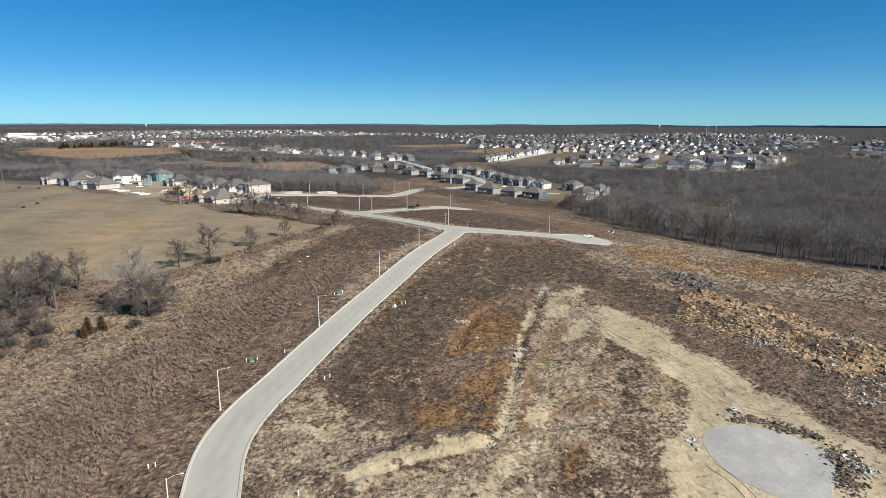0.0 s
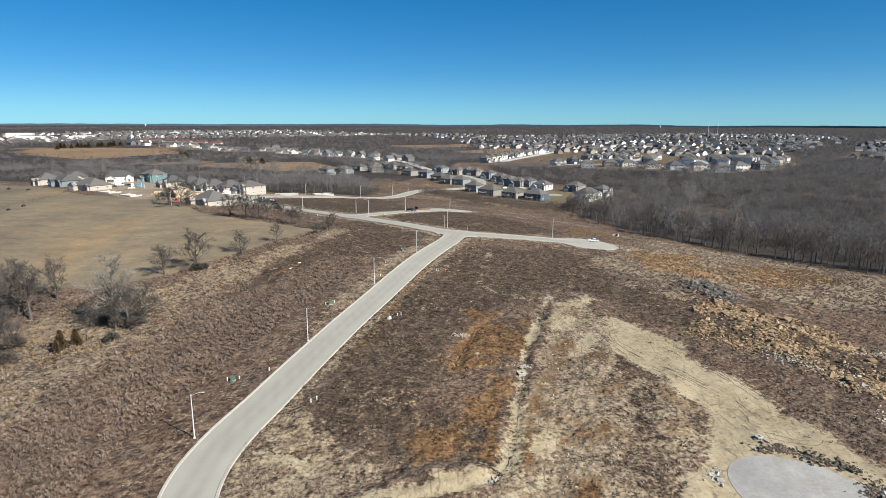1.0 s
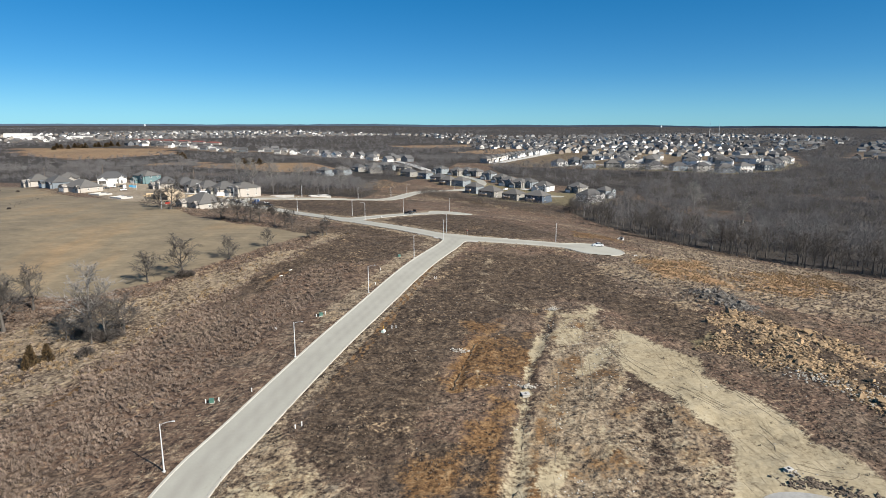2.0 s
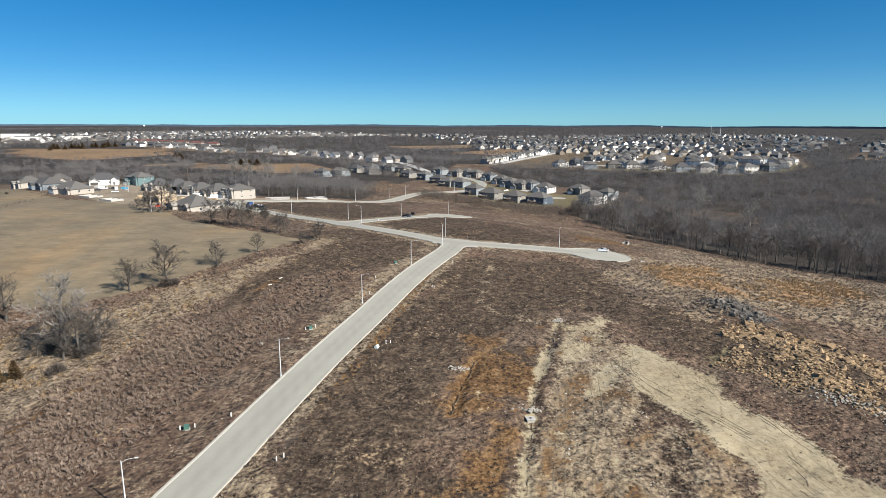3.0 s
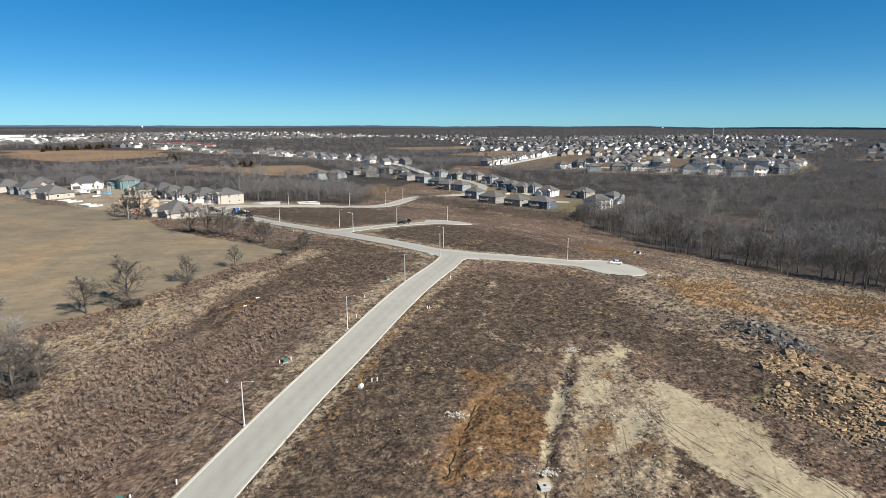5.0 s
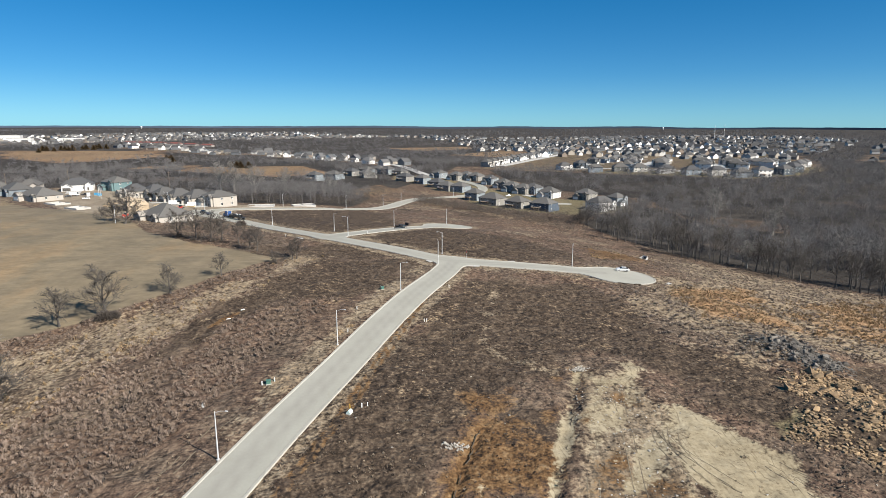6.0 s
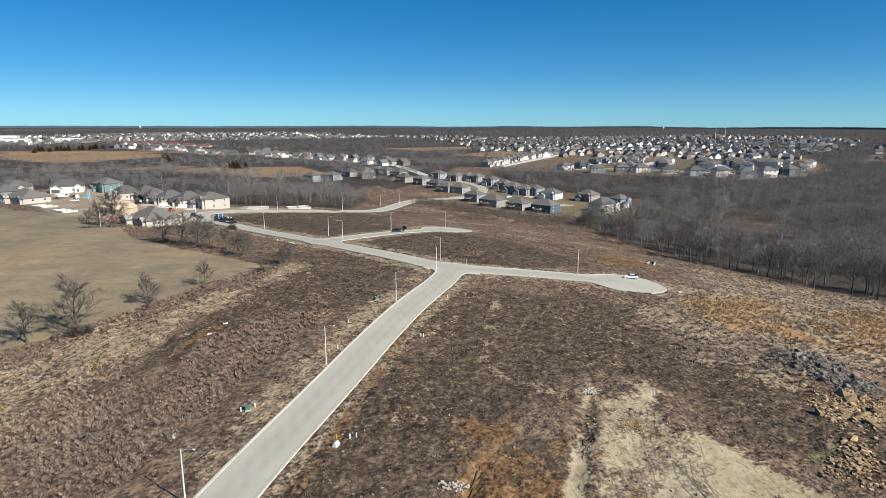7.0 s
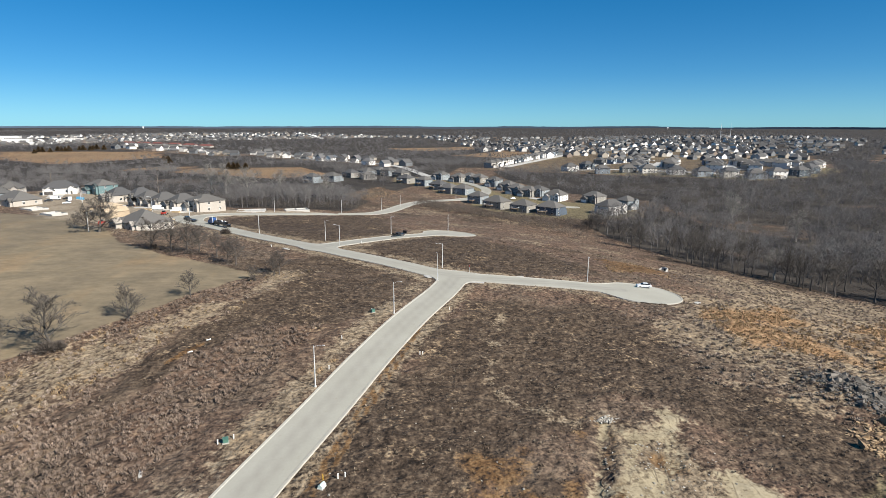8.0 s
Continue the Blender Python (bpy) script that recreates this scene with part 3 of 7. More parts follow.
def land_cover(x, y):
    """How far each kind of ground cover holds at given places."""
    road, pad = road_field(x, y), pad_field(x, y)
    gully = along(x, y, spline(GULLY))
    right_side = x > np.interp(y, LINES["main"][:, 1], LINES["main"][:, 0])
    band = np.maximum(ragged(x, y, TANS[1:2], 4.0, 4.0), 0.55 * ragged(x, y, [ROADSIDE, MIDDLE], 5.0, 5.0))
    n5, n9 = fbm(x, y, 5, 5.0), fbm(x, y, 9, 1.0)
    drawn = streaks(x, y, 3.2, 62, 3.0, 7.0)
    c = {"road": road, "pad": pad, "gully": gully, "right": right_side, "band": band}
    wander = gully + 2.2 * (fbm(x, y, 3.5, 72.0) - 0.5)
    strip = np.maximum(np.clip(1.2 - wander / 1.7, 0, 1) * (0.2 + 1.0 * n5), np.clip(0.95 - gully / 4.0, 0, 0.7) * (0.3 + 0.7 * band) * (0.1 + 1.3 * fbm(x, y, 4, 15.0)))
    bare = np.maximum.reduce([ragged(x, y, [BARE], 2.0, 3.0) * (0.72 + 0.45 * n9), ragged(x, y, [TONGUE], 3.5, 5.0) * (0.05 + 0.95 * drawn), ragged(x, y, [BANK], 2.0, 3.0) * (0.45 + 0.9 * n5), ragged(x, y, PALES, 2.0, 5.0) * (0.1 + 1.1 * n5), strip,
                              np.clip(1.1 - np.abs(pad - 1) / 3, 0, 1), band * 0.85 * np.clip((drawn - 0.34) * 3, 0, 1)])
    c["bare"] = bare * (1 - 0.55 * ragged(x, y, DARKS[2:3], 2.0, 4.0) * (pad > 3))
    track = np.clip(1.25 - np.abs(np.abs(along(x, y, [(-1, 245), (-4, 229), (-8, 206), (-13, 180), (-15.5, 166), (-20, 148), (-24, 130)])) - 0.75) / 0.55, 0, 1) * (0.35 + 1.1 * fbm(x, y, 7, 19.0))
    scar = np.clip(1.2 - along(x, y, [(-78, 133), (-77, 142), (-75.5, 150)]) / 1.3, 0, 1)
    scar2 = np.clip(1.2 - along(x, y, [(-55, 206), (-51.5, 215)]) / 0.9, 0, 1)
    ravine = np.clip(1.3 - along(x, y, spline(RAVINE)) / 1.5, 0, 1)
    c["rust"] = np.maximum.reduce([ragged(x, y, RUSTS, 3.0, 4.0) * (0.45 + 0.8 * fbm(x, y, 6, 4.0)), scar, scar2, ravine, track * 0.8, 0.8 * np.clip(0.9 - np.abs(gully - 3.5) / 4, 0, 1) * patches(x, y, 9, 11.0, 0.46, 0.62), band * 0.75 * patches(x, y, 12, 12.0, 0.54, 0.68)])
    near_dark = np.maximum(ragged(x, y, DARKS[:2] + DARKS[4:], 3.5, 6.0), ragged(x, y, DARKS[2:4], 4.0, 6.0) * 0.95 * patches(x, y, 6, 61.0, 0.38, 0.55))
    tall = ragged(x, y, TANS[:1], 6.0, 7.0)
    c["dark"] = np.maximum.reduce([near_dark * (1 - 0.5 * tall), 0.75 * patches(x, y, 24, 21.0, 0.56, 0.68) * (1 - band) * (1 - tall) * (right_side | (y > 260)), 0.9 * mask_of(x, y, [ROCKY], 3.0), 0.6 * band * patches(x, y, 4, 27.0, 0.58, 0.68)])
    c["gold"] = ragged(x, y, GOLDS, 6.0, 7.0) * (0.45 + 0.85 * patches(x, y, 11, 6.0, 0.36, 0.54))
    c["meadow"] = ragged(x, y, TANS[2:], 3.5, 5.0)
    left_verge = np.clip(1.2 - np.abs(road - 4.0) / 4.0, 0, 1) * (0.25 + 0.75 * np.clip((y - 150) / 30, 0, 1)) * (0.35 + 0.9 * fbm(x, y, 7, 9.0))
    right_verge = np.clip(1 - np.abs(road - 2.2) / 3.2, 0, 1) * (0.3 + 0.8 * fbm(x, y, 8, 29.0))
    c["verge"] = np.where(right_side, right_verge, left_verge) * (y < 420) * (y > 60)
    # the mown strip between the road and the tall bluestem
    c["mown"] = np.clip((15.0 - road) / 3, 0, 1) * ~right_side * (y < 262)
    yellow = np.clip(1.0 - along(x, y, [(18, 240), (14.5, 224), (14, 208), (13, 195), (21, 190), (27, 186)]) / 3.2, 0, 1) * patches(x, y, 5, 33.0, 0.42, 0.56)
    c["tan"] = np.maximum.reduce([c["meadow"] * (0.4 + 0.5 * n9), tall * (0.40 + 0.5 * fbm(x, y, 12, 17.0)), np.clip(band * 1.3, 0, 0.95) * (1 - 0.6 * ragged(x, y, DARKS[2:4], 4.0, 6.0) * near_dark), c["verge"], track * 0.6, 0.75 * yellow, 0.5 * patches(x, y, 20, 31.0, 0.58, 0.70) * (1 - near_dark) * (y > 262)])
    c["tall"] = tall
    return c


def make_ground():
    xs = sorted(graded(-126, -1.0, 1.07, -4900)) + list(np.arange(-126, 126.1, 0.9)) + graded(126, 1.0, 1.07, 4900)
    ys = sorted(graded(72, -2.0, 1.16, -1500)) + list(np.arange(72, 301, 0.85)) + graded(301, 0.9, 1.026, 4900)
    X, Y = np.meshgrid(np.array(xs), np.array(ys))
    c = land_cover(X, Y)
    f, g, gully = c["road"], c["pad"], c["gully"]
    near = np.clip((620 - np.hypot(X, Y)) / 150, 0, 1)
    hay = mask_of(X, Y, [FIELD], 3)
    z = height(X, Y) + relief(X, Y) * np.clip((np.minimum(f, g) - 0.5) / 4, 0, 1) * near * (1 - 0.75 * hay)
    z -= 0.16 * np.clip(1.3 - f, 0, 1) + 0.10 * np.clip(-0.2 - g, 0, 1)
    z -= 0.35 * np.exp(-(gully / 1.3) ** 2) - 0.2 * np.exp(-((gully - 2.6) / 1.2) ** 2)
    z -= 0.7 * np.exp(-(along(X, Y, spline(RAVINE)) / 0.8) ** 2)
    z += 0.9 * np.exp(-((inside(X, Y, BANK) + 1) / 2.5) ** 2) - 0.75 * np.exp(-(along(X, Y, spline(RIDGE)) / 0.8) ** 2)
    v = np.stack([X, Y, z], -1).reshape(-1, 3)
    ny, nx = X.shape
    i = np.arange((ny - 1) * (nx - 1))
    a = (i // (nx - 1)) * nx + i % (nx - 1)
    me = bpy.data.meshes.new("ground")
    me.from_pydata(v, [], np.stack([a, a + 1, a + nx + 1, a + nx], -1).tolist())
    me.polygons.foreach_set("use_smooth", [True] * len(me.polygons))
    me.materials.append(GROUND)
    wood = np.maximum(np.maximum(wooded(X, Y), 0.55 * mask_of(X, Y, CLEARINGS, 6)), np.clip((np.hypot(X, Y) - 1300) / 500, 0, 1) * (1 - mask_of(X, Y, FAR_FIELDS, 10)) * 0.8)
    town = mask_of(X, Y, TOWNS, 10)
    zones = {
        "zone_a": (np.maximum(mask_of(X, Y, [FIELD], 2.5), 0.45 * mask_of(X, Y, FAR_FIELDS, 10)), c["bare"], c["rust"]),
        "zone_b": (np.maximum(c["dark"], 0.3 * c["mown"]), np.maximum(c["gold"], (0.45 + 0.5 * fbm(X, Y, 60, 91.0)) * mask_of(X, Y, FAR_FIELDS, 14)), np.maximum.reduce([mask_of(X, Y, GREENS, 5.0) * 0.75, town * 0.45, ragged(X, Y, OLIVES, 3.0, 3.0) * 0.8])),
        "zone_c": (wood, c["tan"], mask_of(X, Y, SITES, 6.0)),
        "zone_d": (np.maximum(c["band"], 0.35 * ragged(X, Y, [BARE, TONGUE], 3.0, 3.0)), c["mown"], np.zeros_like(X)),
    }
    for name, chans in zones.items():
        at = me.attributes.new(name, "FLOAT_COLOR", "POINT")
        col = np.stack([*[np.broadcast_to(k, X.shape) for k in chans], np.ones_like(X)], -1).astype(np.float32)
        at.data.foreach_set("color", col.ravel())
    ob = new("ground", me)
    tagged(ob, "rolling open ground of dry winter grass and bare tan soil", "ground", kind="structure")
    return ob


make_ground()


def clip_cell(poly, level, keep_below):
    out = []
    for p, q in zip(poly, poly[1:] + poly[:1]):
        a, b = (p[2] - level, q[2] - level) if keep_below else (level - p[2], level - q[2])
        if a <= 0:
            out.append(p)
        if (a < 0) != (b < 0) and a != b:
            t = a / (a - b)
            out.append(tuple(u + (w - u) * t for u, w in zip(p[:2], q[:2])) + (level,))
    return out


def bands(field, boxes, step, levels, ragged=0.0):
    """Faces of the strips lo < field < hi over a grid; each strip has its rise at lo and at hi."""
    verts, faces, index = [], [], {}

    def vert(x, y, rise):
        key = (round(x, 3), round(y, 3), round(rise, 3))
        if key not in index:
            index[key] = len(verts)
            verts.append((x, y, rise))
        return index[key]

    done = set()
    top = max(h for _, h, _, _ in levels)
    for x0, y0, x1, y1 in boxes:
        gx, gy = np.arange(x0, x1 + step, step), np.arange(y0, y1 + step, step)
        X, Y = np.meshgrid(gx, gy)
        F = field(X, Y)
        hit = np.argwhere((np.minimum.reduce([F[:-1, :-1], F[1:, :-1], F[:-1, 1:], F[1:, 1:]]) < top))
        for j, i in hit:
            key = (round(gx[i], 2), round(gy[j], 2))
            if key in done:
                continue
            done.add(key)
            cell = [(gx[i + a], gy[j + b], F[j + b, i + a]) for a, b in ((0, 0), (1, 0), (1, 1), (0, 1))]
            for lo, hi, r0, r1 in levels:
                p = clip_cell(cell, hi, True)
                if len(p) > 2:
                    p = clip_cell(p, lo, False)
                if len(p) > 2:
                    ids = [vert(x, y, r0 + (r1 - r0) * min(1, max(0, (f - lo) / (hi - lo))) if lo > -50 else r1) for x, y, f in p]
                    ids = [k for n, k in enumerate(ids) if k != ids[n - 1]]
                    if len(ids) > 2:
                        faces.append(ids)
    v = np.array(verts)
    v[:, 2] += height(v[:, 0], v[:, 1])
    return v, faces


def make_roads():
    boxes = [(-56, 44, 16, 270), (-56, 258, 84, 330), (-140, 312, -44, 452), (-56, 330, 30, 404), (-64, 440, 60, 820), (50, 560, 112, 612)]
    v, f = bands(road_field, boxes, 1.25, [(-99, 0.0, 0.02, 0.02)])
    me = mesh_of("road", v, f, CONCRETE)
    wheel = np.zeros(len(v))
    for k, line in LINES.items():
        d = along(v[:, 0], v[:, 1], line)
        wheel = np.maximum(wheel, 0.95 * np.exp(-((d - 1.1) / 0.75) ** 2) * (d < 4))
    at = me.attributes.new("wheel", "FLOAT", "POINT")
    at.data.foreach_set("value", wheel.astype(np.float32))
    road = tagged(new("road", me), "pale concrete residential road with cul-de-sacs", "road", kind="structure")
    v, f = bands(road_field, boxes, 1.25, [(0.0, 0.12, 0.02, 0.13), (0.12, 0.5, 0.13, 0.14), (0.5, 0.62, 0.14, -0.25)])
    kerb = new("kerb", mesh_of("kerb", v, f, KERB))
    kerb.parent = road
    v, f = bands(pad_field, [(40, 40, 80, 112)], 0.8, [(-99, 0.0, 0.04, 0.04), (0.0, 0.15, 0.04, -0.2)])
    pad = tagged(new("turning_pad", mesh_of("turning_pad", v, f, PAD_CONCRETE)), "unfinished round concrete turning pad among bare soil", "pavement", kind="structure")
    return road, pad


make_roads()


def Z(x, y):
    """The ground's height at one place."""
    x0, y0 = np.array([float(x)]), np.array([float(y)])
    f = min(float(road_field(x0, y0)[0]), float(pad_field(x0, y0)[0]))
    near = min(1, max(0, (620 - math.hypot(x, y)) / 150))
    damp = 1 - 0.75 * float(mask_of(x0, y0, [FIELD], 3)[0])
    return float(height(x0, y0)[0] + relief(x0, y0)[0] * min(1, max(0, (f - 0.5) / 4)) * near * damp)


def Zs(x, y):
    f = np.minimum(road_field(x, y), pad_field(x, y))
    near = np.clip((620 - np.hypot(x, y)) / 150, 0, 1)
    return height(x, y) + relief(x, y) * np.clip((f - 0.5) / 4, 0, 1) * near * (1 - 0.75 * mask_of(x, y, [FIELD], 3))

# ---------------------------------------------------------------- shared builders


class Geo:
    """Vertices and faces of one part."""

    def __init__(self):
        self.v, self.f = [], []

    def add(self, verts, faces):
        n = len(self.v)
        self.v += [tuple(p) for p in verts]
        self.f += [tuple(n + i for i in q) for q in faces]
        return self

    def box(self, x0, y0, z0, x1, y1, z1, turn=None):
        p = [(x, y, z) for z in (z0, z1) for x, y in ((x0, y0), (x1, y0), (x1, y1), (x0, y1))]
        if turn:
            p = [tuple(turn @ Vector(q)) for q in p]
        return self.add(p, [(3, 2, 1, 0), (4, 5, 6, 7), (0, 1, 5, 4), (1, 2, 6, 5), (2, 3, 7, 6), (3, 0, 4, 7)])

    def tube(self, a, b, r0, r1, n=8, cap=True):
        a, b = Vector(a), Vector(b)
        q = (b - a).to_track_quat("Z", "Y")
        p = [a + q @ Vector((r0 * math.cos(2 * math.pi * i / n), r0 * math.sin(2 * math.pi * i / n), 0)) for i in range(n)]
        p += [b + q @ Vector((r1 * math.cos(2 * math.pi * i / n), r1 * math.sin(2 * math.pi * i / n), 0)) for i in range(n)]
        fs = [(i, (i + 1) % n, n + (i + 1) % n, n + i) for i in range(n)]
        if cap:
            fs += [tuple(range(n - 1, -1, -1)), tuple(range(n, 2 * n))]
        return self.add(p, fs)

    def slab(self, outline, z0, z1):
        n = len(outline)
        p = [(x, y, z0) for x, y in outline] + [(x, y, z1) for x, y in outline]
        return self.add(p, [tuple(range(n - 1, -1, -1)), tuple(range(n, 2 * n))] + [(i, (i + 1) % n, n + (i + 1) % n, n + i) for i in range(n)])


def part(name, geo, material, parent, label="", smooth=False, bevel=0.0):
    me = bpy.data.meshes.new(name)
    if bevel:
        bm = bmesh.new()
        vs = [bm.verts.new(p) for p in geo.v]
        for q in geo.f:
            bm.faces.new([vs[i] for i in q])
        bmesh.ops.bevel(bm, geom=list(bm.edges), offset=bevel, segments=2, profile=0.6, affect="EDGES")
        bm.to_mesh(me)
        bm.free()
    else:
        me.from_pydata(geo.v, [], geo.f)
    me.materials.append(material)
    if smooth:
        me.polygons.foreach_set("use_smooth", [True] * len(me.polygons))
    ob = new(name, me)
    ob.parent = parent
    if label:
        ob["label"] = label
    return ob


def thing(name, label, category, m=None, group=""):
    ob = new(name)
    ob.empty_display_size = 0.5
    if m is not None:
        ob.matrix_basis = m
    return tagged(ob, label, category, group)


def stuff(name, verts, faces, material, label, category):
    """One object for what nobody would count. verts: n x 3, faces: n x 3."""
    me = bpy.data.meshes.new(name)
    me.vertices.add(len(verts))
    me.vertices.foreach_set("co", np.asarray(verts, np.float32).ravel())
    faces = np.asarray(faces, np.int32)
    k = faces.shape[1]
    me.loops.add(faces.size)
    me.loops.foreach_set("vertex_index", faces.ravel())
    me.polygons.add(len(faces))
    me.polygons.foreach_set("loop_start", np.arange(len(faces), dtype=np.int32) * k)
    me.update(calc_edges=True)
    me.shade_flat()
    me.materials.append(material)
    return tagged(new(name, me), label, category, kind="stuff")


def scattered(variants, x, y, z, scale, rng, turn=None):
    """Copies of small triangle meshes at many places, joined into one list."""
    V, F, n = [], [], 0
    pick = rng.integers(0, len(variants), len(x))
    turn = rng.uniform(0, 2 * np.pi, len(x)) if turn is None else turn
    for k, (v, f) in enumerate(variants):
        i = np.where(pick == k)[0]
        if not len(i):
            continue
        c, s = np.cos(turn[i])[:, None], np.sin(turn[i])[:, None]
        sc = scale[i][:, None]
        q = np.stack([(v[:, 0] * c - v[:, 1] * s) * sc + x[i][:, None], (v[:, 0] * s + v[:, 1] * c) * sc + y[i][:, None], v[:, 2] * sc + z[i][:, None]], -1)
        V.append(q.reshape(-1, 3))
        F.append((f[None] + (n + np.arange(len(i)) * len(v))[:, None, None]).reshape(-1, 3))
        n += len(i) * len(v)
    return np.concatenate(V), np.concatenate(F)


# ---------------------------------------------------------------- trees


def tri_tube(out, a, b, r0, r1, sides=3):
    d = b - a
    d = d / (np.linalg.norm(d) + 1e-9)
    u = np.cross(d, (0.3, 0.5, 0.81))
    u = u / (np.linalg.norm(u) + 1e-9)
    w = np.cross(d, u)
    n = len(out[0])
    ring = [(math.cos(2 * math.pi * i / sides), math.sin(2 * math.pi * i / sides)) for i in range(sides)]
    out[0].extend([a + (u * c + w * s) * r0 for c, s in ring] + [b + (u * c + w * s) * r1 for c, s in ring])
    for i in range(sides):
        j = (i + 1) % sides
        out[1].extend([(n + i, n + j, n + sides + j), (n + i, n + sides + j, n + sides + i)])


def tri_blade(out, a, b, w):
    d = b - a
    u = np.cross(d, np.random.normal(size=3))
    u = u / (np.linalg.norm(u) + 1e-9) * w
    n = len(out[0])
    out[0].extend([a - u, a + u, b])
    out[1].append((n, n + 1, n + 2))


def unit(v):
    return v / (np.linalg.norm(v) + 1e-9)


def bare_tree(seed, tall, limbs=6, subs=5, twigs=5, spray=4, spread=0.75, thick=1.0, clear=0.22, twig_w=0.03):
    """Trunk and crown of a leafless tree, as two (verts, faces) lists."""
    rng = np.random.default_rng(seed)
    np.random.seed(seed)
    trunk, crown = ([], []), ([], [])
    r = tall * 0.019 * thick
    lean = rng.normal(0, 0.04, 2)
    p = np.array([0, 0, -0.3])
    axis = [p]
    for k in range(5):
        p = p + np.array([lean[0] + rng.normal(0, 0.06), lean[1] + rng.normal(0, 0.06), 1]) * tall * 0.155
        axis.append(p)
    for k in range(5):
        tri_tube(trunk, axis[k], axis[k + 1], r * (1 - 0.18 * k) * (1.35 if k == 0 else 1), r * (1 - 0.18 * (k + 1)), 6)

    def spray_at(s, h, tl):
        tri_blade(crown, s, s + h * tl, twig_w * 1.3)
        for _ in range(spray):
            s2 = s + h * tl * rng.uniform(0.15, 0.85)
            tri_blade(crown, s2, s2 + unit(h + rng.normal(0, 0.42, 3) + np.array([0, 0, 0.12])) * tl * rng.uniform(0.5, 0.9), twig_w)

    for i in range(limbs):
        t = min(4.95, max(0.6, clear * 5 + (4.95 - clear * 5) * (i + rng.uniform(0, 0.8)) / limbs))
        k = int(t)
        a = axis[k] + (axis[k + 1] - axis[k]) * (t - k)
        ang = 2.4 * i + rng.uniform(-0.5, 0.5)
        out = spread * rng.uniform(0.75, 1.15) * (1.1 - 0.1 * t)
        d = unit(np.array([math.cos(ang) * out, math.sin(ang) * out, 0.75 + 0.12 * t]))
        ln = tall * rng.uniform(0.36, 0.48) * (1.08 - 0.09 * t)
        lr = r * (0.52 - 0.06 * t)
        pts = [a]
        for _ in range(3):
            d = unit(d + np.array([rng.normal(0, 0.13), rng.normal(0, 0.13), 0.10]))
            pts.append(pts[-1] + d * ln / 3)
        for n in range(3):
            tri_tube(crown, pts[n], pts[n + 1], lr * (1 - 0.3 * n), lr * (0.7 - 0.3 * n), 4 if n == 0 else 3)
        for j in range(subs):
            u = 0.5 + 2.5 * (j + rng.uniform(0.2, 1.0)) / subs
            n = min(2, int(u))
            q = pts[n] + (pts[n + 1] - pts[n]) * (u - n)
            e = unit(unit(pts[n + 1] - pts[n]) + rng.normal(0, 0.55, 3) + np.array([0, 0, 0.06]))
            sl = ln * rng.uniform(0.32, 0.55) * (1.15 - 0.18 * u)
            q2 = q + e * sl
            tri_tube(crown, q, q2, lr * 0.30, lr * 0.08, 3)
            for g in range(twigs):
                s = q + (q2 - q) * (g + rng.uniform(0.3, 1.0)) / twigs
                spray_at(s, unit(e + rng.normal(0, 0.5, 3) + np.array([0, 0, 0.12])), sl * rng.uniform(0.35, 0.65))
    return (np.array(trunk[0]), np.array(trunk[1])), (np.array(crown[0]), np.array(crown[1]))


def tree_thing(seed, tall, bark, label, **kw):
    t, c = bare_tree(seed, tall, **kw)
    top = thing("bare_tree", label, "tree")
    for name, (v, f) in (("trunk", t), ("crown", c)):
        g = Geo()
        g.v, g.f = [tuple(p) for p in v], [tuple(map(int, q)) for q in f]
        part(name, g, bark, top)
    return top


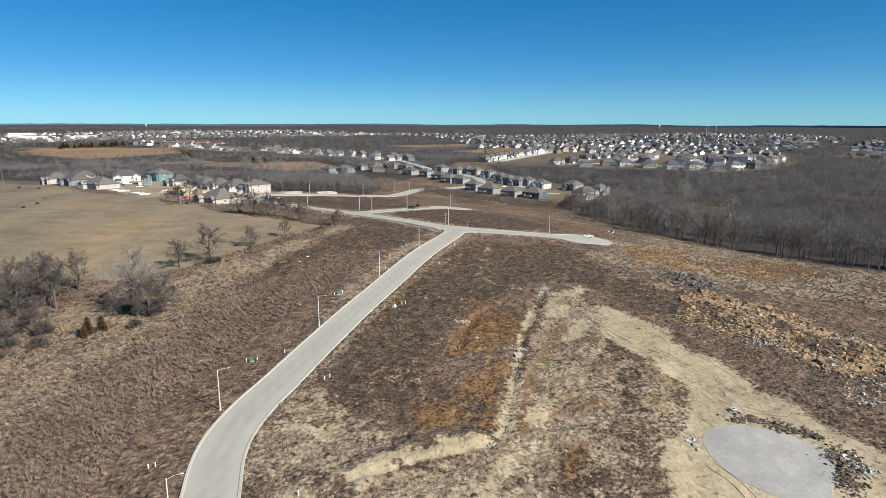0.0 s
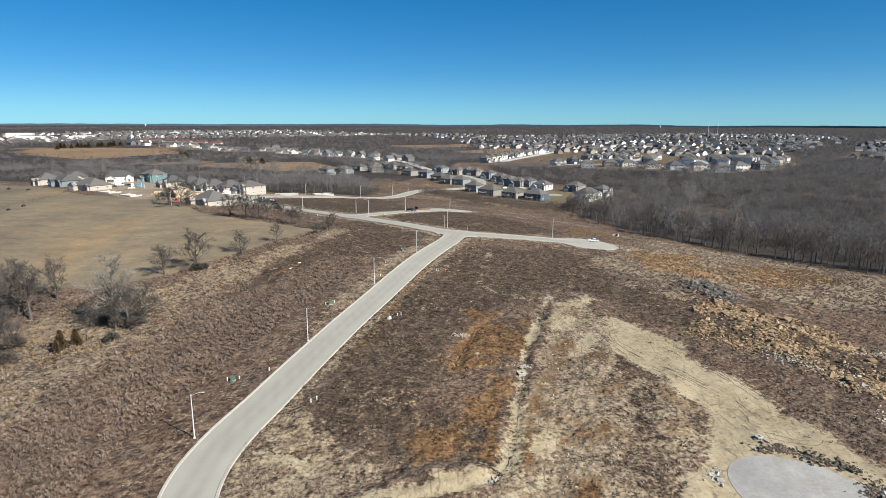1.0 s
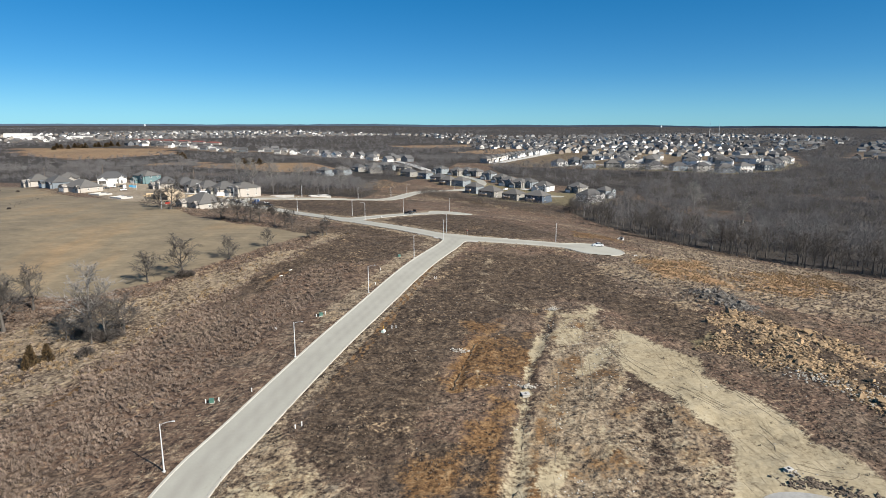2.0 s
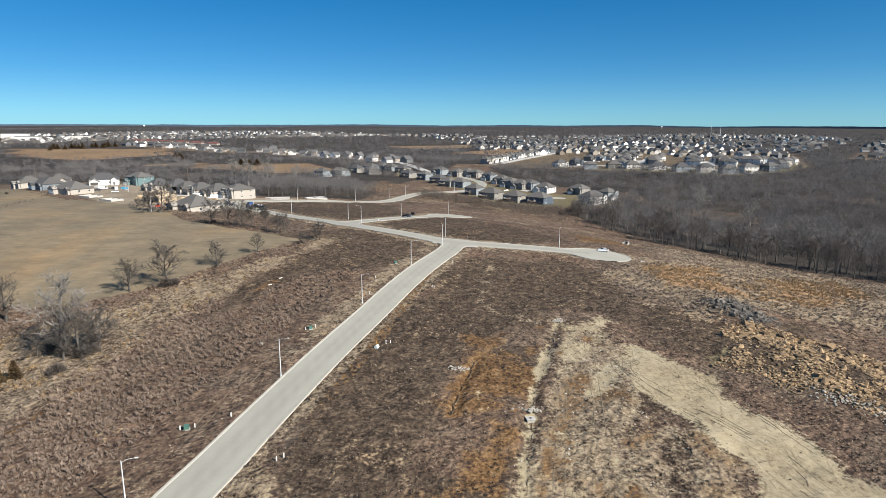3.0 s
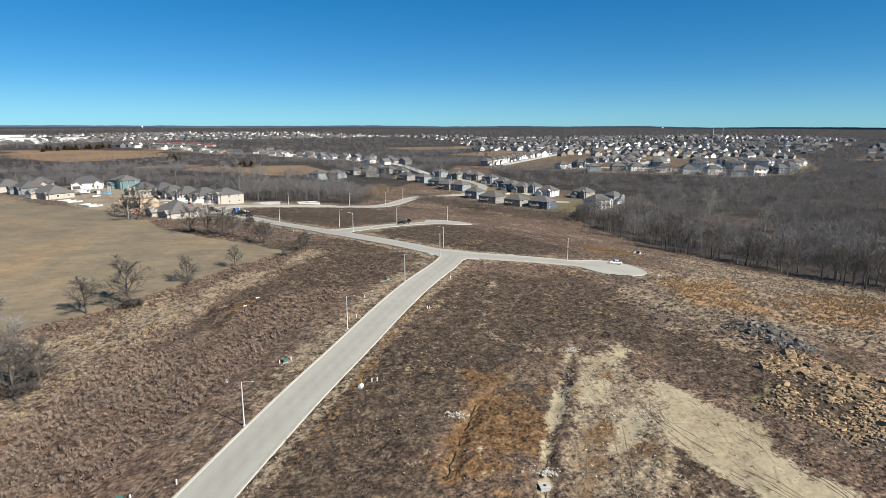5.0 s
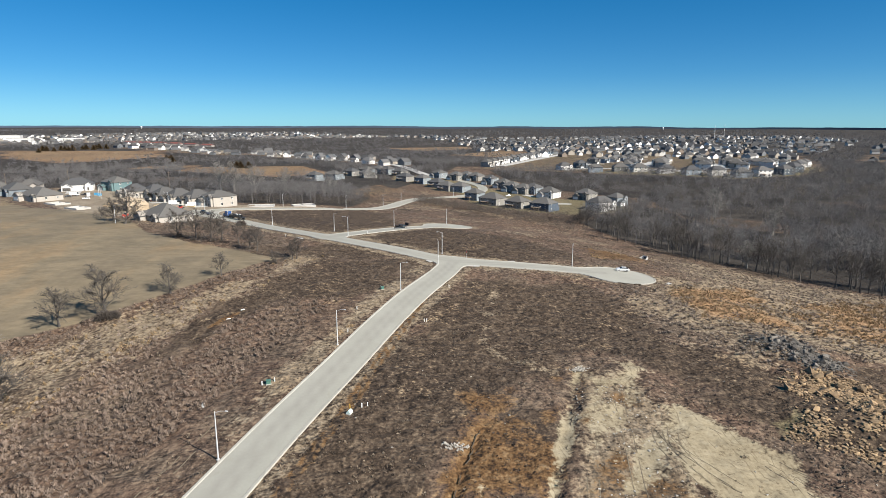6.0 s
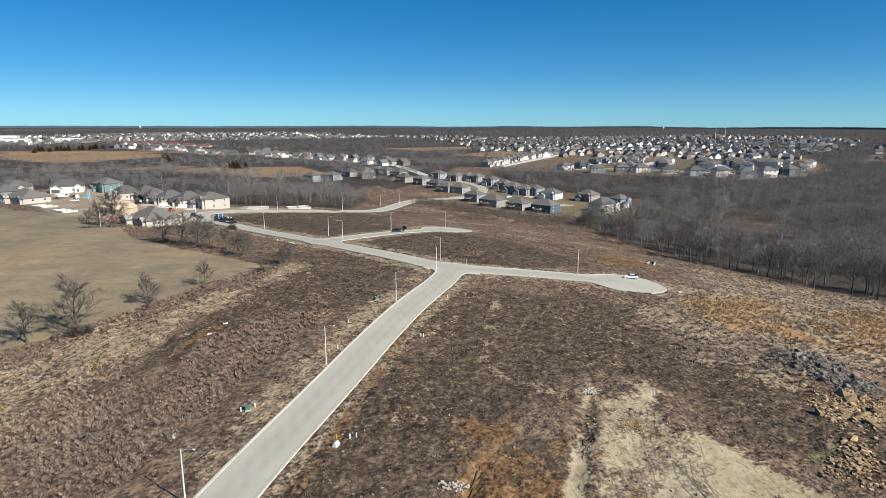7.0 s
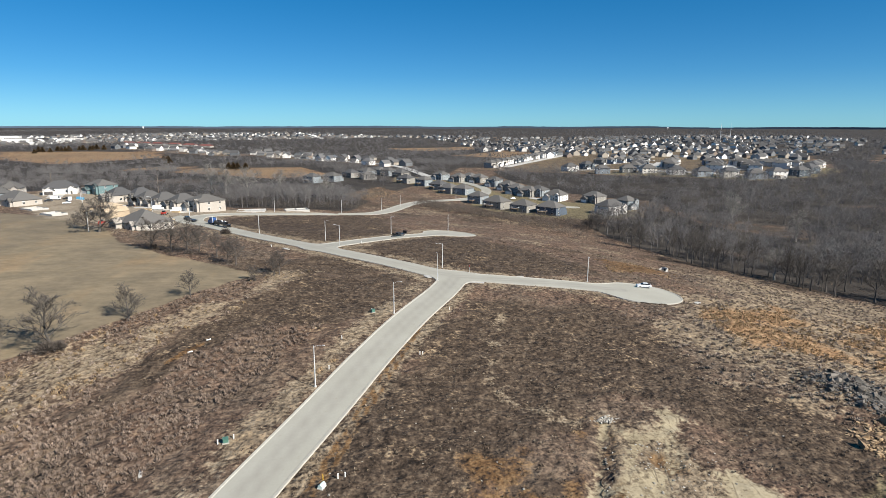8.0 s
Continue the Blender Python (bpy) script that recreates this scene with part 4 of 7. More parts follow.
def plant_trees():
    kinds = [tree_thing(11, 12.0, BARK, "leafless grey-brown tree with spreading limbs at the pasture's edge", limbs=12, subs=9, twigs=8, spray=5, twig_w=0.021, spread=1.0, clear=0.2),
             tree_thing(23, 12.0, BARK, "leafless dark tree with a rounded crown at the pasture's edge", limbs=13, subs=9, twigs=8, spray=5, spread=1.15, clear=0.16, twig_w=0.021),
             tree_thing(35, 12.0, BARK, "slender leafless tree with upswept branches in dry grass", limbs=11, subs=9, twigs=8, spray=4, spread=0.85, twig_w=0.021),
             tree_thing(47, 12.0, BARK, "low-branched leafless tree with a wide crooked crown", limbs=13, subs=9, twigs=8, spray=5, spread=1.5, clear=0.08, twig_w=0.021)]
    pale = tree_thing(59, 12.0, PALE_BARK, "tall pale-barked leafless tree above grey thicket", limbs=11, subs=9, twigs=7, spray=4, spread=0.9, thick=1.1, twig_w=0.022)
    used = set()

    def plant(k, x, y, tall, rng):
        src = pale if k == 4 else kinds[k]
        m = pose(x, y, Z(x, y), 0, 0, rng.uniform(0, 360)) @ Matrix.Diagonal((tall / 8.2, tall / 8.2, tall / 12, 1))
        if k in used:
            ob = copy_thing(src, m)
            ob.matrix_basis = m
        else:
            used.add(k)
            src.matrix_basis = m
            ob = src
        return tagged(ob, group="trees by the pasture")

    rng = np.random.default_rng(5)
    for k, x, y, h in [(1, -85.5, 215.5, 13.5), (3, -75, 229.5, 8.5), (0, -95.5, 211, 10.5), (2, -65.5, 243.5, 7.5), (4, -92, 172.5, 19.5), (0, -121, 180, 18), (1, -127, 183, 15.5), (2, -122, 194, 14),
                       (1, -129, 174, 14), (0, -138, 184, 15), (3, -138, 193, 13), (1, -115, 160, 11), (3, -120, 152, 10), (0, -134, 158, 12), (2, -142, 172, 13), (3, -86, 169, 12.5), (1, -83.5, 172, 11), (2, -95, 176, 11), (3, -98, 171, 8), (2, -89, 167, 8),
                       (3, -146, 341, 17), (0, -155, 348, 11), (1, -105, 304, 11.5), (0, -96, 299, 12), (3, -88, 294, 11.5), (2, -85, 297, 10), (2, -75.5, 289, 9), (0, -69, 281, 8), (2, -65, 277, 9), (3, -53, 259.5, 5), (2, -48.5, 268, 8), (2, -49.8, 267, 6.5), (3, -167, 358, 6),
                       (4, -168, 552, 24), (4, -150, 548, 22), (4, -182, 560, 23), (4, -134, 575, 20), (4, -92, 560, 19), (4, 200, 503, 22), (4, 212, 446, 19), (4, 150, 352, 14), (0, -148, 180, 13), (1, -152, 190, 14), (2, -146, 160, 11), (3, -128, 146, 9)]:
        plant(k, x, y, h, rng)


plant_trees()


def clump_thing(name, label, category, seed, rad, tall, material, count, blade, cone):
    """A bush or cedar: a hidden stem and many small upswept sprays."""
    rng = np.random.default_rng(seed)
    np.random.seed(seed)
    top = thing(name, label, category)
    stem = Geo().tube((0, 0, -0.3), (0, 0, tall * 0.8), 0.09, 0.03, 6)
    part("trunk", stem, BARK, top)
    out = ([], [])
    for _ in range(count):
        z = tall * rng.uniform(0.03, 1.0)
        rr = rad * ((1 - z / tall) * 0.95 + 0.05 if cone else math.sqrt(max(0.02, 1 - (z / tall) ** 2)))
        a, q = rng.uniform(0, 2 * math.pi), math.sqrt(rng.uniform(0.1, 1))
        q *= 1 + 0.25 * math.sin(3 * a + seed) * math.sin(z * 2 + seed)
        p = np.array([math.cos(a) * rr * q, math.sin(a) * rr * q, z])
        tri_blade(out, p, p + unit(np.array([math.cos(a) * 0.7, math.sin(a) * 0.7, 0.7]) + rng.normal(0, 0.35, 3)) * blade * rng.uniform(0.6, 1.4), blade * 0.26 if cone else blade * 0.07)
    g = Geo()
    g.v, g.f = [tuple(p) for p in out[0]], out[1]
    part("crown", g, material, top)
    return top


def plant_shrubs():
    cedar = clump_thing("cedar", "rusty winter cedar with dense drooping foliage", "tree", 3, 1.5, 4.2, CEDAR, 1500, 0.5, True)
    bush = clump_thing("shrub", "dense dark leafless shrub in dry grass", "shrub", 8, 1.8, 1.9, SHRUB, 900, 1.0, False)
    first = [True, True]
    for k, x, y, s in [(0, -97.5, 156.5, 1.1), (0, -94.8, 158.5, 1.0), (0, -97.2, 154.2, 0.75), (1, -86.4, 160.3, 1.0), (1, -90, 170, 1.1), (1, -87, 169.5, 1.2), (1, -94, 172, 1.1), (1, -84.5, 171, 1.0), (1, -122, 158, 1.2), (1, -116, 152, 1.1), (1, -128, 163, 1.3),
                       (1, -107, 150, 1.2), (1, -113, 143, 1.0), (1, -133, 168, 1.3), (1, -124, 172, 1.2), (1, -85, 213, 1.1), (1, -83, 214, 0.9), (1, -104, 303, 0.7), (1, -96, 297, 0.6), (1, -87, 293, 0.7), (1, -54, 259, 0.6), (1, -94, 347, 1.1), (1, -278, 551, 1.2), (1, -333, 470, 0.7), (1, -305, 451, 0.6), (1, -321, 505, 0.7), (1, -228, 323, 0.5), (1, -231, 339, 0.5), (1, -120, 141, 1.1), (1, -112, 160, 1.4)] + [(0, -770 + 5 * k - (k * 7 % 5) * 6, 1220 + 9 * k + (k * 5 % 7) * 5, 2.0 + 0.3 * (k % 3)) for k in range(14)] + [(0, x, y, 2.2) for x, y in ((-486, 1129), (-480, 1133), (-458, 1089), (-465, 1095), (-287, 887), (-281, 889), (-275, 886), (-262, 880))]:
        src = (cedar, bush)[k]
        m = pose(x, y, Z(x, y), 0, 0, x * 37 % 360) @ Matrix.Diagonal((s * (1.5 if s > 1.8 else 1), s * (1.5 if s > 1.8 else 1), s * (1 if s < 1.8 and k == 0 else 0.9), 1))
        if first[k]:
            src.matrix_basis, first[k] = m, False
        else:
            copy_thing(src, m).matrix_basis = m


plant_shrubs()


def in_view(x, y, slack=40):
    return (np.abs(x) < 0.80 * y + slack) & (y > 60)


def twig_fan(seed, count, width):
    """A far tree, 12 m tall: a thin trunk and slender rising branches that make up a rounded crown."""
    rng = np.random.default_rng(seed)
    np.random.seed(seed)
    out = ([], [])
    tri_blade(out, np.array([0, 0, -0.3]), np.array([0.2, 0.1, 8.0]), width * 0.8)
    for _ in range(count):
        a, q, z = rng.uniform(0, 2 * np.pi), math.sqrt(rng.uniform(0, 1)), rng.uniform(2.5, 9.5)
        rr = 4.2 * q * math.sin(math.pi * min(1, (z + 1.5) / 12.5))
        p = np.array([math.cos(a) * rr, math.sin(a) * rr, z])
        d = unit(np.array([math.cos(a) * (0.2 + 0.9 * q), math.sin(a) * (0.2 + 0.9 * q), 0.45]) + rng.normal(0, 0.6, 3))
        tri_blade(out, p, p + d * rng.uniform(0.9, 2.1), width * rng.uniform(0.6, 1.2))
    return np.array(out[0]), np.array(out[1])


def wood_tree(seed, sprays, long, wide, limbs=7):
    """A leafless wood tree, 12 m tall: trunk, forked limbs and a rounded crown of fine twig sprays."""
    rng = np.random.default_rng(seed)
    np.random.seed(seed)
    out = ([], [])
    tri_blade(out, np.array([0.0, 0, -0.3]), np.array([rng.normal(0, 0.3), rng.normal(0, 0.3), 8.5]), 0.12)
    tri_blade(out, np.array([0.1, 0.1, -0.3]), np.array([rng.normal(0, 0.3), rng.normal(0, 0.3), 8.0]), 0.12)
    rx, ry, rz, zc = rng.uniform(2.9, 3.9), rng.uniform(2.9, 3.9), rng.uniform(4.0, 4.8), 7.0
    phase = rng.uniform(0, 6.28, 3)
    for k in range(limbs):
        a, z = 2 * np.pi * k / limbs + rng.normal(0, 0.3), rng.uniform(3.2, 6.0)
        tip = np.array([math.cos(a) * rx * 0.75, math.sin(a) * ry * 0.75, zc + rng.uniform(-0.8, 2.6)])
        tri_blade(out, np.array([0.0, 0, z]), tip, 0.09)
    for k in range(sprays):
        a, e = rng.uniform(0, 2 * np.pi), math.asin(rng.uniform(-0.45, 1.0))
        d = np.array([math.cos(a) * math.cos(e), math.sin(a) * math.cos(e), math.sin(e)])
        q = rng.uniform(0.25, 1) ** 0.4 * (1 + 0.20 * math.sin(3 * a + phase[0]) * math.sin(4 * e + phase[1]) + 0.10 * math.sin(5 * a + phase[2]))
        p = np.array([d[0] * rx * q, d[1] * ry * q, zc + d[2] * rz * q])
        up = unit(d * np.array([0.8, 0.8, 0.5]) + np.array([0, 0, 0.45]) + rng.normal(0, 0.5, 3))
        # a spray lies mostly along the crown's outside
        side = np.cross(up, d)
        if k % 2 or np.linalg.norm(side) < 0.2:
            side = np.cross(up, rng.normal(size=3))
        side = unit(side) * wide * rng.uniform(0.6, 1.3)
        n = len(out[0])
        out[0].extend([p - side, p + side, p + up * long * rng.uniform(0.6, 1.3)])
        out[1].append((n, n + 1, n + 2))
    return np.array(out[0]), np.array(out[1])


def plant_woods():
    rng = np.random.default_rng(9)
    # the row of trees that stands at the wood's edge, one by one
    edge = spline([(108, 500), (96, 474), (99, 448), (106, 412), (117, 386), (131, 364), (150, 347), (171, 320), (230, 288), (300, 253)], 1.0)
    kinds = [tree_thing(71 + 12 * k, 12.0, BARK, "leafless hardwood tree at the edge of the valley woods", limbs=9, subs=6, twigs=5, spray=2, spread=0.8 + 0.1 * k, twig_w=0.05, clear=0.35) for k in range(4)]
    n = 0
    while n < 120:
        q = edge[rng.integers(0, len(edge))] + rng.uniform(-4, 13) * np.array([0.8, 0.6]) + rng.normal(0, 2.5, 2)
        if n < 120:
            src = kinds[n % 4]
            s = rng.uniform(0.95, 1.6) if q[1] < 430 else rng.uniform(0.6, 0.95)
            m = pose(q[0], q[1], Z(*q) - 0.1, 0, 0, rng.uniform(0, 360)) @ Matrix.Diagonal((s, s, s, 1))
            ob = src if n < 4 else copy_thing(src, m)
            ob.matrix_basis = m
            tagged(ob, group="trees at the wood's edge")
            n += 1
    mid = [wood_tree(200 + k, 270, 1.35, 0.055) for k in range(6)]
    low = [wood_tree(300 + k, 85, 1.7, 0.14, 5) for k in range(5)]
    mist = [wood_tree(320 + k, 22, 2.6, 0.55, 3) for k in range(4)]
    far = [twig_fan(330 + k, 12, 0.8) for k in range(4)]
    for name, kinds_, r0, r1, per, tall in (("valley_woods", mid, 250, 620, 44, (0.85, 1.5)), ("far_woods", low, 620, 1050, 48, (0.8, 1.3)), ("distant_woods", mist, 1050, 2300, 230, (0.7, 1.25)), ("horizon_woods", far, 2300, 4000, 440, (0.6, 1.1))):
        m = int((2 * r1) * r1 / per)
        x, y = rng.uniform(-r1, r1, m), rng.uniform(0, r1, m)
        r = np.hypot(x, y)
        ok = (r > r0) & (r < r1) & in_view(x, y, 60)
        x, y = x[ok], y[ok]
        stand = patches(x, y, 38, 41.0, 0.36, 0.62)
        keep = wooded(x, y) * (0.42 + 0.62 * stand) * np.where((x < 20) & (y < 1000) & ((x < -150) | (y > 640)), 0.25 + 0.85 * patches(x, y, 60, 44.0, 0.38, 0.58), 1.0) > rng.uniform(0.2, 0.85, len(x))
        # crowns stand apart
        cell = np.round(x / 5.2).astype(int) * 100003 + np.round(y / 5.2).astype(int)
        first = np.zeros(len(x), bool)
        first[np.unique(np.where(keep, cell, -np.arange(len(x)) - 1), return_index=True)[1]] = True
        keep &= first
        x, y, stand = x[keep], y[keep], stand[keep]
        v, f = scattered(kinds_, x, y, Zs(x, y) - 0.2, rng.uniform(*tall, len(x)) * (0.72 + 0.45 * stand) * (1 - np.where(x > 60, 0.24, 0.36) * np.clip((np.hypot(x, y) - 430) / 130, 0, 1)), rng)
        stuff(name, v, f, WOODS, "leafless grey-brown winter woodland filling the shallow valley", "woods")


plant_woods()


def plant_thickets():
    """Low brush along the ditches and below the valley houses."""
    rng = np.random.default_rng(15)
    low = [twig_fan(400 + k, 70, 0.12) for k in range(5)]
    X, Y = [], []
    for line, wide, n in ((spline([(-25, 560), (-6, 530), (28, 499), (66, 488), (92, 470)], 2.0), 7, 760), (spline([(40, 480), (70, 440), (96, 395), (120, 365), (140, 335)], 2.0), 7, 330), (spline([(-58, 640), (-62, 560), (-66, 500), (-62, 478)], 2.0), 10, 260), (spline([(-62, 478), (-100, 470), (-150, 470)], 2.0), 7, 200),
                          (spline([(-150, 352), (-110, 310), (-88, 294), (-66, 276), (-50, 264)], 2.0), 1.6, 90), (spline([(-232, 300), (-238, 350), (-262, 428)], 2.0), 1.2, 60), (spline([(-130, 196), (-105, 160), (-118, 140), (-150, 130)], 2.0), 9, 170)):
        q = line[rng.integers(0, len(line), n)] + rng.normal(0, wide, (n, 2))
        X.append(q[:, 0])
        Y.append(q[:, 1])
    x, y = np.concatenate(X), np.concatenate(Y)
    ok = (road_field(x, y) > 3) & ~((mask_of(x, y, [FIELD], 1) > 0.9) & (y < 260))
    x, y = x[ok], y[ok]
    v, f = scattered(low, x, y, Zs(x, y) - 0.1, rng.uniform(0.12, 0.34, len(x)) * np.where(y > 420, 1.9, 0.8), rng)
    stuff("brush_thicket", v, f, SHRUB_BRUSH, "low leafless brown brush along ditches and fence lines", "brush")


plant_thickets()


def tuft(seed, leaves, width, dome=0.5):
    """A clump of dry grass, about 1 m across: leaf bundles that overlap into a ragged low dome."""
    rng = np.random.default_rng(seed)
    v, f = [], []
    rx, ry, phase = rng.uniform(0.36, 0.52), rng.uniform(0.36, 0.52), rng.uniform(0, 6.28)
    for k in range(leaves):
        a, e = rng.uniform(0, 2 * np.pi), math.asin(rng.uniform(-0.05, 0.98))
        out = np.array([math.cos(a) * math.cos(e), math.sin(a) * math.cos(e), math.sin(e)])
        p = out * np.array([rx, ry, dome * 1.5]) * rng.uniform(0.75, 1.0) * (1 + 0.2 * math.sin(3 * a + phase))
        rise = unit(np.array([out[0] * 0.5, out[1] * 0.5, 0.9]) + rng.normal(0, 0.25, 3))
        side = unit(np.array([-math.sin(a), math.cos(a), 0.0]) + rng.normal(0, 0.25, 3)) * width * rng.uniform(0.7, 1.4)
        v += [p - side - rise * 0.14, p + side - rise * 0.14, p + rise * rng.uniform(0.12, 0.26)]
        f.append((3 * k, 3 * k + 1, 3 * k + 2))
    return np.array(v), np.array(f)


def sow_grass():
    rng = np.random.default_rng(21)
    n = 170000
    # denser towards the ground that the camera passes nearest
    y = 74 + 290 * rng.uniform(0, 1, n) ** 1.35
    x = np.clip(rng.uniform(-1, 1, n) * (0.80 * y + 25), -190, 215)
    c = land_cover(x, y)
    road, dark, mown = c["road"], c["dark"], c["mown"]
    clump = fbm(x, y, 4.5, 2.0)
    u, w = rng.uniform(0, 1, n), rng.uniform(0, 1, n)
    ok = (road > 0.9) & (c["pad"] > 1.2) & (mask_of(x, y, [FIELD], 3) < 0.35) & (mask_of(x, y, SITES, 5) < 0.5)
    ok &= w > 0.98 * np.clip(c["bare"] * 1.5, 0, 1)
    ok &= u > 0.80 * c["rust"]
    ok &= rng.uniform(0, 1, n) > 0.85 * c["band"]
    ok &= (inside(x, y, ROCKY) > -1.0) | (w < 0.14)
    # the tall bluestem of the slope and of the far side of the field
    stem = (1 - np.clip(dark * 1.4, 0, 1)) * (1 - mown) * (1 - np.clip(c["band"] + c["verge"], 0, 1)) * (1 - 0.6 * c["meadow"])
    kind = np.where(u < 0.85 * c["gold"] + 0.25 * c["meadow"] * (clump > 0.55), 3, np.where(w < stem, 1, np.where(u < 0.65 * c["tan"] + 0.10, 2, 0)))
    kind = np.where((kind == 1) & (w < 0.75 * np.maximum(c["tall"], 0.8 * c["meadow"])), 4, kind)
    kind = np.where((c["tall"] > 0.35) & (kind < 3), 4, kind)
    kind = np.where((kind == 1) & c["right"] & (y < 300), np.where(u < 0.5, 2, 0), kind)
    kind = np.where((kind == 1) & (y > 258) & (x > -125), 0, kind)
    thin = {0: 0.30, 1: 0.50, 2: 0.45, 3: 0.7, 4: 0.22}
    keep = rng.uniform(0, 1, n)
    size = rng.uniform(0.7, 1.3, n)
    for k, (name, m, label, blades, width, scale, gap, dome) in enumerate([
            ("weed_clumps", TUFT_DARK, "low dark brown clumps of dead weeds", 12, 0.12, 0.62, 0.7, 0.16),
            ("bluestem_clumps", TUFT_BROWN, "russet clumps of dry prairie grass", 30, 0.11, 1.2, 0.95, 0.26),
            ("tan_tufts", TUFT_TAN, "pale tan tufts of dry grass", 12, 0.11, 0.7, 0.65, 0.24),
            ("golden_tufts", TUFT_GOLD, "golden orange tufts of dry grass", 24, 0.10, 1.0, 0.85, 0.32),
            ("pale_bluestem", TUFT_PALE, "pale pinkish-tan clumps of tall dry grass", 26, 0.13, 1.1, 1.0, 0.20)]):
        i = np.where(ok & (kind == k) & (keep < thin[k] * (0.35 + 1.3 * clump)) & ((mown < 0.5) | (keep < 0.12)))[0]
        # no two clumps on the same spot
        cell = np.round(x[i] / gap).astype(int) * 100003 + np.round(y[i] / gap).astype(int)
        i = i[np.unique(cell, return_index=True)[1]]
        v, f = scattered([tuft(500 + 10 * k + q, blades, width, dome) for q in range(6)], x[i], y[i], Zs(x[i], y[i]), size[i] * scale * (0.7 + 0.6 * clump[i]), rng)
        stuff(name, v, f, m, label, "grass")


sow_grass()


def rock(seed, flat=0.7):
    """A broken angular block, about 1 m across."""
    rng = np.random.default_rng(seed)
    bm = bmesh.new()
    pts = np.array([(a, b, c) for a in (-1, 1) for b in (-1, 1) for c in (-1, 1)], float) * rng.uniform(0.22, 0.62, (8, 3)) * np.array([1.0, 0.75, flat])
    pts = np.concatenate([pts, rng.uniform(-0.5, 0.5, (3, 3)) * np.array([1.1, 0.9, flat * 1.3])])
    for p in pts:
        bm.verts.new(p)
    bmesh.ops.convex_hull(bm, input=bm.verts)
    for v in [v for v in bm.verts if not v.link_faces]:
        bm.verts.remove(v)
    bmesh.ops.triangulate(bm, faces=bm.faces)
    bm.verts.index_update()
    v, f = np.array([p.co[:] for p in bm.verts]), np.array([[q.index for q in t.verts] for t in bm.faces])
    bm.free()
    return v, f


def lay_rocks():
    rng = np.random.default_rng(31)
    kinds = [rock(700 + k, 0.45 + 0.08 * (k % 5)) for k in range(12)]
    meshes = {}
    for key, m in (("o", ROCK), ("g", GREY_ROCK), ("p", PALE_ROCK), ("s", SOIL_CLOD)):
        for k, (v, f) in enumerate(kinds):
            meshes[key, k] = mesh_of("rock", v, f.tolist(), m)

    def pile(name, label, key, spots, count, small, sizes, fine=(0.2, 0.65)):
        """Boulders as parts, with the finer rubble joined."""
        home = np.array([sum(s[0] for s in spots) / len(spots), sum(s[1] for s in spots) / len(spots)])
        top = thing(name, label, "rubble", pose(home[0], home[1], Z(*home)))
        hz = Z(*home)
        poly = len(spots[0]) == 2
        w = np.ones(len(spots)) if poly else np.array([s[2] * s[3] for s in spots])
        w = w / w.sum()

        def place(n):
            if poly:
                p = np.array(spots)
                x, y = rng.uniform(p[:, 0].min() - 3, p[:, 0].max() + 3, n * 14), rng.uniform(p[:, 1].min() - 3, p[:, 1].max() + 3, n * 14)
                k = ragged(x, y, [spots], 3.0, 4.0) * (0.16 + 1.2 * patches(x, y, 7, 13.0, 0.40, 0.57)) > rng.uniform(0.1, 1.2, len(x))
                return x[k][:n], y[k][:n]
            i = rng.choice(len(spots), n, p=w)
            s = np.array(spots)[i]
            a, q = rng.normal(0, 0.5, n), rng.normal(0, 0.5, n)
            c, d = np.cos(np.radians(s[:, 4])), np.sin(np.radians(s[:, 4]))
            return s[:, 0] + a * s[:, 2] * c - q * s[:, 3] * d, s[:, 1] + a * s[:, 2] * d + q * s[:, 3] * c

        x, y = place(count)
        z = Zs(x, y)
        for k in range(len(x)):
            ob = new("rock", meshes[key, int(rng.integers(0, 12))])
            ob.parent = top
            s = sizes[0] + (sizes[1] - sizes[0]) * rng.uniform(0, 1) ** 2
            ob.matrix_basis = Matrix.LocRotScale((x[k] - home[0], y[k] - home[1], z[k] - hz + 0.12 * s), Euler(rng.uniform(-0.7, 0.7, 3) + np.array([0, 0, rng.uniform(0, 6)])), (s, s, s))
        x, y = place(small)
        v, f = scattered(kinds, x - home[0], y - home[1], Zs(x, y) - hz + 0.03, fine[0] + (fine[1] - fine[0]) * rng.uniform(0, 1, len(x)) ** 1.6, rng)
        g = Geo()
        me = bpy.data.meshes.new("rubble")
        me.from_pydata(v, [], f.tolist())
        me.materials.append({"o": ROCK, "g": GREY_ROCK, "p": PALE_ROCK, "s": SOIL_CLOD}[key])
        ob = new("rubble", me)
        ob.parent = top
        ob["kind"] = "stuff"

    pile("rock_pile", "spread pile of broken ochre limestone boulders on dark weeds", "o", ROCKY, 295, 10500, (0.7, 2.0), (0.2, 0.9))
    pile("spoil_heap", "heap of dark grey shale spoil in brown grass", "g", [(86, 206, 6, 6, 0), (87, 199, 4, 5, 0), (89, 194, 5, 4, 0)], 120, 2400, (0.6, 1.7), (0.25, 0.8))
    pile("rubble_verge", "scattered grey stones and broken concrete among weeds", "p", [(84, 146, 10, 4, 130), (92, 134, 9, 4, 125), (98, 124, 9, 4, 120), (106, 152, 10, 4, 130), (90, 118, 9, 4, 115)], 90, 900, (0.4, 1.1))
    pile("concrete_rubble", "clods of dark soil and broken concrete beside the turning pad", "s", [(70.5, 97, 4, 3, 90), (67.5, 91, 4, 2.5, 60), (66, 106.5, 6, 1.6, 150), (60, 109.5, 5, 1.2, 175)], 70, 900, (0.4, 1.1))
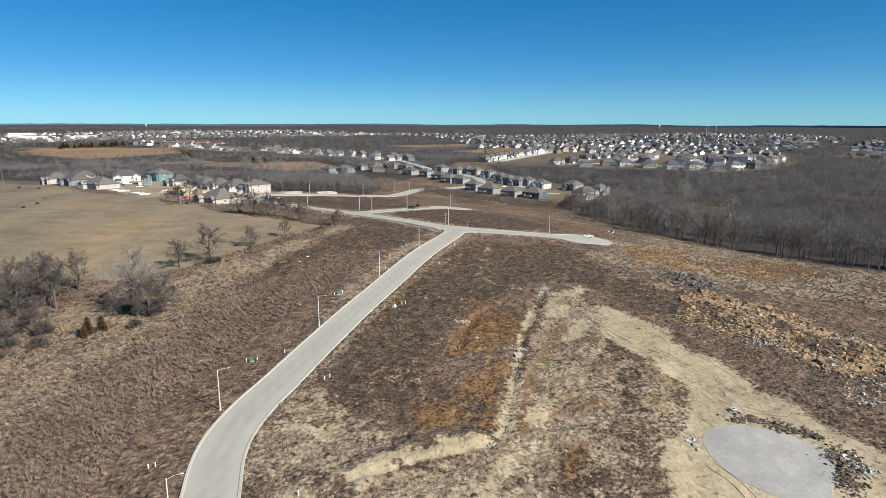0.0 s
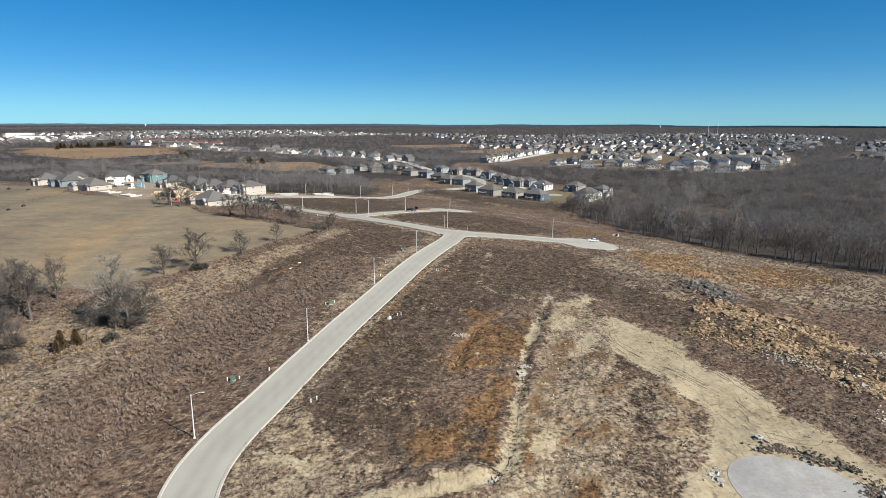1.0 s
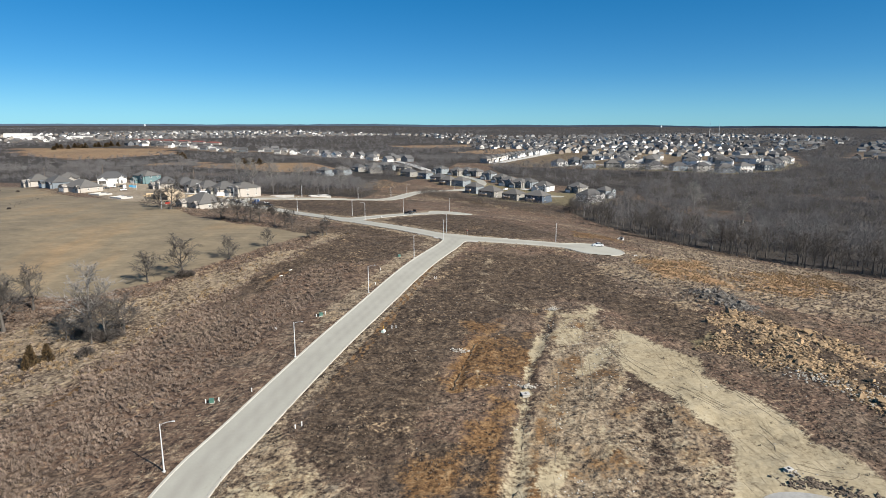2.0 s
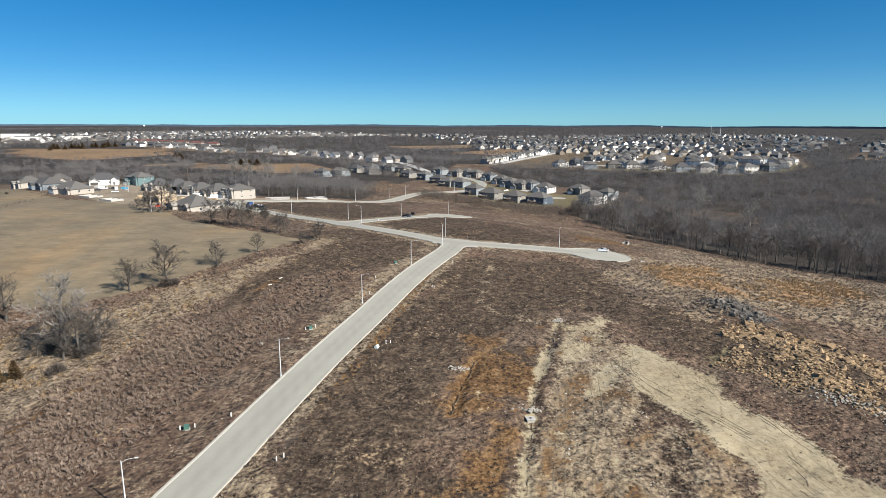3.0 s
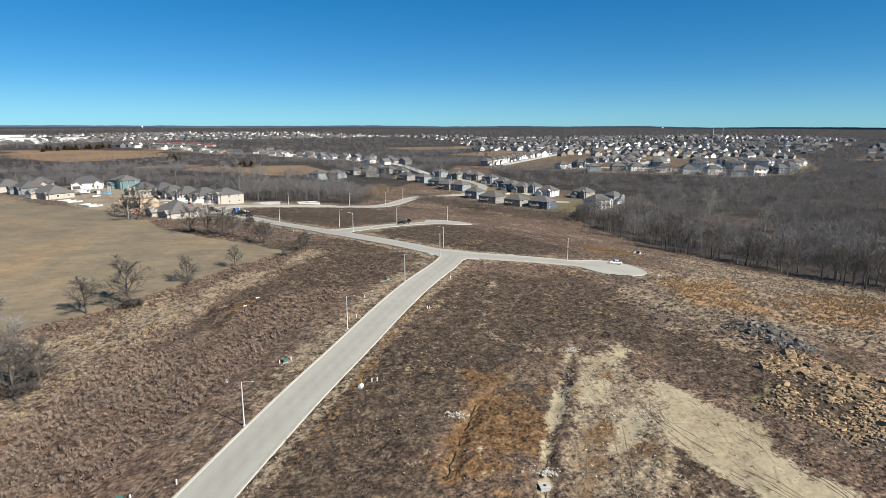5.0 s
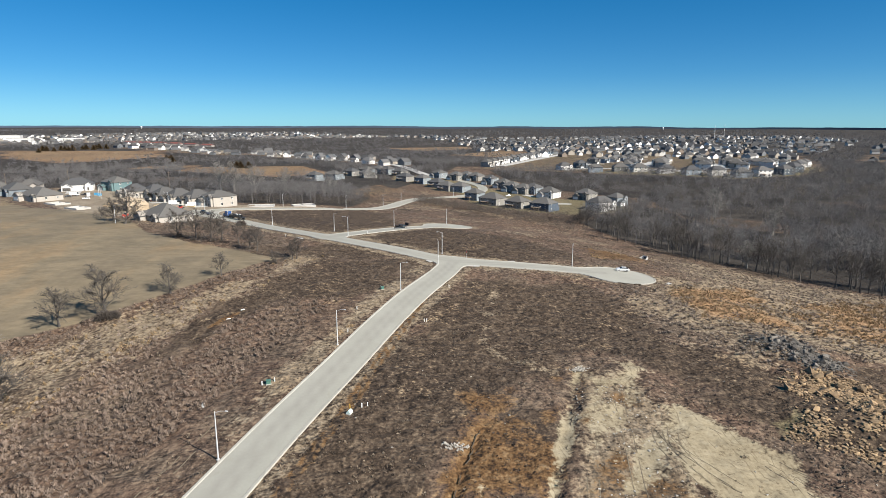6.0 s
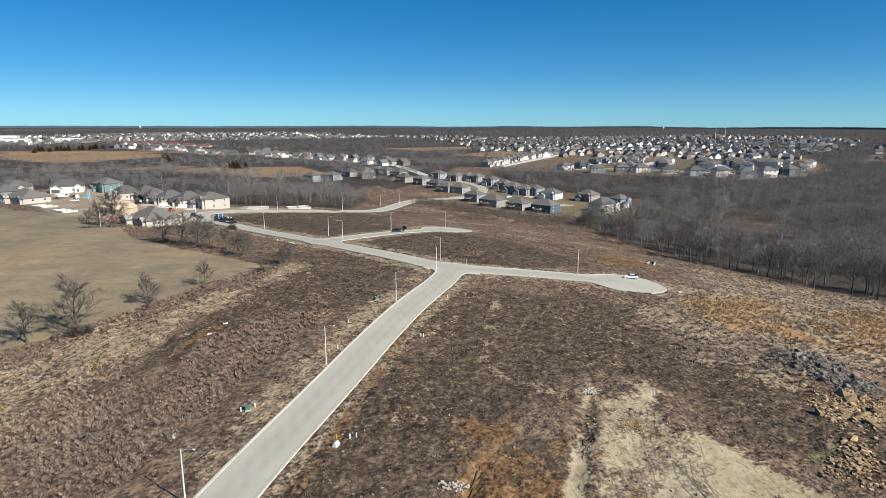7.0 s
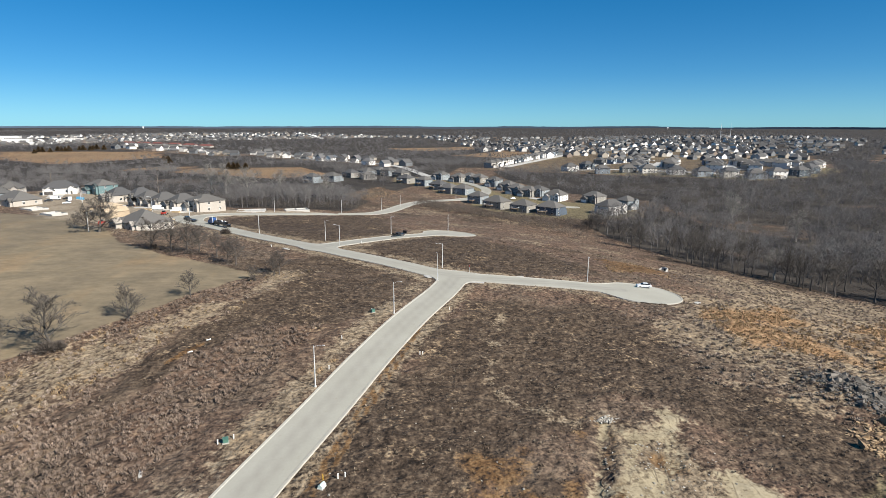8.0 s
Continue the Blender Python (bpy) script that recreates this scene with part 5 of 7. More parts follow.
    pile("slab_rubble", "pale broken concrete slabs dumped beside the turning pad", "p", [(71.5, 97, 2, 2, 0), (71.5, 93, 2, 2, 0), (58.5, 112, 1.6, 1.2, 0), (45.4, 101.5, 1.3, 2.5, 0)], 24, 200, (0.4, 1.1))
    pile("ditch_stones", "pale riprap stones at the head of the washed-out ditch", "p", [(32, 188, 2.4, 1.0, 0), (7.5, 98.5, 1.6, 0.8, 30)], 18, 130, (0.3, 0.7))
    pile("inlet_stones", "scattered pale stones round the yard inlet", "p", [(18.5, 140, 2.5, 1.2, 0), (4.5, 156.5, 2.2, 1.0, 0)], 14, 110, (0.3, 0.6))
    pile("kerb_stones", "small tan boulders lying along the road verge", "o", [(-20.6, 208, 1.6, 0.8, 60), (-22.6, 203.0, 1.6, 0.8, 60)], 14, 30, (0.4, 0.9))


lay_rocks()


def scatter_stones():
    rng = np.random.default_rng(55)
    kinds = [rock(760 + k, 0.6) for k in range(5)]
    x, y = rng.uniform(-32, 92, 5200), rng.uniform(74, 190, 5200)
    k = (road_field(x, y) > 1) & (pad_field(x, y) > 0.3) & (fbm(x, y, 12, 44.0) > 0.5) & (rng.uniform(0, 1, 5200) < np.maximum(0.06, mask_of(x, y, TANS[1:2], 4)))
    x, y = x[k], y[k]
    v, f = scattered(kinds, x, y, Zs(x, y), rng.uniform(0.12, 0.42, len(x)), rng)
    stuff("scattered_stones", v, f, PALE_ROCK, "small pale stones scattered over bare soil and grass", "stones")


scatter_stones()


def wheel_ruts():
    """Pairs of wheel tracks, and cracks, as strips coloured like the shade in them."""
    rng = np.random.default_rng(66)
    runs = [[(43, 171), (41.5, 165), (42.5, 158), (47, 150), (54, 140)], [(50, 165), (60, 152), (69, 138), (74, 126)], [(-4, 97), (-10, 92), (-20, 88)], [(-44.5, 128), (-41.5, 142), (-37.8, 158), (-33, 176), (-28, 196)]]
    runs += [[(45, 174), (40.5, 163), (41, 154), (45, 146), (50, 138)], [(47.5, 174), (42.5, 160), (44, 151), (50, 143), (57, 133)], [(58, 115), (61, 121), (59, 130), (52, 143)], [(63, 141), (66, 131), (69, 120)], [(72, 119), (68, 112), (60, 114)], [(55, 158), (59, 148), (64, 136)],
             [(-33.5, 108), (-29, 96), (-24.5, 84)], [(-31, 104), (-27, 92), (-23, 80)], [(46, 95), (48, 90), (49, 84), (51, 76)], [(28, 160), (24, 140), (20, 120), (16, 100)], [(37, 175), (33, 150), (29, 128)]]
    cracks = [[(a + 0.8, b) for a, b in GULLY], RAVINE, RIDGE]
    for pts in runs + cracks:
        for off in (-0.9, 0.9) if pts in runs else (0.0,):
            q = spline(pts, 0.8)
            if off == 0:
                q = q + np.stack([fbm(q[:, 0], q[:, 1], 2.2, 81.0) - 0.5, np.zeros(len(q))], -1) * 2.2
            d = np.gradient(q, axis=0)
            nrm = np.stack([-d[:, 1], d[:, 0]], -1) / (np.linalg.norm(d, axis=1)[:, None] + 1e-9)
            w = (0.07 + 0.10 * fbm(q[:, 0] + off * 9, q[:, 1], 3, 4.0)) * (1.0 if off else 0.7)
            a, b = q + nrm * (off - w)[:, None], q + nrm * (off + w)[:, None]
            n = len(q)
            v = np.concatenate([np.column_stack([p, Zs(p[:, 0], p[:, 1]) + h - (0 if off else 0.22)]) for p, h in ((a, -0.10), (a * 0.8 + b * 0.2, 0.03), (a * 0.2 + b * 0.8, 0.03), (b, -0.10))])
            keep = fbm(q[:, 0], q[:, 1] + off, 5, 12.0) > (0.47 if off else 0.36)
            f = [(r * n + i, (r + 1) * n + i, (r + 1) * n + i + 1, r * n + i + 1) for r in range(3) for i in range(n - 1) if keep[i]]
            if f:
                name, label = ("rut_shade_strip", "dark strip coloured as the shade in a wheel rut") if off else ("crack_shade_strip", "dark strip coloured as the shade in a soil crack")
                tagged(new(name, mesh_of(name, v, f, RUT_SHADE if off else CRACK_SHADE)), label, "track" if off else "crack", kind="structure")


wheel_ruts()

# ---------------------------------------------------------------- houses
SIDING = palette("lap_siding", [(0.25, 0.26, 0.265), (0.37, 0.345, 0.30), (0.17, 0.20, 0.225), (0.50, 0.49, 0.47), (0.30, 0.31, 0.31), (0.21, 0.20, 0.185)], 0.8, 2.2)
PALE_SIDING = palette("pale_siding", [(0.70, 0.69, 0.67), (0.34, 0.32, 0.29), (0.72, 0.71, 0.69), (0.22, 0.26, 0.30), (0.56, 0.54, 0.50), (0.07, 0.09, 0.11), (0.64, 0.63, 0.61), (0.13, 0.13, 0.125)], 0.8, 2.2)
CREAM_WALL = varied("cream_wrap", (0.345, 0.318, 0.282), (0.415, 0.385, 0.345), 0.8)
WHITE_WALL = varied("white_siding", (0.58, 0.57, 0.55), (0.66, 0.65, 0.63), 0.8)
DARK_WALL = varied("slate_blue_siding", (0.055, 0.075, 0.105), (0.09, 0.115, 0.15), 0.8)
TEAL_WALL = varied("teal_wrap", (0.086, 0.146, 0.155), (0.138, 0.215, 0.224), 0.8)
BLUE_WALL = varied("grey_blue_siding", (0.180, 0.207, 0.224), (0.235, 0.262, 0.280), 0.8)
TAN_WALL = varied("taupe_siding", (0.205, 0.196, 0.178), (0.255, 0.246, 0.226), 0.8)
PLYWOOD = varied("raw_sheathing", (0.361, 0.284, 0.194), (0.482, 0.391, 0.280), 1.5, island=0.15)
TRIM = varied("white_trim", (0.70, 0.70, 0.68), (0.80, 0.80, 0.78), 2.0, rough=0.6)
SHINGLE = roof_material("grey_shingles", [(0.088, 0.086, 0.084), (0.105, 0.100, 0.094), (0.075, 0.075, 0.077), (0.118, 0.113, 0.107)])
GLASS, _nt, _b = mat("window_glass", 0.08)
_b.inputs["Base Color"].default_value = (0.020, 0.026, 0.032, 1)
DECK = varied("deck_timber", (0.189, 0.142, 0.095), (0.292, 0.224, 0.155), 2.0)
# real front doors, and the painted shade of open doorways
DOOR_AND_SHADE = varied("dark_door_and_shade", (0.06, 0.055, 0.05), (0.10, 0.09, 0.08), 2.0, rough=0.5)


def hip_roof(x0, y0, x1, y1, z, rise, over=0.5):
    x0, y0, x1, y1 = x0 - over, y0 - over, x1 + over, y1 + over
    g, w, d = Geo(), x1 - x0, y1 - y0
    if w >= d:
        a, b = (x0 + d / 2 * 0.9, (y0 + y1) / 2, z + rise), (x1 - d / 2 * 0.9, (y0 + y1) / 2, z + rise)
        fs = [(4, 5, 9, 8), (5, 6, 9), (6, 7, 8, 9), (7, 4, 8)]
    else:
        a, b = ((x0 + x1) / 2, y0 + w / 2 * 0.9, z + rise), ((x0 + x1) / 2, y1 - w / 2 * 0.9, z + rise)
        fs = [(4, 5, 8), (5, 6, 9, 8), (6, 7, 9), (7, 4, 8, 9)]
    p = [(x, y, k) for k in (z - 0.22, z) for x, y in ((x0, y0), (x1, y0), (x1, y1), (x0, y1))] + [a, b]
    return g.add(p, [(3, 2, 1, 0), (0, 1, 5, 4), (1, 2, 6, 5), (2, 3, 7, 6), (3, 0, 4, 7)] + fs)


def gable_roof(x0, x1, y0, y1, z, rise, over=0.35, t=0.2):
    """Ridge along y, from the front at y0 back to y1."""
    xm = (x0 + x1) / 2
    k = rise / (xm - x0)
    e = z - over * k
    g = Geo()
    for s in (-1, 1):
        xe = xm + s * (xm - x0 + over)
        p = [(xe, y0 - over, e), (xm, y0 - over, z + rise), (xm, y1, z + rise), (xe, y1, e)]
        p += [(x, y, q - t) for x, y, q in p]
        g.add(p, [(0, 1, 2, 3), (7, 6, 5, 4), (0, 4, 5, 1), (3, 2, 6, 7), (0, 3, 7, 4), (1, 5, 6, 2)])
    return g


def gable_wall(g, x0, x1, y0, y1, z0, z1, rise):
    xm = (x0 + x1) / 2
    p = [(x0, y0, z0), (x1, y0, z0), (x1, y0, z1), (xm, y0, z1 + rise), (x0, y0, z1)]
    p += [(x, y1, z) for x, _, z in p]
    return g.add(p, [(0, 1, 2, 3, 4), (9, 8, 7, 6, 5), (0, 5, 6, 1), (1, 6, 7, 2), (2, 7, 8, 3), (3, 8, 9, 4), (4, 9, 5, 0)])


def window_part(parent, x, y, z, w, h, face):
    """face: 'front', 'back', 'left' or 'right' of the house."""
    turn = pose(x, y, z, 0, 0, {"front": 0, "right": 90, "back": 180, "left": 270}[face])
    g = Geo()
    for a in ((-w / 2 - 0.1, h / 2, w / 2 + 0.1, h / 2 + 0.12), (-w / 2 - 0.1, -h / 2 - 0.12, w / 2 + 0.1, -h / 2), (-w / 2 - 0.1, -h / 2, -w / 2, h / 2), (w / 2, -h / 2, w / 2 + 0.1, h / 2), (-0.03, -h / 2, 0.03, h / 2)):
        g.box(a[0], -0.07, a[1], a[2], 0.03, a[3], turn)
    win = part("window", g, TRIM, parent)
    part("pane", Geo().box(-w / 2, -0.035, -h / 2, w / 2, 0.02, h / 2, turn), GLASS, win)
    return win


def house(label, w=14.0, d=13.0, h=5.6, rise=3.6, wall=None, deck=True, garage=True, base=-2.5, rear="two", roof=None, lean=False, group="", open_garage=False):
    """A suburban house, front along -y: hipped roof, gabled garage bay and entry, windows all round."""
    wall, roof = wall or SIDING, roof or SHINGLE
    top = thing("house", label, "house", group=group)
    x0, x1, y0, y1 = -w / 2, w / 2, -d / 2, d / 2
    body = Geo().box(x0, y0, base, x1, y1, h)
    gh, gr = min(h, 3.0), 2.1
    if garage:
        gable_wall(body, x0 + 0.4, x0 + 7.0, y0 - 3.2, y0 + 0.2, base, gh, gr)
        gable_wall(body, x1 - 5.0, x1 - 0.8, y0 - 1.4, y0 + 0.2, base, h if h > 4 else 3.0, 1.6)
    part("wall", body, wall, top)
    part("roof", hip_roof(x0, y0, x1, y1, h, rise), roof, top)
    if garage:
        part("garage_roof", gable_roof(x0 + 0.4, x0 + 7.0, y0 - 3.2, y0 + 3.0, gh, gr), roof, top)
        part("entry_roof", gable_roof(x1 - 5.0, x1 - 0.8, y0 - 1.4, y0 + 3.4, h if h > 4 else 3.0, 1.6), roof, top)
        door = Geo()
        for k in range(4):
            door.box(x0 + 1.2, y0 - 3.27, 0.02 + 0.56 * k, x0 + 6.2, y0 - 3.18, 0.55 + 0.56 * k)
        # an open garage is this panel in a dark colour for the shade inside
        part("garage_door", door, DOOR_AND_SHADE if open_garage else TRIM, top, "dark panel coloured as the shade in an open garage" if open_garage else "pale panelled garage door")
        part("front_door", Geo().box(x1 - 3.5, y0 - 1.48, 0.0, x1 - 2.4, y0 - 1.38, 2.15), DOOR_AND_SHADE, top, "dark front door")
        window_part(top, x1 - 6.2, y0, 1.7, 0.9, 1.4, "front")
    levels = [1.6] if h < 4.5 else [1.5, h - 1.2]
    for z in levels:
        for fx in (-0.32, 0.05, 0.34):
            window_part(top, fx * w, y1, z, 1.5, 1.4, "back")
        window_part(top, x1, -0.15 * d, z, 1.2, 1.3, "right")
        window_part(top, x1, 0.28 * d, z, 1.0, 1.2, "right")
        window_part(top, x0, 0.2 * d, z, 1.2, 1.3, "left")
    if h > 4.5:
        window_part(top, x1 - 2.9, y0 - 1.4, h - 1.2, 1.5, 1.4, "front")
    if deck:
        dk = part("deck", Geo().box(-w * 0.1, y1, 2.55, w * 0.32, y1 + 3.2, 2.8), DECK, top, "raised timber deck")
        for px in (-w * 0.1 + 0.1, w * 0.11, w * 0.32 - 0.25):
            part("post", Geo().box(px, y1 + 3.0, base, px + 0.16, y1 + 3.16, 3.8), DECK, dk)
        part("railing", Geo().box(-w * 0.1, y1 + 3.12, 3.65, w * 0.32, y1 + 3.2, 3.78).box(-w * 0.1, y1 + 3.13, 3.2, w * 0.32, y1 + 3.18, 3.26).box(-w * 0.1, y1, 3.65, -w * 0.1 + 0.08, y1 + 3.2, 3.78).box(w * 0.32 - 0.08, y1, 3.65, w * 0.32, y1 + 3.2, 3.78), TRIM, dk)
    if lean:
        part("chimney", Geo().box(x1 - 0.2, 1.0, base, x1 + 0.6, 2.6, h + rise * 0.75), wall, top)
    return top


def settle(ob, x, y, rz, sink=0.0):
    ob.matrix_basis = pose(x, y, Z(x, y) + 0.25 - sink, 0, 0, rz)
    return ob


def build_near_houses():
    group = "houses along the valley street"
    a = dict(group=group)
    # the row that backs onto the open ground
    settle(house("dark slate-blue two-storey house with a grey hipped roof", w=17, d=14, h=6.0, rise=4.2, wall=DARK_WALL, **a), 79, 531, 140)
    settle(house("taupe two-storey house with a grey hipped roof and deck", w=15, d=14, h=5.4, rise=4.0, wall=TAN_WALL, **a), 60, 541, 140)
    settle(house("tan two-storey house with a broad grey hipped roof", w=17, d=14, h=5.6, rise=4.3, wall=TAN_WALL, **a), 41, 555, 140)
    tall = settle(house("grey-blue two-storey house with a back deck", w=13, d=12, h=6.4, rise=3.6, wall=BLUE_WALL, **a), 28, 584, 140)
    grey = settle(house("pale grey house with a grey hipped roof", w=15, d=13, h=5.8, rise=3.6, wall=BLUE_WALL, deck=False, **a), 17, 648, 140)
    plain = settle(house("taupe house with a grey hipped roof and lawn behind", w=15, d=13, h=5.4, rise=3.8, wall=TAN_WALL, **a), 4, 655, 140)
    settle(house("white-sided house with a steep grey hipped roof", w=16, d=14, h=5.0, rise=4.6, wall=WHITE_WALL, deck=False, **a), 97, 612, -40)
    settle(house("tan house with a grey roof and a green-tinted gable", w=15, d=13, h=5.4, rise=4.0, wall=TAN_WALL, **a), 127, 598, -50)
    settle(house("grey house with white back windows at the wood's edge", w=19, d=14, h=6.0, rise=4.6, wall=PALE_SIDING, deck=False, **a), 126, 542, 32)
    settle(house("grey-blue two-storey house beside bare trees", w=12, d=12, h=6.6, rise=3.4, wall=BLUE_WALL, **a), 145, 565, 32)
    for src, x, y, rz in ((plain, -6, 683, 140), (tall, -22, 712, 140), (plain, -42, 733, 140), (grey, -5, 774, -40), (plain, 15, 755, -40), (grey, 27, 757, -40), (plain, 37, 747, -40), (tall, 51, 714, -40), (plain, 62, 684, -40), (grey, 68, 656, -40), (plain, 77, 640, -40), (grey, 86, 640, -40),
                          (grey, -120, 730, 150), (tall, -136, 706, 150), (plain, -108, 778, 140), (grey, -93, 802, 140), (tall, -68, 806, 140), (plain, -88, 762, 120), (grey, -80, 818, 140), (plain, -52, 790, 140)):
        ob = settle(copy_thing(src, Matrix()), x, y, rz)
    return tall, grey, plain


build_near_houses()


def framed_house():
    """A house in bare sheathing, with unroofed bays; dark boxes paint the shade of its openings."""
    top = thing("unfinished_house", "unfinished house shell in raw tan sheathing without shingles", "house")
    g = Geo().box(-8, -6, -2, 8, 6, 3.0)
    part("wall", g, PLYWOOD, top)
    part("upper_wall", Geo().box(-7.8, -2, 3.0, 3, 5.8, 5.2), PLYWOOD, top)
    part("roof", hip_roof(-8, -2, 3, 6, 5.2, 1.5, 0.3), PLYWOOD, top, "bare sheathed roof deck")
    part("garage_roof", gable_roof(2.5, 8, -6, 6, 3.0, 1.8), PLYWOOD, top)
    for k, (x, z, w, h) in enumerate(((-5, 1.2, 2.4, 2.2), (-1, 1.3, 1.4, 1.5), (5, 1.1, 4.2, 2.2))):
        # no hole is cut: a dark box paints the shade indoors
        part("opening", Geo().box(x - w / 2, -6.04, z - h / 2, x + w / 2, -5.9, z + h / 2), DOOR_AND_SHADE, top, "dark box coloured as the shade in an open doorway")
    for k in range(9):
        part("stud", Geo().box(-7.9 + k * 1.3, 5.9, 3, -7.8 + k * 1.3, 6.0, 5.2), PLYWOOD, top)
    return top


def build_site_houses():
    group = "new houses on the building site"
    a = dict(group=group, deck=False)
    settle(house("new single-storey house with cream walls and a broad dark hipped roof", w=19, d=17, h=3.2, rise=5.2, wall=CREAM_WALL, open_garage=True, **a), -134, 357, -38)
    settle(house("new two-storey house with cream walls and a grey hipped roof", w=15, d=16, h=6.0, rise=3.4, wall=CREAM_WALL, **a), -137, 434, -38)
    mid = settle(house("new house with cream side walls and a steep grey roof", w=13, d=15, h=4.2, rise=4.6, wall=CREAM_WALL, open_garage=True, **a), -153, 441, -38)
    for x, y in ((-168, 450), (-180, 456), (-196, 477), (-208, 473)):
        settle(copy_thing(mid, Matrix()), x, y, -38)
    settle(house("dark teal two-storey house with a grey roof", w=16, d=14, h=6.2, rise=3.8, wall=TEAL_WALL, **a), -241, 511, -30)
    settle(house("white farmhouse-style home with twin gables and a dark garage", w=20, d=14, h=4.2, rise=4.6, wall=WHITE_WALL, open_garage=True, **a), -266, 505, 25)
    settle(house("low new house with a wide dark roof and cream walls", w=22, d=16, h=3.2, rise=5.0, wall=CREAM_WALL, **a), -256, 448, -30)
    settle(house("grey-roofed house beyond the pasture", w=20, d=15, h=4.0, rise=4.6, wall=SIDING, **a), -292, 478, -40)
    settle(copy_thing(mid, Matrix()), -304, 510, 20)
    settle(copy_thing(mid, Matrix()), -322, 500, -40)
    settle(framed_house(), -172, 396, -30)


build_site_houses()


def build_far_town():
    """The estate beyond the woods: houses in rows along its streets."""
    rng = np.random.default_rng(77)
    group = "houses of the far estate"
    kinds = [house("two-storey suburban house with a grey roof", w=16, d=12, h=6.2, rise=3.8, wall=PALE_SIDING, deck=False, group=group),
             house("white two-storey suburban house with back windows", w=15, d=13, h=6.8, rise=3.8, wall=PALE_SIDING, deck=True, group=group),
             house("suburban house with a broad grey hipped roof", w=17, d=14, h=5.4, rise=4.4, wall=PALE_SIDING, deck=False, group=group)]
    used = [False] * 3
    spots = [(186, 809, 175), (216, 809, 178), (234, 792, 180), (255, 761, 182), (274, 736, 180), (295, 720, 178), (313, 702, 180), (334, 702, 185), (365, 715, 200), (389, 739, 215), (474, 866, 225), (430, 800, 220), (410, 770, 218),
             (158, 862, 20), (184, 882, 20)]
    # the long row whose gables face the sun
    for k in range(16):
        t = k / 15
        spots.append((62 + 143 * t, 928 + 340 * t, 50))
        if k % 3 == 0:
            spots.append((226 + 120 * t, 985 + 170 * t, 50))
    # streets that climb the slope behind the front row
    for bx, by, n, turn in ((236, 850, 8, 55), (276, 838, 9, 235), (306, 775, 10, 55), (344, 770, 10, 235), (392, 800, 10, 55), (430, 850, 9, 235), (478, 920, 8, 55)):
        for k in range(n):
            x, y = bx + k * 9.5 + rng.normal(0, 2), by + k * 25 + rng.normal(0, 2)
            if inside(np.array([x]), np.array([y]), TOWNS[0])[0] < -4 and min((x - a) ** 2 + (y - b) ** 2 for a, b, _ in spots) > 330:
                spots.append((x, y, turn))
    for x, y, rz in spots:
        k = int(rng.integers(0, 3))
        ob = copy_thing(kinds[k], Matrix()) if used[k] else kinds[k]
        used[k] = True
        settle(ob, x, y, rz + rng.normal(0, 4))
    # a pale driveway before every house
    q = np.array(spots, float)
    turn = np.radians(q[:, 2])
    dx, dy = q[:, 0] + 12.5 * np.sin(turn) - 3.2 * np.cos(turn), q[:, 1] - 12.5 * np.cos(turn) - 3.2 * np.sin(turn)
    slab = np.array([(a, b, c) for c in (-1.0, 0.45) for a, b in ((-2.9, -5.5), (2.9, -5.5), (2.9, 4.0), (-2.9, 4.0))])
    sides = np.array([(4, 5, 6), (4, 6, 7), (0, 1, 5), (0, 5, 4), (1, 2, 6), (1, 6, 5), (2, 3, 7), (2, 7, 6), (3, 0, 4), (3, 4, 7)])
    v, f = scattered([(slab, sides)], dx, dy, Zs(dx, dy), np.ones(len(q)), rng, turn)
    stuff("estate_driveways", v, f, CLEAN_CONCRETE, "pale concrete driveways before the distant houses", "driveways")
    for ob, ok in zip(kinds, used):
        assert ok


build_far_town()


def build_far_streets():
    lines = [[(150, 870), (215, 850), (262, 790), (318, 730), (372, 745), (440, 830), (540, 1000)], [(82, 930), (160, 1110), (235, 1290)], [(256, 845), (300, 960), (345, 1075)], [(325, 775), (375, 900), (425, 1030)], [(410, 830), (460, 960), (510, 1090)], [(150, 850), (196, 932), (272, 1100), (340, 1204)], [(-340, 1370), (-215, 1120), (-80, 960), (-20, 800)]]
    for pts in lines:
        q = spline(pts, 8.0)
        d = np.gradient(q, axis=0)
        nrm = np.stack([-d[:, 1], d[:, 0]], -1) / (np.linalg.norm(d, axis=1)[:, None] + 1e-9)
        v = []
        for side in (-5.5, 5.5):
            p = q + nrm * side
            for dz in (0.35, -0.6):
                v.append(np.column_stack([p, Zs(p[:, 0], p[:, 1]) + dz]))
        n = len(q)
        f = []
        for a, b in ((0, 2), (1, 0), (2, 3)):
            f += [(a * n + i, a * n + i + 1, b * n + i + 1, b * n + i) for i in range(n - 1)]
        ob = new("estate_street", mesh_of("estate_street", np.concatenate(v), f, CLEAN_CONCRETE))
        tagged(ob, "pale concrete street between distant houses", "road", kind="structure")


build_far_streets()

DISTANT_WALL, _nt, _b = mat("distant_walls", 0.8)
_g = _nt.nodes.new("ShaderNodeNewGeometry")
_nt.links.new(ramp(_nt, _g.outputs["Random Per Island"], [(0.0, (0.76, 0.75, 0.73)), (0.26, (0.30, 0.27, 0.23)), (0.44, (0.13, 0.14, 0.15)), (0.64, (0.48, 0.47, 0.45)), (0.82, (0.18, 0.145, 0.12))], True), _b.inputs["Base Color"])
DISTANT_ROOF = varied("distant_roofs", (0.060, 0.060, 0.062), (0.120, 0.117, 0.114), 0.01, island=0.45)


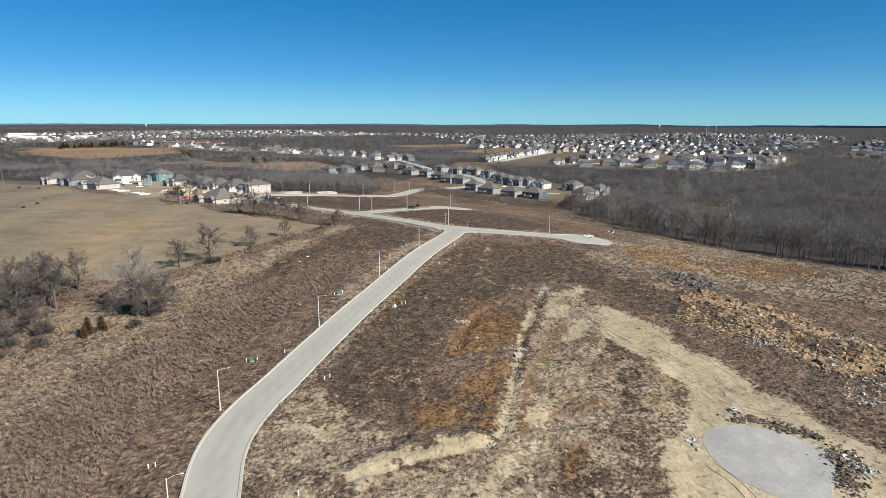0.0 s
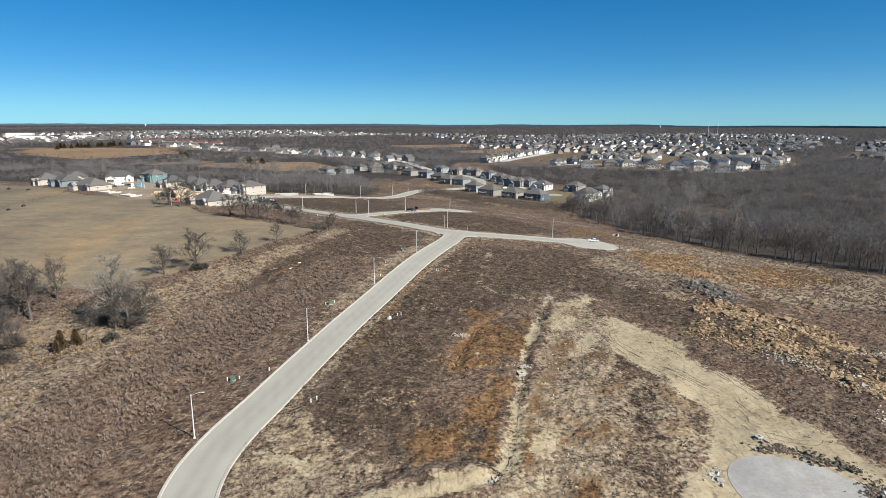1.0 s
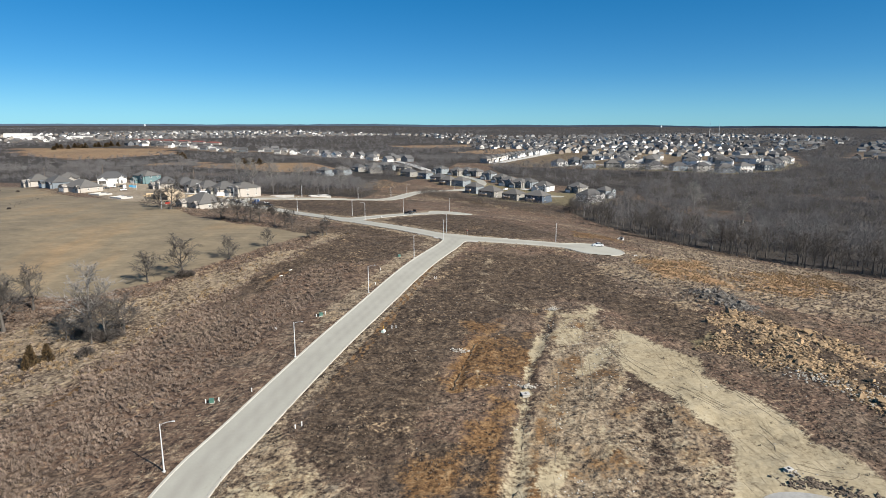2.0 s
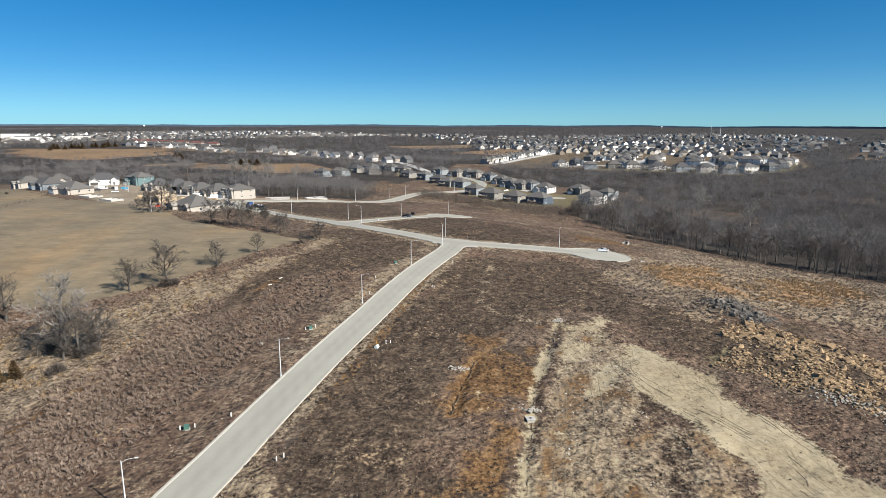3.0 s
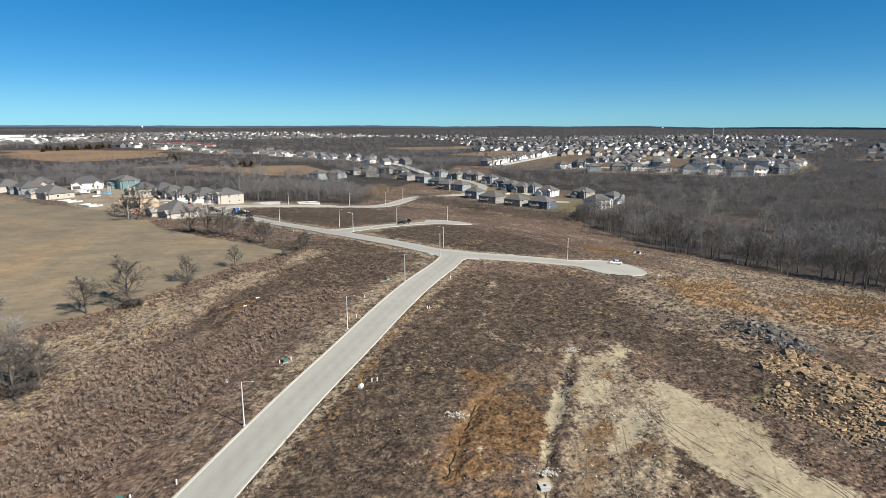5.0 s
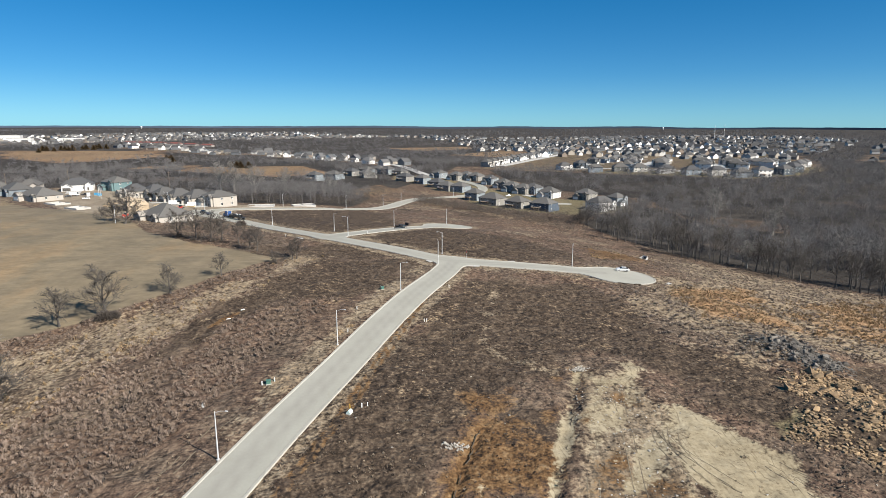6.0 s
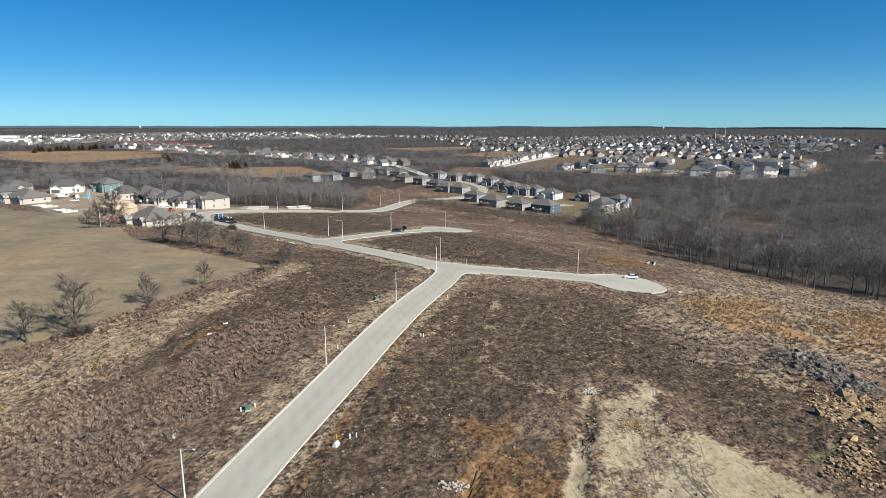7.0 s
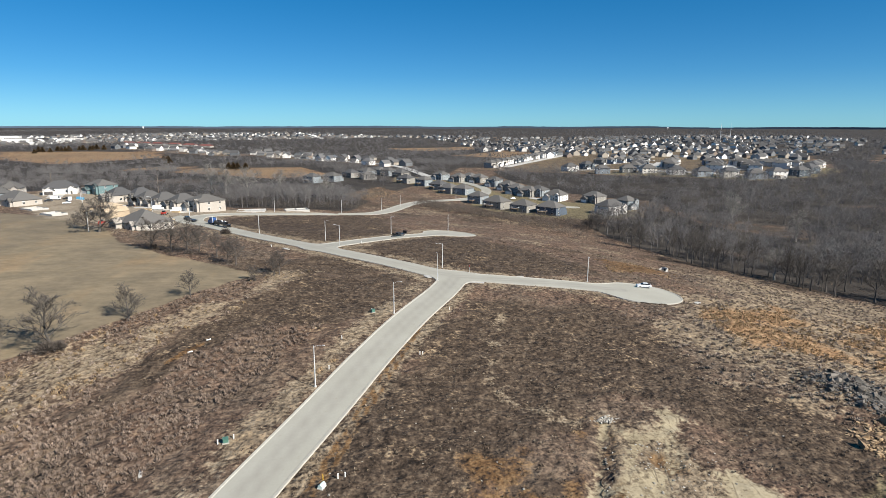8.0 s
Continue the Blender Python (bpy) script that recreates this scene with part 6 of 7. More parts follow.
def build_distant_houses():
    """Hundreds of small houses out to the horizon."""
    rng = np.random.default_rng(88)
    X, Y = [], []
    for poly, n in ((TOWNS[1], 110), (TOWNS[2], 70), (TOWNS[3], 150), (TOWNS[0], 90)):
        p = np.array(poly)
        while n > 0:
            x, y = rng.uniform(p[:, 0].min(), p[:, 0].max()), rng.uniform(p[:, 1].min(), p[:, 1].max())
            if inside(np.array([x]), np.array([y]), poly)[0] < -5 and not (poly is TOWNS[0] and y < 1170):
                X.append(x)
                Y.append(y)
                n -= 1
    for _ in range(26000):
        r, a = 1250 + 2000 * rng.uniform(0, 1) ** 1.1, rng.uniform(-0.72, 0.72)
        x, y = r * math.sin(a), r * math.cos(a)
        street = float(suburb(x, y))
        if street > -0.1 + 0.9 * max(0, (r - 2400) / 800) and abs(math.sin((x * 0.4 + y * 0.9) / 21)) < 0.4:
            X.append(x)
            Y.append(y)
        if len(X) > 2700:
            break
    x, y = np.array(X), np.array(Y)
    ok = mask_of(x, y, FAR_FIELDS, 12) < 0.3
    x, y = x[ok], y[ok]
    # no two houses closer than a plot's width
    cells, keep = {}, []
    for i in range(len(x)):
        c = (int(x[i] // 15), int(y[i] // 15))
        if any((x[j] - x[i]) ** 2 + (y[j] - y[i]) ** 2 < 290 for a in (-2, -1, 0, 1, 2) for b in (-2, -1, 0, 1, 2) for j in cells.get((c[0] + a, c[1] + b), ())):
            continue
        cells.setdefault(c, []).append(i)
        keep.append(i)
    x, y = x[keep], y[keep]
    eave, ridge = 5.0, 9.4
    wallv = np.array([(a, b, c) for c in (-2, eave) for a, b in ((-7, -6), (7, -6), (7, 6), (-7, 6))], float)
    wallf = np.array([(0, 1, 5), (0, 5, 4), (1, 2, 6), (1, 6, 5), (2, 3, 7), (2, 7, 6), (3, 0, 4), (3, 4, 7)])
    gablev = np.concatenate([wallv, [(-7, 0, ridge - 0.3), (7, 0, ridge - 0.3)]])
    gablef = np.concatenate([wallf, [(4, 8, 7), (5, 6, 9)]])
    eaves = [(-7.6, -6.6, eave - 0.3), (7.6, -6.6, eave - 0.3), (7.6, 6.6, eave - 0.3), (-7.6, 6.6, eave - 0.3)]
    hipv = np.array(eaves + [(-3.5, 0, ridge), (3.5, 0, ridge)], float)
    topv = np.array(eaves + [(-7.6, 0, ridge), (7.6, 0, ridge)], float)
    hipf = np.array([(0, 1, 5), (0, 5, 4), (1, 2, 5), (2, 3, 4), (2, 4, 5), (3, 0, 4)])
    topf = np.array([(0, 1, 5), (0, 5, 4), (2, 3, 4), (2, 4, 5)])
    z, s = Zs(x, y), rng.uniform(0.7, 1.15, len(x))
    turn = 0.9 + 0.8 * np.sin(x / 240) * np.sin(y / 310) + (rng.uniform(0, 1, len(x)) < 0.6) * np.pi / 2 + rng.normal(0, 0.06, len(x))
    st = rng.bit_generator.state
    v, f = scattered([(wallv, wallf), (gablev, gablef), (gablev, gablef)], x, y, z, s, rng, turn)
    stuff("distant_houses", v, f, DISTANT_WALL, "hundreds of small distant houses in pale and grey paint", "houses")
    rng.bit_generator.state = st
    v, f = scattered([(hipv, hipf), (topv, topf), (topv, topf)], x, y, z, s, rng, turn)
    stuff("distant_house_roofs", v, f, DISTANT_ROOF, "grey roofs of the distant houses", "roofs")
    for k, (bx, by, w, d, h) in enumerate([(-1218, 1815, 62, 30, 11), (-1120, 1905, 60, 25, 10), (-1330, 1925, 70, 30, 14)]):
        top = thing("warehouse", "long white commercial building with a flat roof", "building", pose(bx, by, Z(bx, by), 0, 0, 20))
        part("wall", Geo().box(-w / 2, -d / 2, -3, w / 2, d / 2, h), WHITE_WALL, top)
        part("roof", Geo().box(-w / 2 - 0.4, -d / 2 - 0.4, h, w / 2 + 0.4, d / 2 + 0.4, h + 0.8), SHINGLE, top)


build_distant_houses()


def build_red_rows():
    """Long low buildings with red roofs on the far slope."""
    red = varied("red_roofing", (0.14, 0.050, 0.042), (0.21, 0.078, 0.062), 0.4)
    for k in range(6):
        x, y = -770 + 42 * k, 1560 - 12 * k
        top = thing("row_building", "long low building with a brick-red roof", "building", pose(x, y, Z(x, y), 0, 0, -14), group="red-roofed buildings")
        part("wall", Geo().box(-17, -6, -3, 17, 6, 3.5), CREAM_WALL, top)
        part("roof", hip_roof(-17, -6, 17, 6, 3.5, 3.2), red, top)


build_red_rows()


def build_far_ridge():
    """The last line of land behind everything, its blue-grey haze painted into the colour."""
    # blue base colour stands in for the haze of distance
    haze = varied("painted_haze", (0.045, 0.068, 0.105), (0.062, 0.090, 0.134), 0.004, rough=1.0)
    a = np.linspace(-0.85, 0.85, 320)
    n = len(a)
    f = [(k * n + i, k * n + i + 1, (k + 1) * n + i + 1, (k + 1) * n + i) for k in range(2) for i in range(n - 1)]
    r, lift, roll = 4750.0, 13.0, 9.0
    x, y = r * np.sin(a), r * np.cos(a)
    base = height(x, y)
    crest = base + lift + roll * fbm(x, y, 420, 3.0) + 4 * fbm(x, y, 45, 5.0)
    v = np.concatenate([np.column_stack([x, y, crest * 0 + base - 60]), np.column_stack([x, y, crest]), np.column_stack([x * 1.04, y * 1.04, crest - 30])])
    tagged(new("backdrop", mesh_of("backdrop", v, f, haze)), "low line of horizon land with blue haze painted into its colour", "horizon", kind="structure")


build_far_ridge()

# ---------------------------------------------------------------- street furniture, vehicles, small things
GREEN_BOX = varied("green_enamel", (0.05, 0.13, 0.10), (0.09, 0.19, 0.15), 3.0, rough=0.5)
MINT_BOX = varied("mint_enamel", (0.50, 0.62, 0.57), (0.62, 0.74, 0.69), 3.0, rough=0.5)
WHITE_PLASTIC = varied("white_plastic", (0.72, 0.72, 0.70), (0.82, 0.82, 0.80), 3.0, rough=0.5)
YELLOW = varied("yellow_plastic", (0.75, 0.45, 0.03), (0.85, 0.55, 0.06), 3.0, rough=0.5)
RED = varied("red_paint", (0.34, 0.028, 0.018), (0.46, 0.045, 0.028), 2.0, rough=0.4)
BLACK_PAINT = varied("black_paint", (0.012, 0.012, 0.014), (0.03, 0.03, 0.032), 2.0, rough=0.35)
BLUE_PAINT = varied("blue_paint", (0.03, 0.07, 0.20), (0.05, 0.11, 0.28), 2.0, rough=0.25)
SILVER_PAINT = varied("silver_paint", (0.66, 0.67, 0.68), (0.74, 0.75, 0.76), 2.0, rough=0.3, metal=0.1)
WHITE_PAINT = varied("white_paint", (0.74, 0.74, 0.73), (0.82, 0.82, 0.81), 2.0, rough=0.3)
CYAN = varied("blue_sheeting", (0.04, 0.20, 0.36), (0.07, 0.28, 0.46), 2.0, rough=0.5)
RUBBER = varied("tyre_rubber", (0.012, 0.012, 0.012), (0.03, 0.03, 0.03), 4.0, rough=0.9)
TIMBER = varied("weathered_pole", (0.13, 0.10, 0.075), (0.21, 0.17, 0.13), 2.0)
LUMBER = varied("sawn_lumber", (0.50, 0.37, 0.22), (0.66, 0.52, 0.34), 3.0, island=0.2)


def street_lamp():
    top = thing("street_lamp", "tall galvanised street lamp with a single bracket arm", "street lamp", group="street lamps")
    part("footing", Geo().tube((0, 0, -0.4), (0, 0, 0.12), 0.3, 0.28, 12), CLEAN_CONCRETE, top)
    part("base_plate", Geo().box(-0.17, -0.17, 0.12, 0.17, 0.17, 0.16), STEEL, top)
    part("pole", Geo().tube((0, 0, 0.14), (0, 0, 8.3), 0.13, 0.075, 12), STEEL, top)
    arm = Geo()
    pts = [(0, 0, 8.0), (0.5, 0, 8.3), (1.1, 0, 8.5), (1.9, 0, 8.58)]
    for a, b in zip(pts, pts[1:]):
        arm.tube(a, b, 0.035, 0.03, 8)
    part("arm", arm, STEEL, top)
    head = part("luminaire", Geo().slab([(1.8, -0.06), (1.95, -0.12), (2.25, -0.11), (2.35, 0), (2.25, 0.11), (1.95, 0.12), (1.8, 0.06)], 8.53, 8.63), STEEL, top)
    part("lens", Geo().box(1.98, -0.08, 8.50, 2.22, 0.08, 8.53), LENS, head)
    return top


def place_lamps():
    lamp = street_lamp()
    spots = [(-43.8, 108.9, 10), (-33.2, 152.0, -12), (-21.9, 196.3, -14), (-10.4, 237.8, -14), (-38.6, 75.3, 20), (0.3, 270.5, 100), (1.6, 287.0, 200), (48.9, 278.6, -95), (-81.0, 353.0, -45), (-48.2, 337.5, -40), (-39.3, 321.5, 190), (-23.2, 366.0, -50), (3.4, 394.0, -90),
             (-99.2, 440.8, -60), (-62.1, 455.6, -60), (-41.5, 490.0, -10), (-31.5, 528.0, 0), (10, 612, -60), (-222, 456, 180), (-229, 466, 0), (-199, 443, 200), (-162, 421, 220), (-133, 402, 200), (-151, 342, 0)]
    for k, (x, y, rz) in enumerate(spots):
        m = pose(x, y, Z(x, y), 0, 0, rz)
        ob = lamp if k == 0 else copy_thing(lamp, m)
        ob.matrix_basis = m


place_lamps()


def pedestal(kind):
    if kind == "box":
        top = thing("transformer_box", "green pad-mounted transformer box on a concrete pad", "utility box")
        part("pad", Geo().box(-0.75, -0.7, -0.3, 0.75, 0.7, 0.08), KERB, top)
        part("cabinet", Geo().box(-0.6, -0.55, 0.1, 0.6, 0.55, 0.85), GREEN_BOX, top, bevel=0.04)
        part("lid", Geo().box(-0.64, -0.62, 0.85, 0.64, 0.5, 1.0), GREEN_BOX, top)
    elif kind == "mint":
        top = thing("utility_vault", "pale mint fibreglass utility cover lying in brown grass", "utility box")
        n, g = 10, Geo()
        ring = [(0.55 * math.cos(math.pi * i / n), 0.1 + 0.75 * math.sin(math.pi * i / n)) for i in range(n + 1)]
        p = [(x, -0.75, z) for x, z in ring] + [(x, 0.75, z) for x, z in ring]
        g.add(p, [(i, i + 1, n + 2 + i, n + 1 + i) for i in range(n)] + [tuple(range(n, -1, -1)), tuple(range(n + 1, 2 * n + 2)), (0, n + 1, 2 * n + 1, n)])
        part("cover", g, MINT_BOX, top)
        part("base", Geo().box(-0.65, -0.85, -0.25, 0.65, 0.85, 0.1), CLEAN_CONCRETE, top)
    elif kind == "yellow":
        top = thing("gas_marker", "short yellow plastic marker post", "marker post")
        part("post", Geo().box(-0.06, -0.06, -0.3, 0.06, 0.06, 1.2), YELLOW, top)
    else:
        top = thing("utility_pedestal", "short white plastic utility pedestal in the verge", "utility post", group="utility pedestals")
        part("post", Geo().box(-0.11, -0.11, -0.3, 0.11, 0.11, 0.85), WHITE_PLASTIC, top)
        part("cap", Geo().box(-0.14, -0.14, 0.85, 0.14, 0.14, 1.0), WHITE_PLASTIC, top, bevel=0.03)
    return top


def place_utilities():
    spots = {"box": [(-32.4, 177.3, 20), (-15.9, 238.1, 30), (-45.0, 132.2, 15)],
             "mint": [(-14.4, 165.8, -20)],
             "yellow": [(-14.6, 167.6, 0)],
             "post": [(-31.4, 178.2, 0), (-33.6, 177.0, 0), (-43.9, 133.1, 0), (-46.1, 132.0, 0), (-12.4, 167.6, 0), (-11.4, 168.0, 0), (-25.9, 121.8, 0), (-24.9, 122.6, 0), (-20.7, 219.1, 0), (-2.5, 212.6, 0), (-1.9, 212.9, 0), (-48.9, 90.1, 0), (-47.9, 90.5, 0), (-38.1, 135.6, 0), (-16.3, 239, 0), (-64.7, 315.5, 0), (-32.2, 332, 0), (-20.7, 203.8, 0), (-22.5, 83.5, 0), (4, 243, 0)]}
    for kind, places in spots.items():
        src = pedestal(kind)
        for k, (x, y, rz) in enumerate(places):
            m = pose(x, y, Z(x, y) + 0.02, 0, 0, rz) @ Matrix.Diagonal((0.72, 0.72, 0.8, 1))
            (src if k == 0 else copy_thing(src, m)).matrix_basis = m


place_utilities()


def wheel(parent, x, y, r, w):
    tyre = Geo().tube((x, y - w / 2, r), (x, y + w / 2, r), r, r, 16)
    t = part("tyre", tyre, RUBBER, parent)
    part("rim", Geo().tube((x, y - w / 2 - 0.01, r), (x, y + w / 2 + 0.01, r), r * 0.55, r * 0.55, 12), STEEL, t)


def car(label, paint):
    top = thing("car", label, "car")
    side = [(-2.3, 0.35), (-2.35, 0.75), (-2.2, 0.98), (-1.5, 1.05), (-0.9, 1.12), (2.0, 1.08), (2.3, 0.85), (2.3, 0.4)]
    g = Geo()
    n = len(side)
    for s in (-0.88, 0.88):
        g.v += [(x, s, z) for x, z in side]
    g.f += [tuple(range(n)), tuple(range(2 * n - 1, n - 1, -1))] + [(i, n + i, n + (i + 1) % n, (i + 1) % n) for i in range(n)]
    part("body", g, paint, top, bevel=0.06)
    glass = [(-1.05, 1.08), (-0.35, 1.48), (1.1, 1.50), (1.95, 1.08)]
    g = Geo()
    g.v = [(x, s * (0.8 if z < 1.2 else 0.62), z) for s in (-1, 1) for x, z in glass]
    g.f = [(0, 1, 2, 3), (7, 6, 5, 4), (0, 4, 5, 1), (1, 5, 6, 2), (2, 6, 7, 3), (3, 7, 4, 0)]
    part("windows", g, GLASS, top)
    part("roof", Geo().box(-0.35, -0.63, 1.48, 1.1, 0.63, 1.54), paint, top)
    for x in (-1.45, 1.4):
        for y in (-0.8, 0.8):
            wheel(top, x, y, 0.33, 0.22)
    for y in (-0.6, 0.6):
        part("headlight", Geo().box(-2.36, y - 0.2, 0.7, -2.25, y + 0.2, 0.84), LENS, top)
        part("tail_light", Geo().box(2.22, y - 0.2, 0.8, 2.32, y + 0.2, 0.95), RED, top)
    return top


def van():
    top = thing("van", "white panel van parked on the building site", "van")
    part("body", Geo().box(-2.8, -1.0, 0.4, 2.0, 1.0, 2.5), WHITE_PAINT, top, bevel=0.12)
    part("cab", Geo().box(1.9, -0.98, 0.4, 3.0, 0.98, 1.35), WHITE_PAINT, top, bevel=0.1)
    g = Geo()
    g.v = [(1.95, -0.9, 1.35), (2.8, -0.9, 1.35), (2.05, -0.85, 2.2), (1.95, 0.9, 1.35), (2.8, 0.9, 1.35), (2.05, 0.85, 2.2)]
    g.f = [(0, 1, 2), (5, 4, 3), (1, 4, 5, 2), (0, 2, 5, 3), (0, 3, 4, 1)]
    part("windscreen", g, GLASS, top)
    for x in (-1.8, 2.1):
        for y in (-0.92, 0.92):
            wheel(top, x, y, 0.36, 0.24)
    return top


def lorry():
    top = thing("semi_truck", "dark blue semi truck with a long black equipment trailer", "truck")
    part("chassis", Geo().box(-2, -0.5, 0.7, 6.0, 0.5, 1.0), DARK_STEEL, top)
    part("hood", Geo().box(-2.6, -0.95, 0.8, -0.4, 0.95, 1.95), BLUE_PAINT, top, bevel=0.12)
    cab = part("cab", Geo().box(-0.5, -1.15, 0.8, 2.2, 1.15, 3.4), BLUE_PAINT, top, bevel=0.12)
    part("windscreen", Geo().box(-0.54, -0.95, 2.1, -0.48, 0.95, 2.9), GLASS, cab)
    for y in (-1.2, 1.2):
        part("exhaust_stack", Geo().tube((2.3, y * 0.85, 0.9), (2.3, y * 0.85, 3.9), 0.1, 0.1, 8), STEEL, top)
        part("mirror", Geo().box(-0.6, y - 0.12, 2.0, -0.5, y + 0.12, 2.7), DARK_STEEL, top)
    part("trailer_bed", Geo().box(3.2, -1.25, 1.2, 15.5, 1.25, 1.5), BLACK_PAINT, top)
    part("load_frame", Geo().box(4.0, -1.2, 1.5, 13, -0.9, 2.3).box(4.0, 0.9, 1.5, 13, 1.2, 2.3).box(4, -1.2, 2.3, 4.6, 1.2, 2.5).box(8, -1.2, 2.3, 8.6, 1.2, 2.5).box(12.4, -1.2, 2.3, 13, 1.2, 2.5), BLACK_PAINT, top)
    part("crane_arm", Geo().tube((5, 0, 2.5), (13.5, 0.3, 2.0), 0.25, 0.18, 8), DARK_STEEL, top)
    part("pale_load", Geo().tube((9.5, -0.4, 2.7), (10.8, -0.4, 2.7), 0.3, 0.3, 10).tube((11.2, 0.4, 2.6), (12.2, 0.4, 2.6), 0.25, 0.25, 10), WHITE_PLASTIC, top)
    for x in (-1.7, 2.9, 4.2, 12.4, 13.6, 14.8):
        for y in (-1.05, 1.05):
            wheel(top, x, y, 0.5, 0.4)
    return top


def flatbed():
    top = thing("flatbed_trailer", "dark tandem-axle flatbed trailer on the cul-de-sac street", "trailer")
    part("bed", Geo().box(-3.5, -1.2, 0.85, 3.5, 1.2, 1.05), BLACK_PAINT, top)
    part("ramp", Geo().box(3.4, -1.15, 0.9, 3.55, 1.15, 2.2), BLACK_PAINT, top)
    part("headboard", Geo().box(-3.5, -1.2, 1.05, -3.35, 1.2, 1.7), BLACK_PAINT, top)
    part("tongue", Geo().box(-5.2, -0.12, 0.7, -3.4, 0.12, 0.9).box(-5.3, -0.1, 0.0, -5.1, 0.1, 0.75), DARK_STEEL, top)
    part("load", Geo().box(-1.8, -0.7, 1.05, 0.2, 0.7, 1.9), DARK_STEEL, top, bevel=0.1)
    for x in (0.8, 1.8):
        for y in (-1.3, 1.3):
            wheel(top, x, y, 0.4, 0.25)
    return top


def place_vehicles():
    for ob, x, y, rz in ((car("silver sedan parked on the concrete cul-de-sac", SILVER_PAINT), 67.0, 277.5, -5), (lorry(), -111.5, 377.5, -41), (flatbed(), -18.6, 357.5, 50)):
        ob.matrix_basis = pose(x, y, Z(x, y) + 0.03, 0, 0, rz)
    t = thing("pickup_truck", "black pickup with a flat trailer on the road", "truck")
    part("body", Geo().box(-2.8, -0.95, 0.5, 2.6, 0.95, 1.1), BLACK_PAINT, t, bevel=0.08)
    part("cab", Geo().box(-1.5, -0.9, 1.05, 0.6, 0.9, 1.85), GLASS, t, bevel=0.15)
    part("trailer_bed", Geo().box(3.4, -1.1, 0.7, 9.5, 1.1, 0.9), BLACK_PAINT, t)
    for px in (-1.9, 1.7, 6.4, 7.4):
        for py in (-0.9, 0.9):
            wheel(t, px, py, 0.4, 0.26)
    t.matrix_basis = pose(-128.5, 389, Z(-128.5, 389) + 0.03, 0, 0, -43)
    v = van()
    for k, (x, y, rz) in enumerate(((-163, 430, 10), (-150, 424, 200), (-248, 470, 5), (-236, 466, 120))):
        m = pose(x, y, Z(x, y) + 0.03, 0, 0, rz)
        (v if k == 0 else copy_thing(v, m)).matrix_basis = m
    dark = car("dark car parked on the building site", BLACK_PAINT)
    for k, (x, y, rz) in enumerate(((-243, 474, 20), (-247, 462, 40), (-186, 444, 10))):
        m = pose(x, y, Z(x, y) + 0.03, 0, 0, rz)
        (dark if k == 0 else copy_thing(dark, m)).matrix_basis = m
    pale = car("white car parked in a driveway", WHITE_PAINT)
    for k, (x, y, rz) in enumerate(((-230, 453, 30), (60, 617, 20), (88, 590, -40), (70, 600, 20))):
        m = pose(x, y, Z(x, y) + 0.03, 0, 0, rz)
        (pale if k == 0 else copy_thing(pale, m)).matrix_basis = m


place_vehicles()


def skid_loader():
    top = thing("skid_loader", "small red construction machine on bare soil", "construction machine")
    part("body", Geo().box(-1.3, -0.8, 0.4, 1.2, 0.8, 1.3), RED, top, bevel=0.08)
    part("cab", Geo().box(-0.5, -0.6, 1.3, 0.7, 0.6, 2.2), GLASS, top, bevel=0.05)
    part("lift_arm", Geo().box(-1.2, -0.95, 1.3, 1.9, -0.8, 1.5).box(-1.2, 0.8, 1.3, 1.9, 0.95, 1.5), RED, top)
    part("bucket", Geo().box(1.7, -0.95, 0.1, 2.5, 0.95, 0.7), DARK_STEEL, top)
    for x in (-0.8, 0.8):
        for y in (-0.9, 0.9):
            wheel(top, x, y, 0.42, 0.3)
    return top


def foundation(w, d, h, label):
    top = thing("foundation", label, "foundation")
    t = 0.3
    for a in ((-w / 2, -d / 2, w / 2, -d / 2 + t), (-w / 2, d / 2 - t, w / 2, d / 2), (-w / 2, -d / 2 + t, -w / 2 + t, d / 2 - t), (w / 2 - t, -d / 2 + t, w / 2, d / 2 - t), (-0.15, -d / 2 + t, 0.15, d / 2 - t)):
        part("foundation_wall", Geo().box(a[0], a[1], -1.0, a[2], a[3], h), CLEAN_CONCRETE, top)
    part("slab", Geo().box(-w / 2 + t, -d / 2 + t, -0.8, w / 2 - t, d / 2 - t, 0.1), CLEAN_CONCRETE, top)
    return top


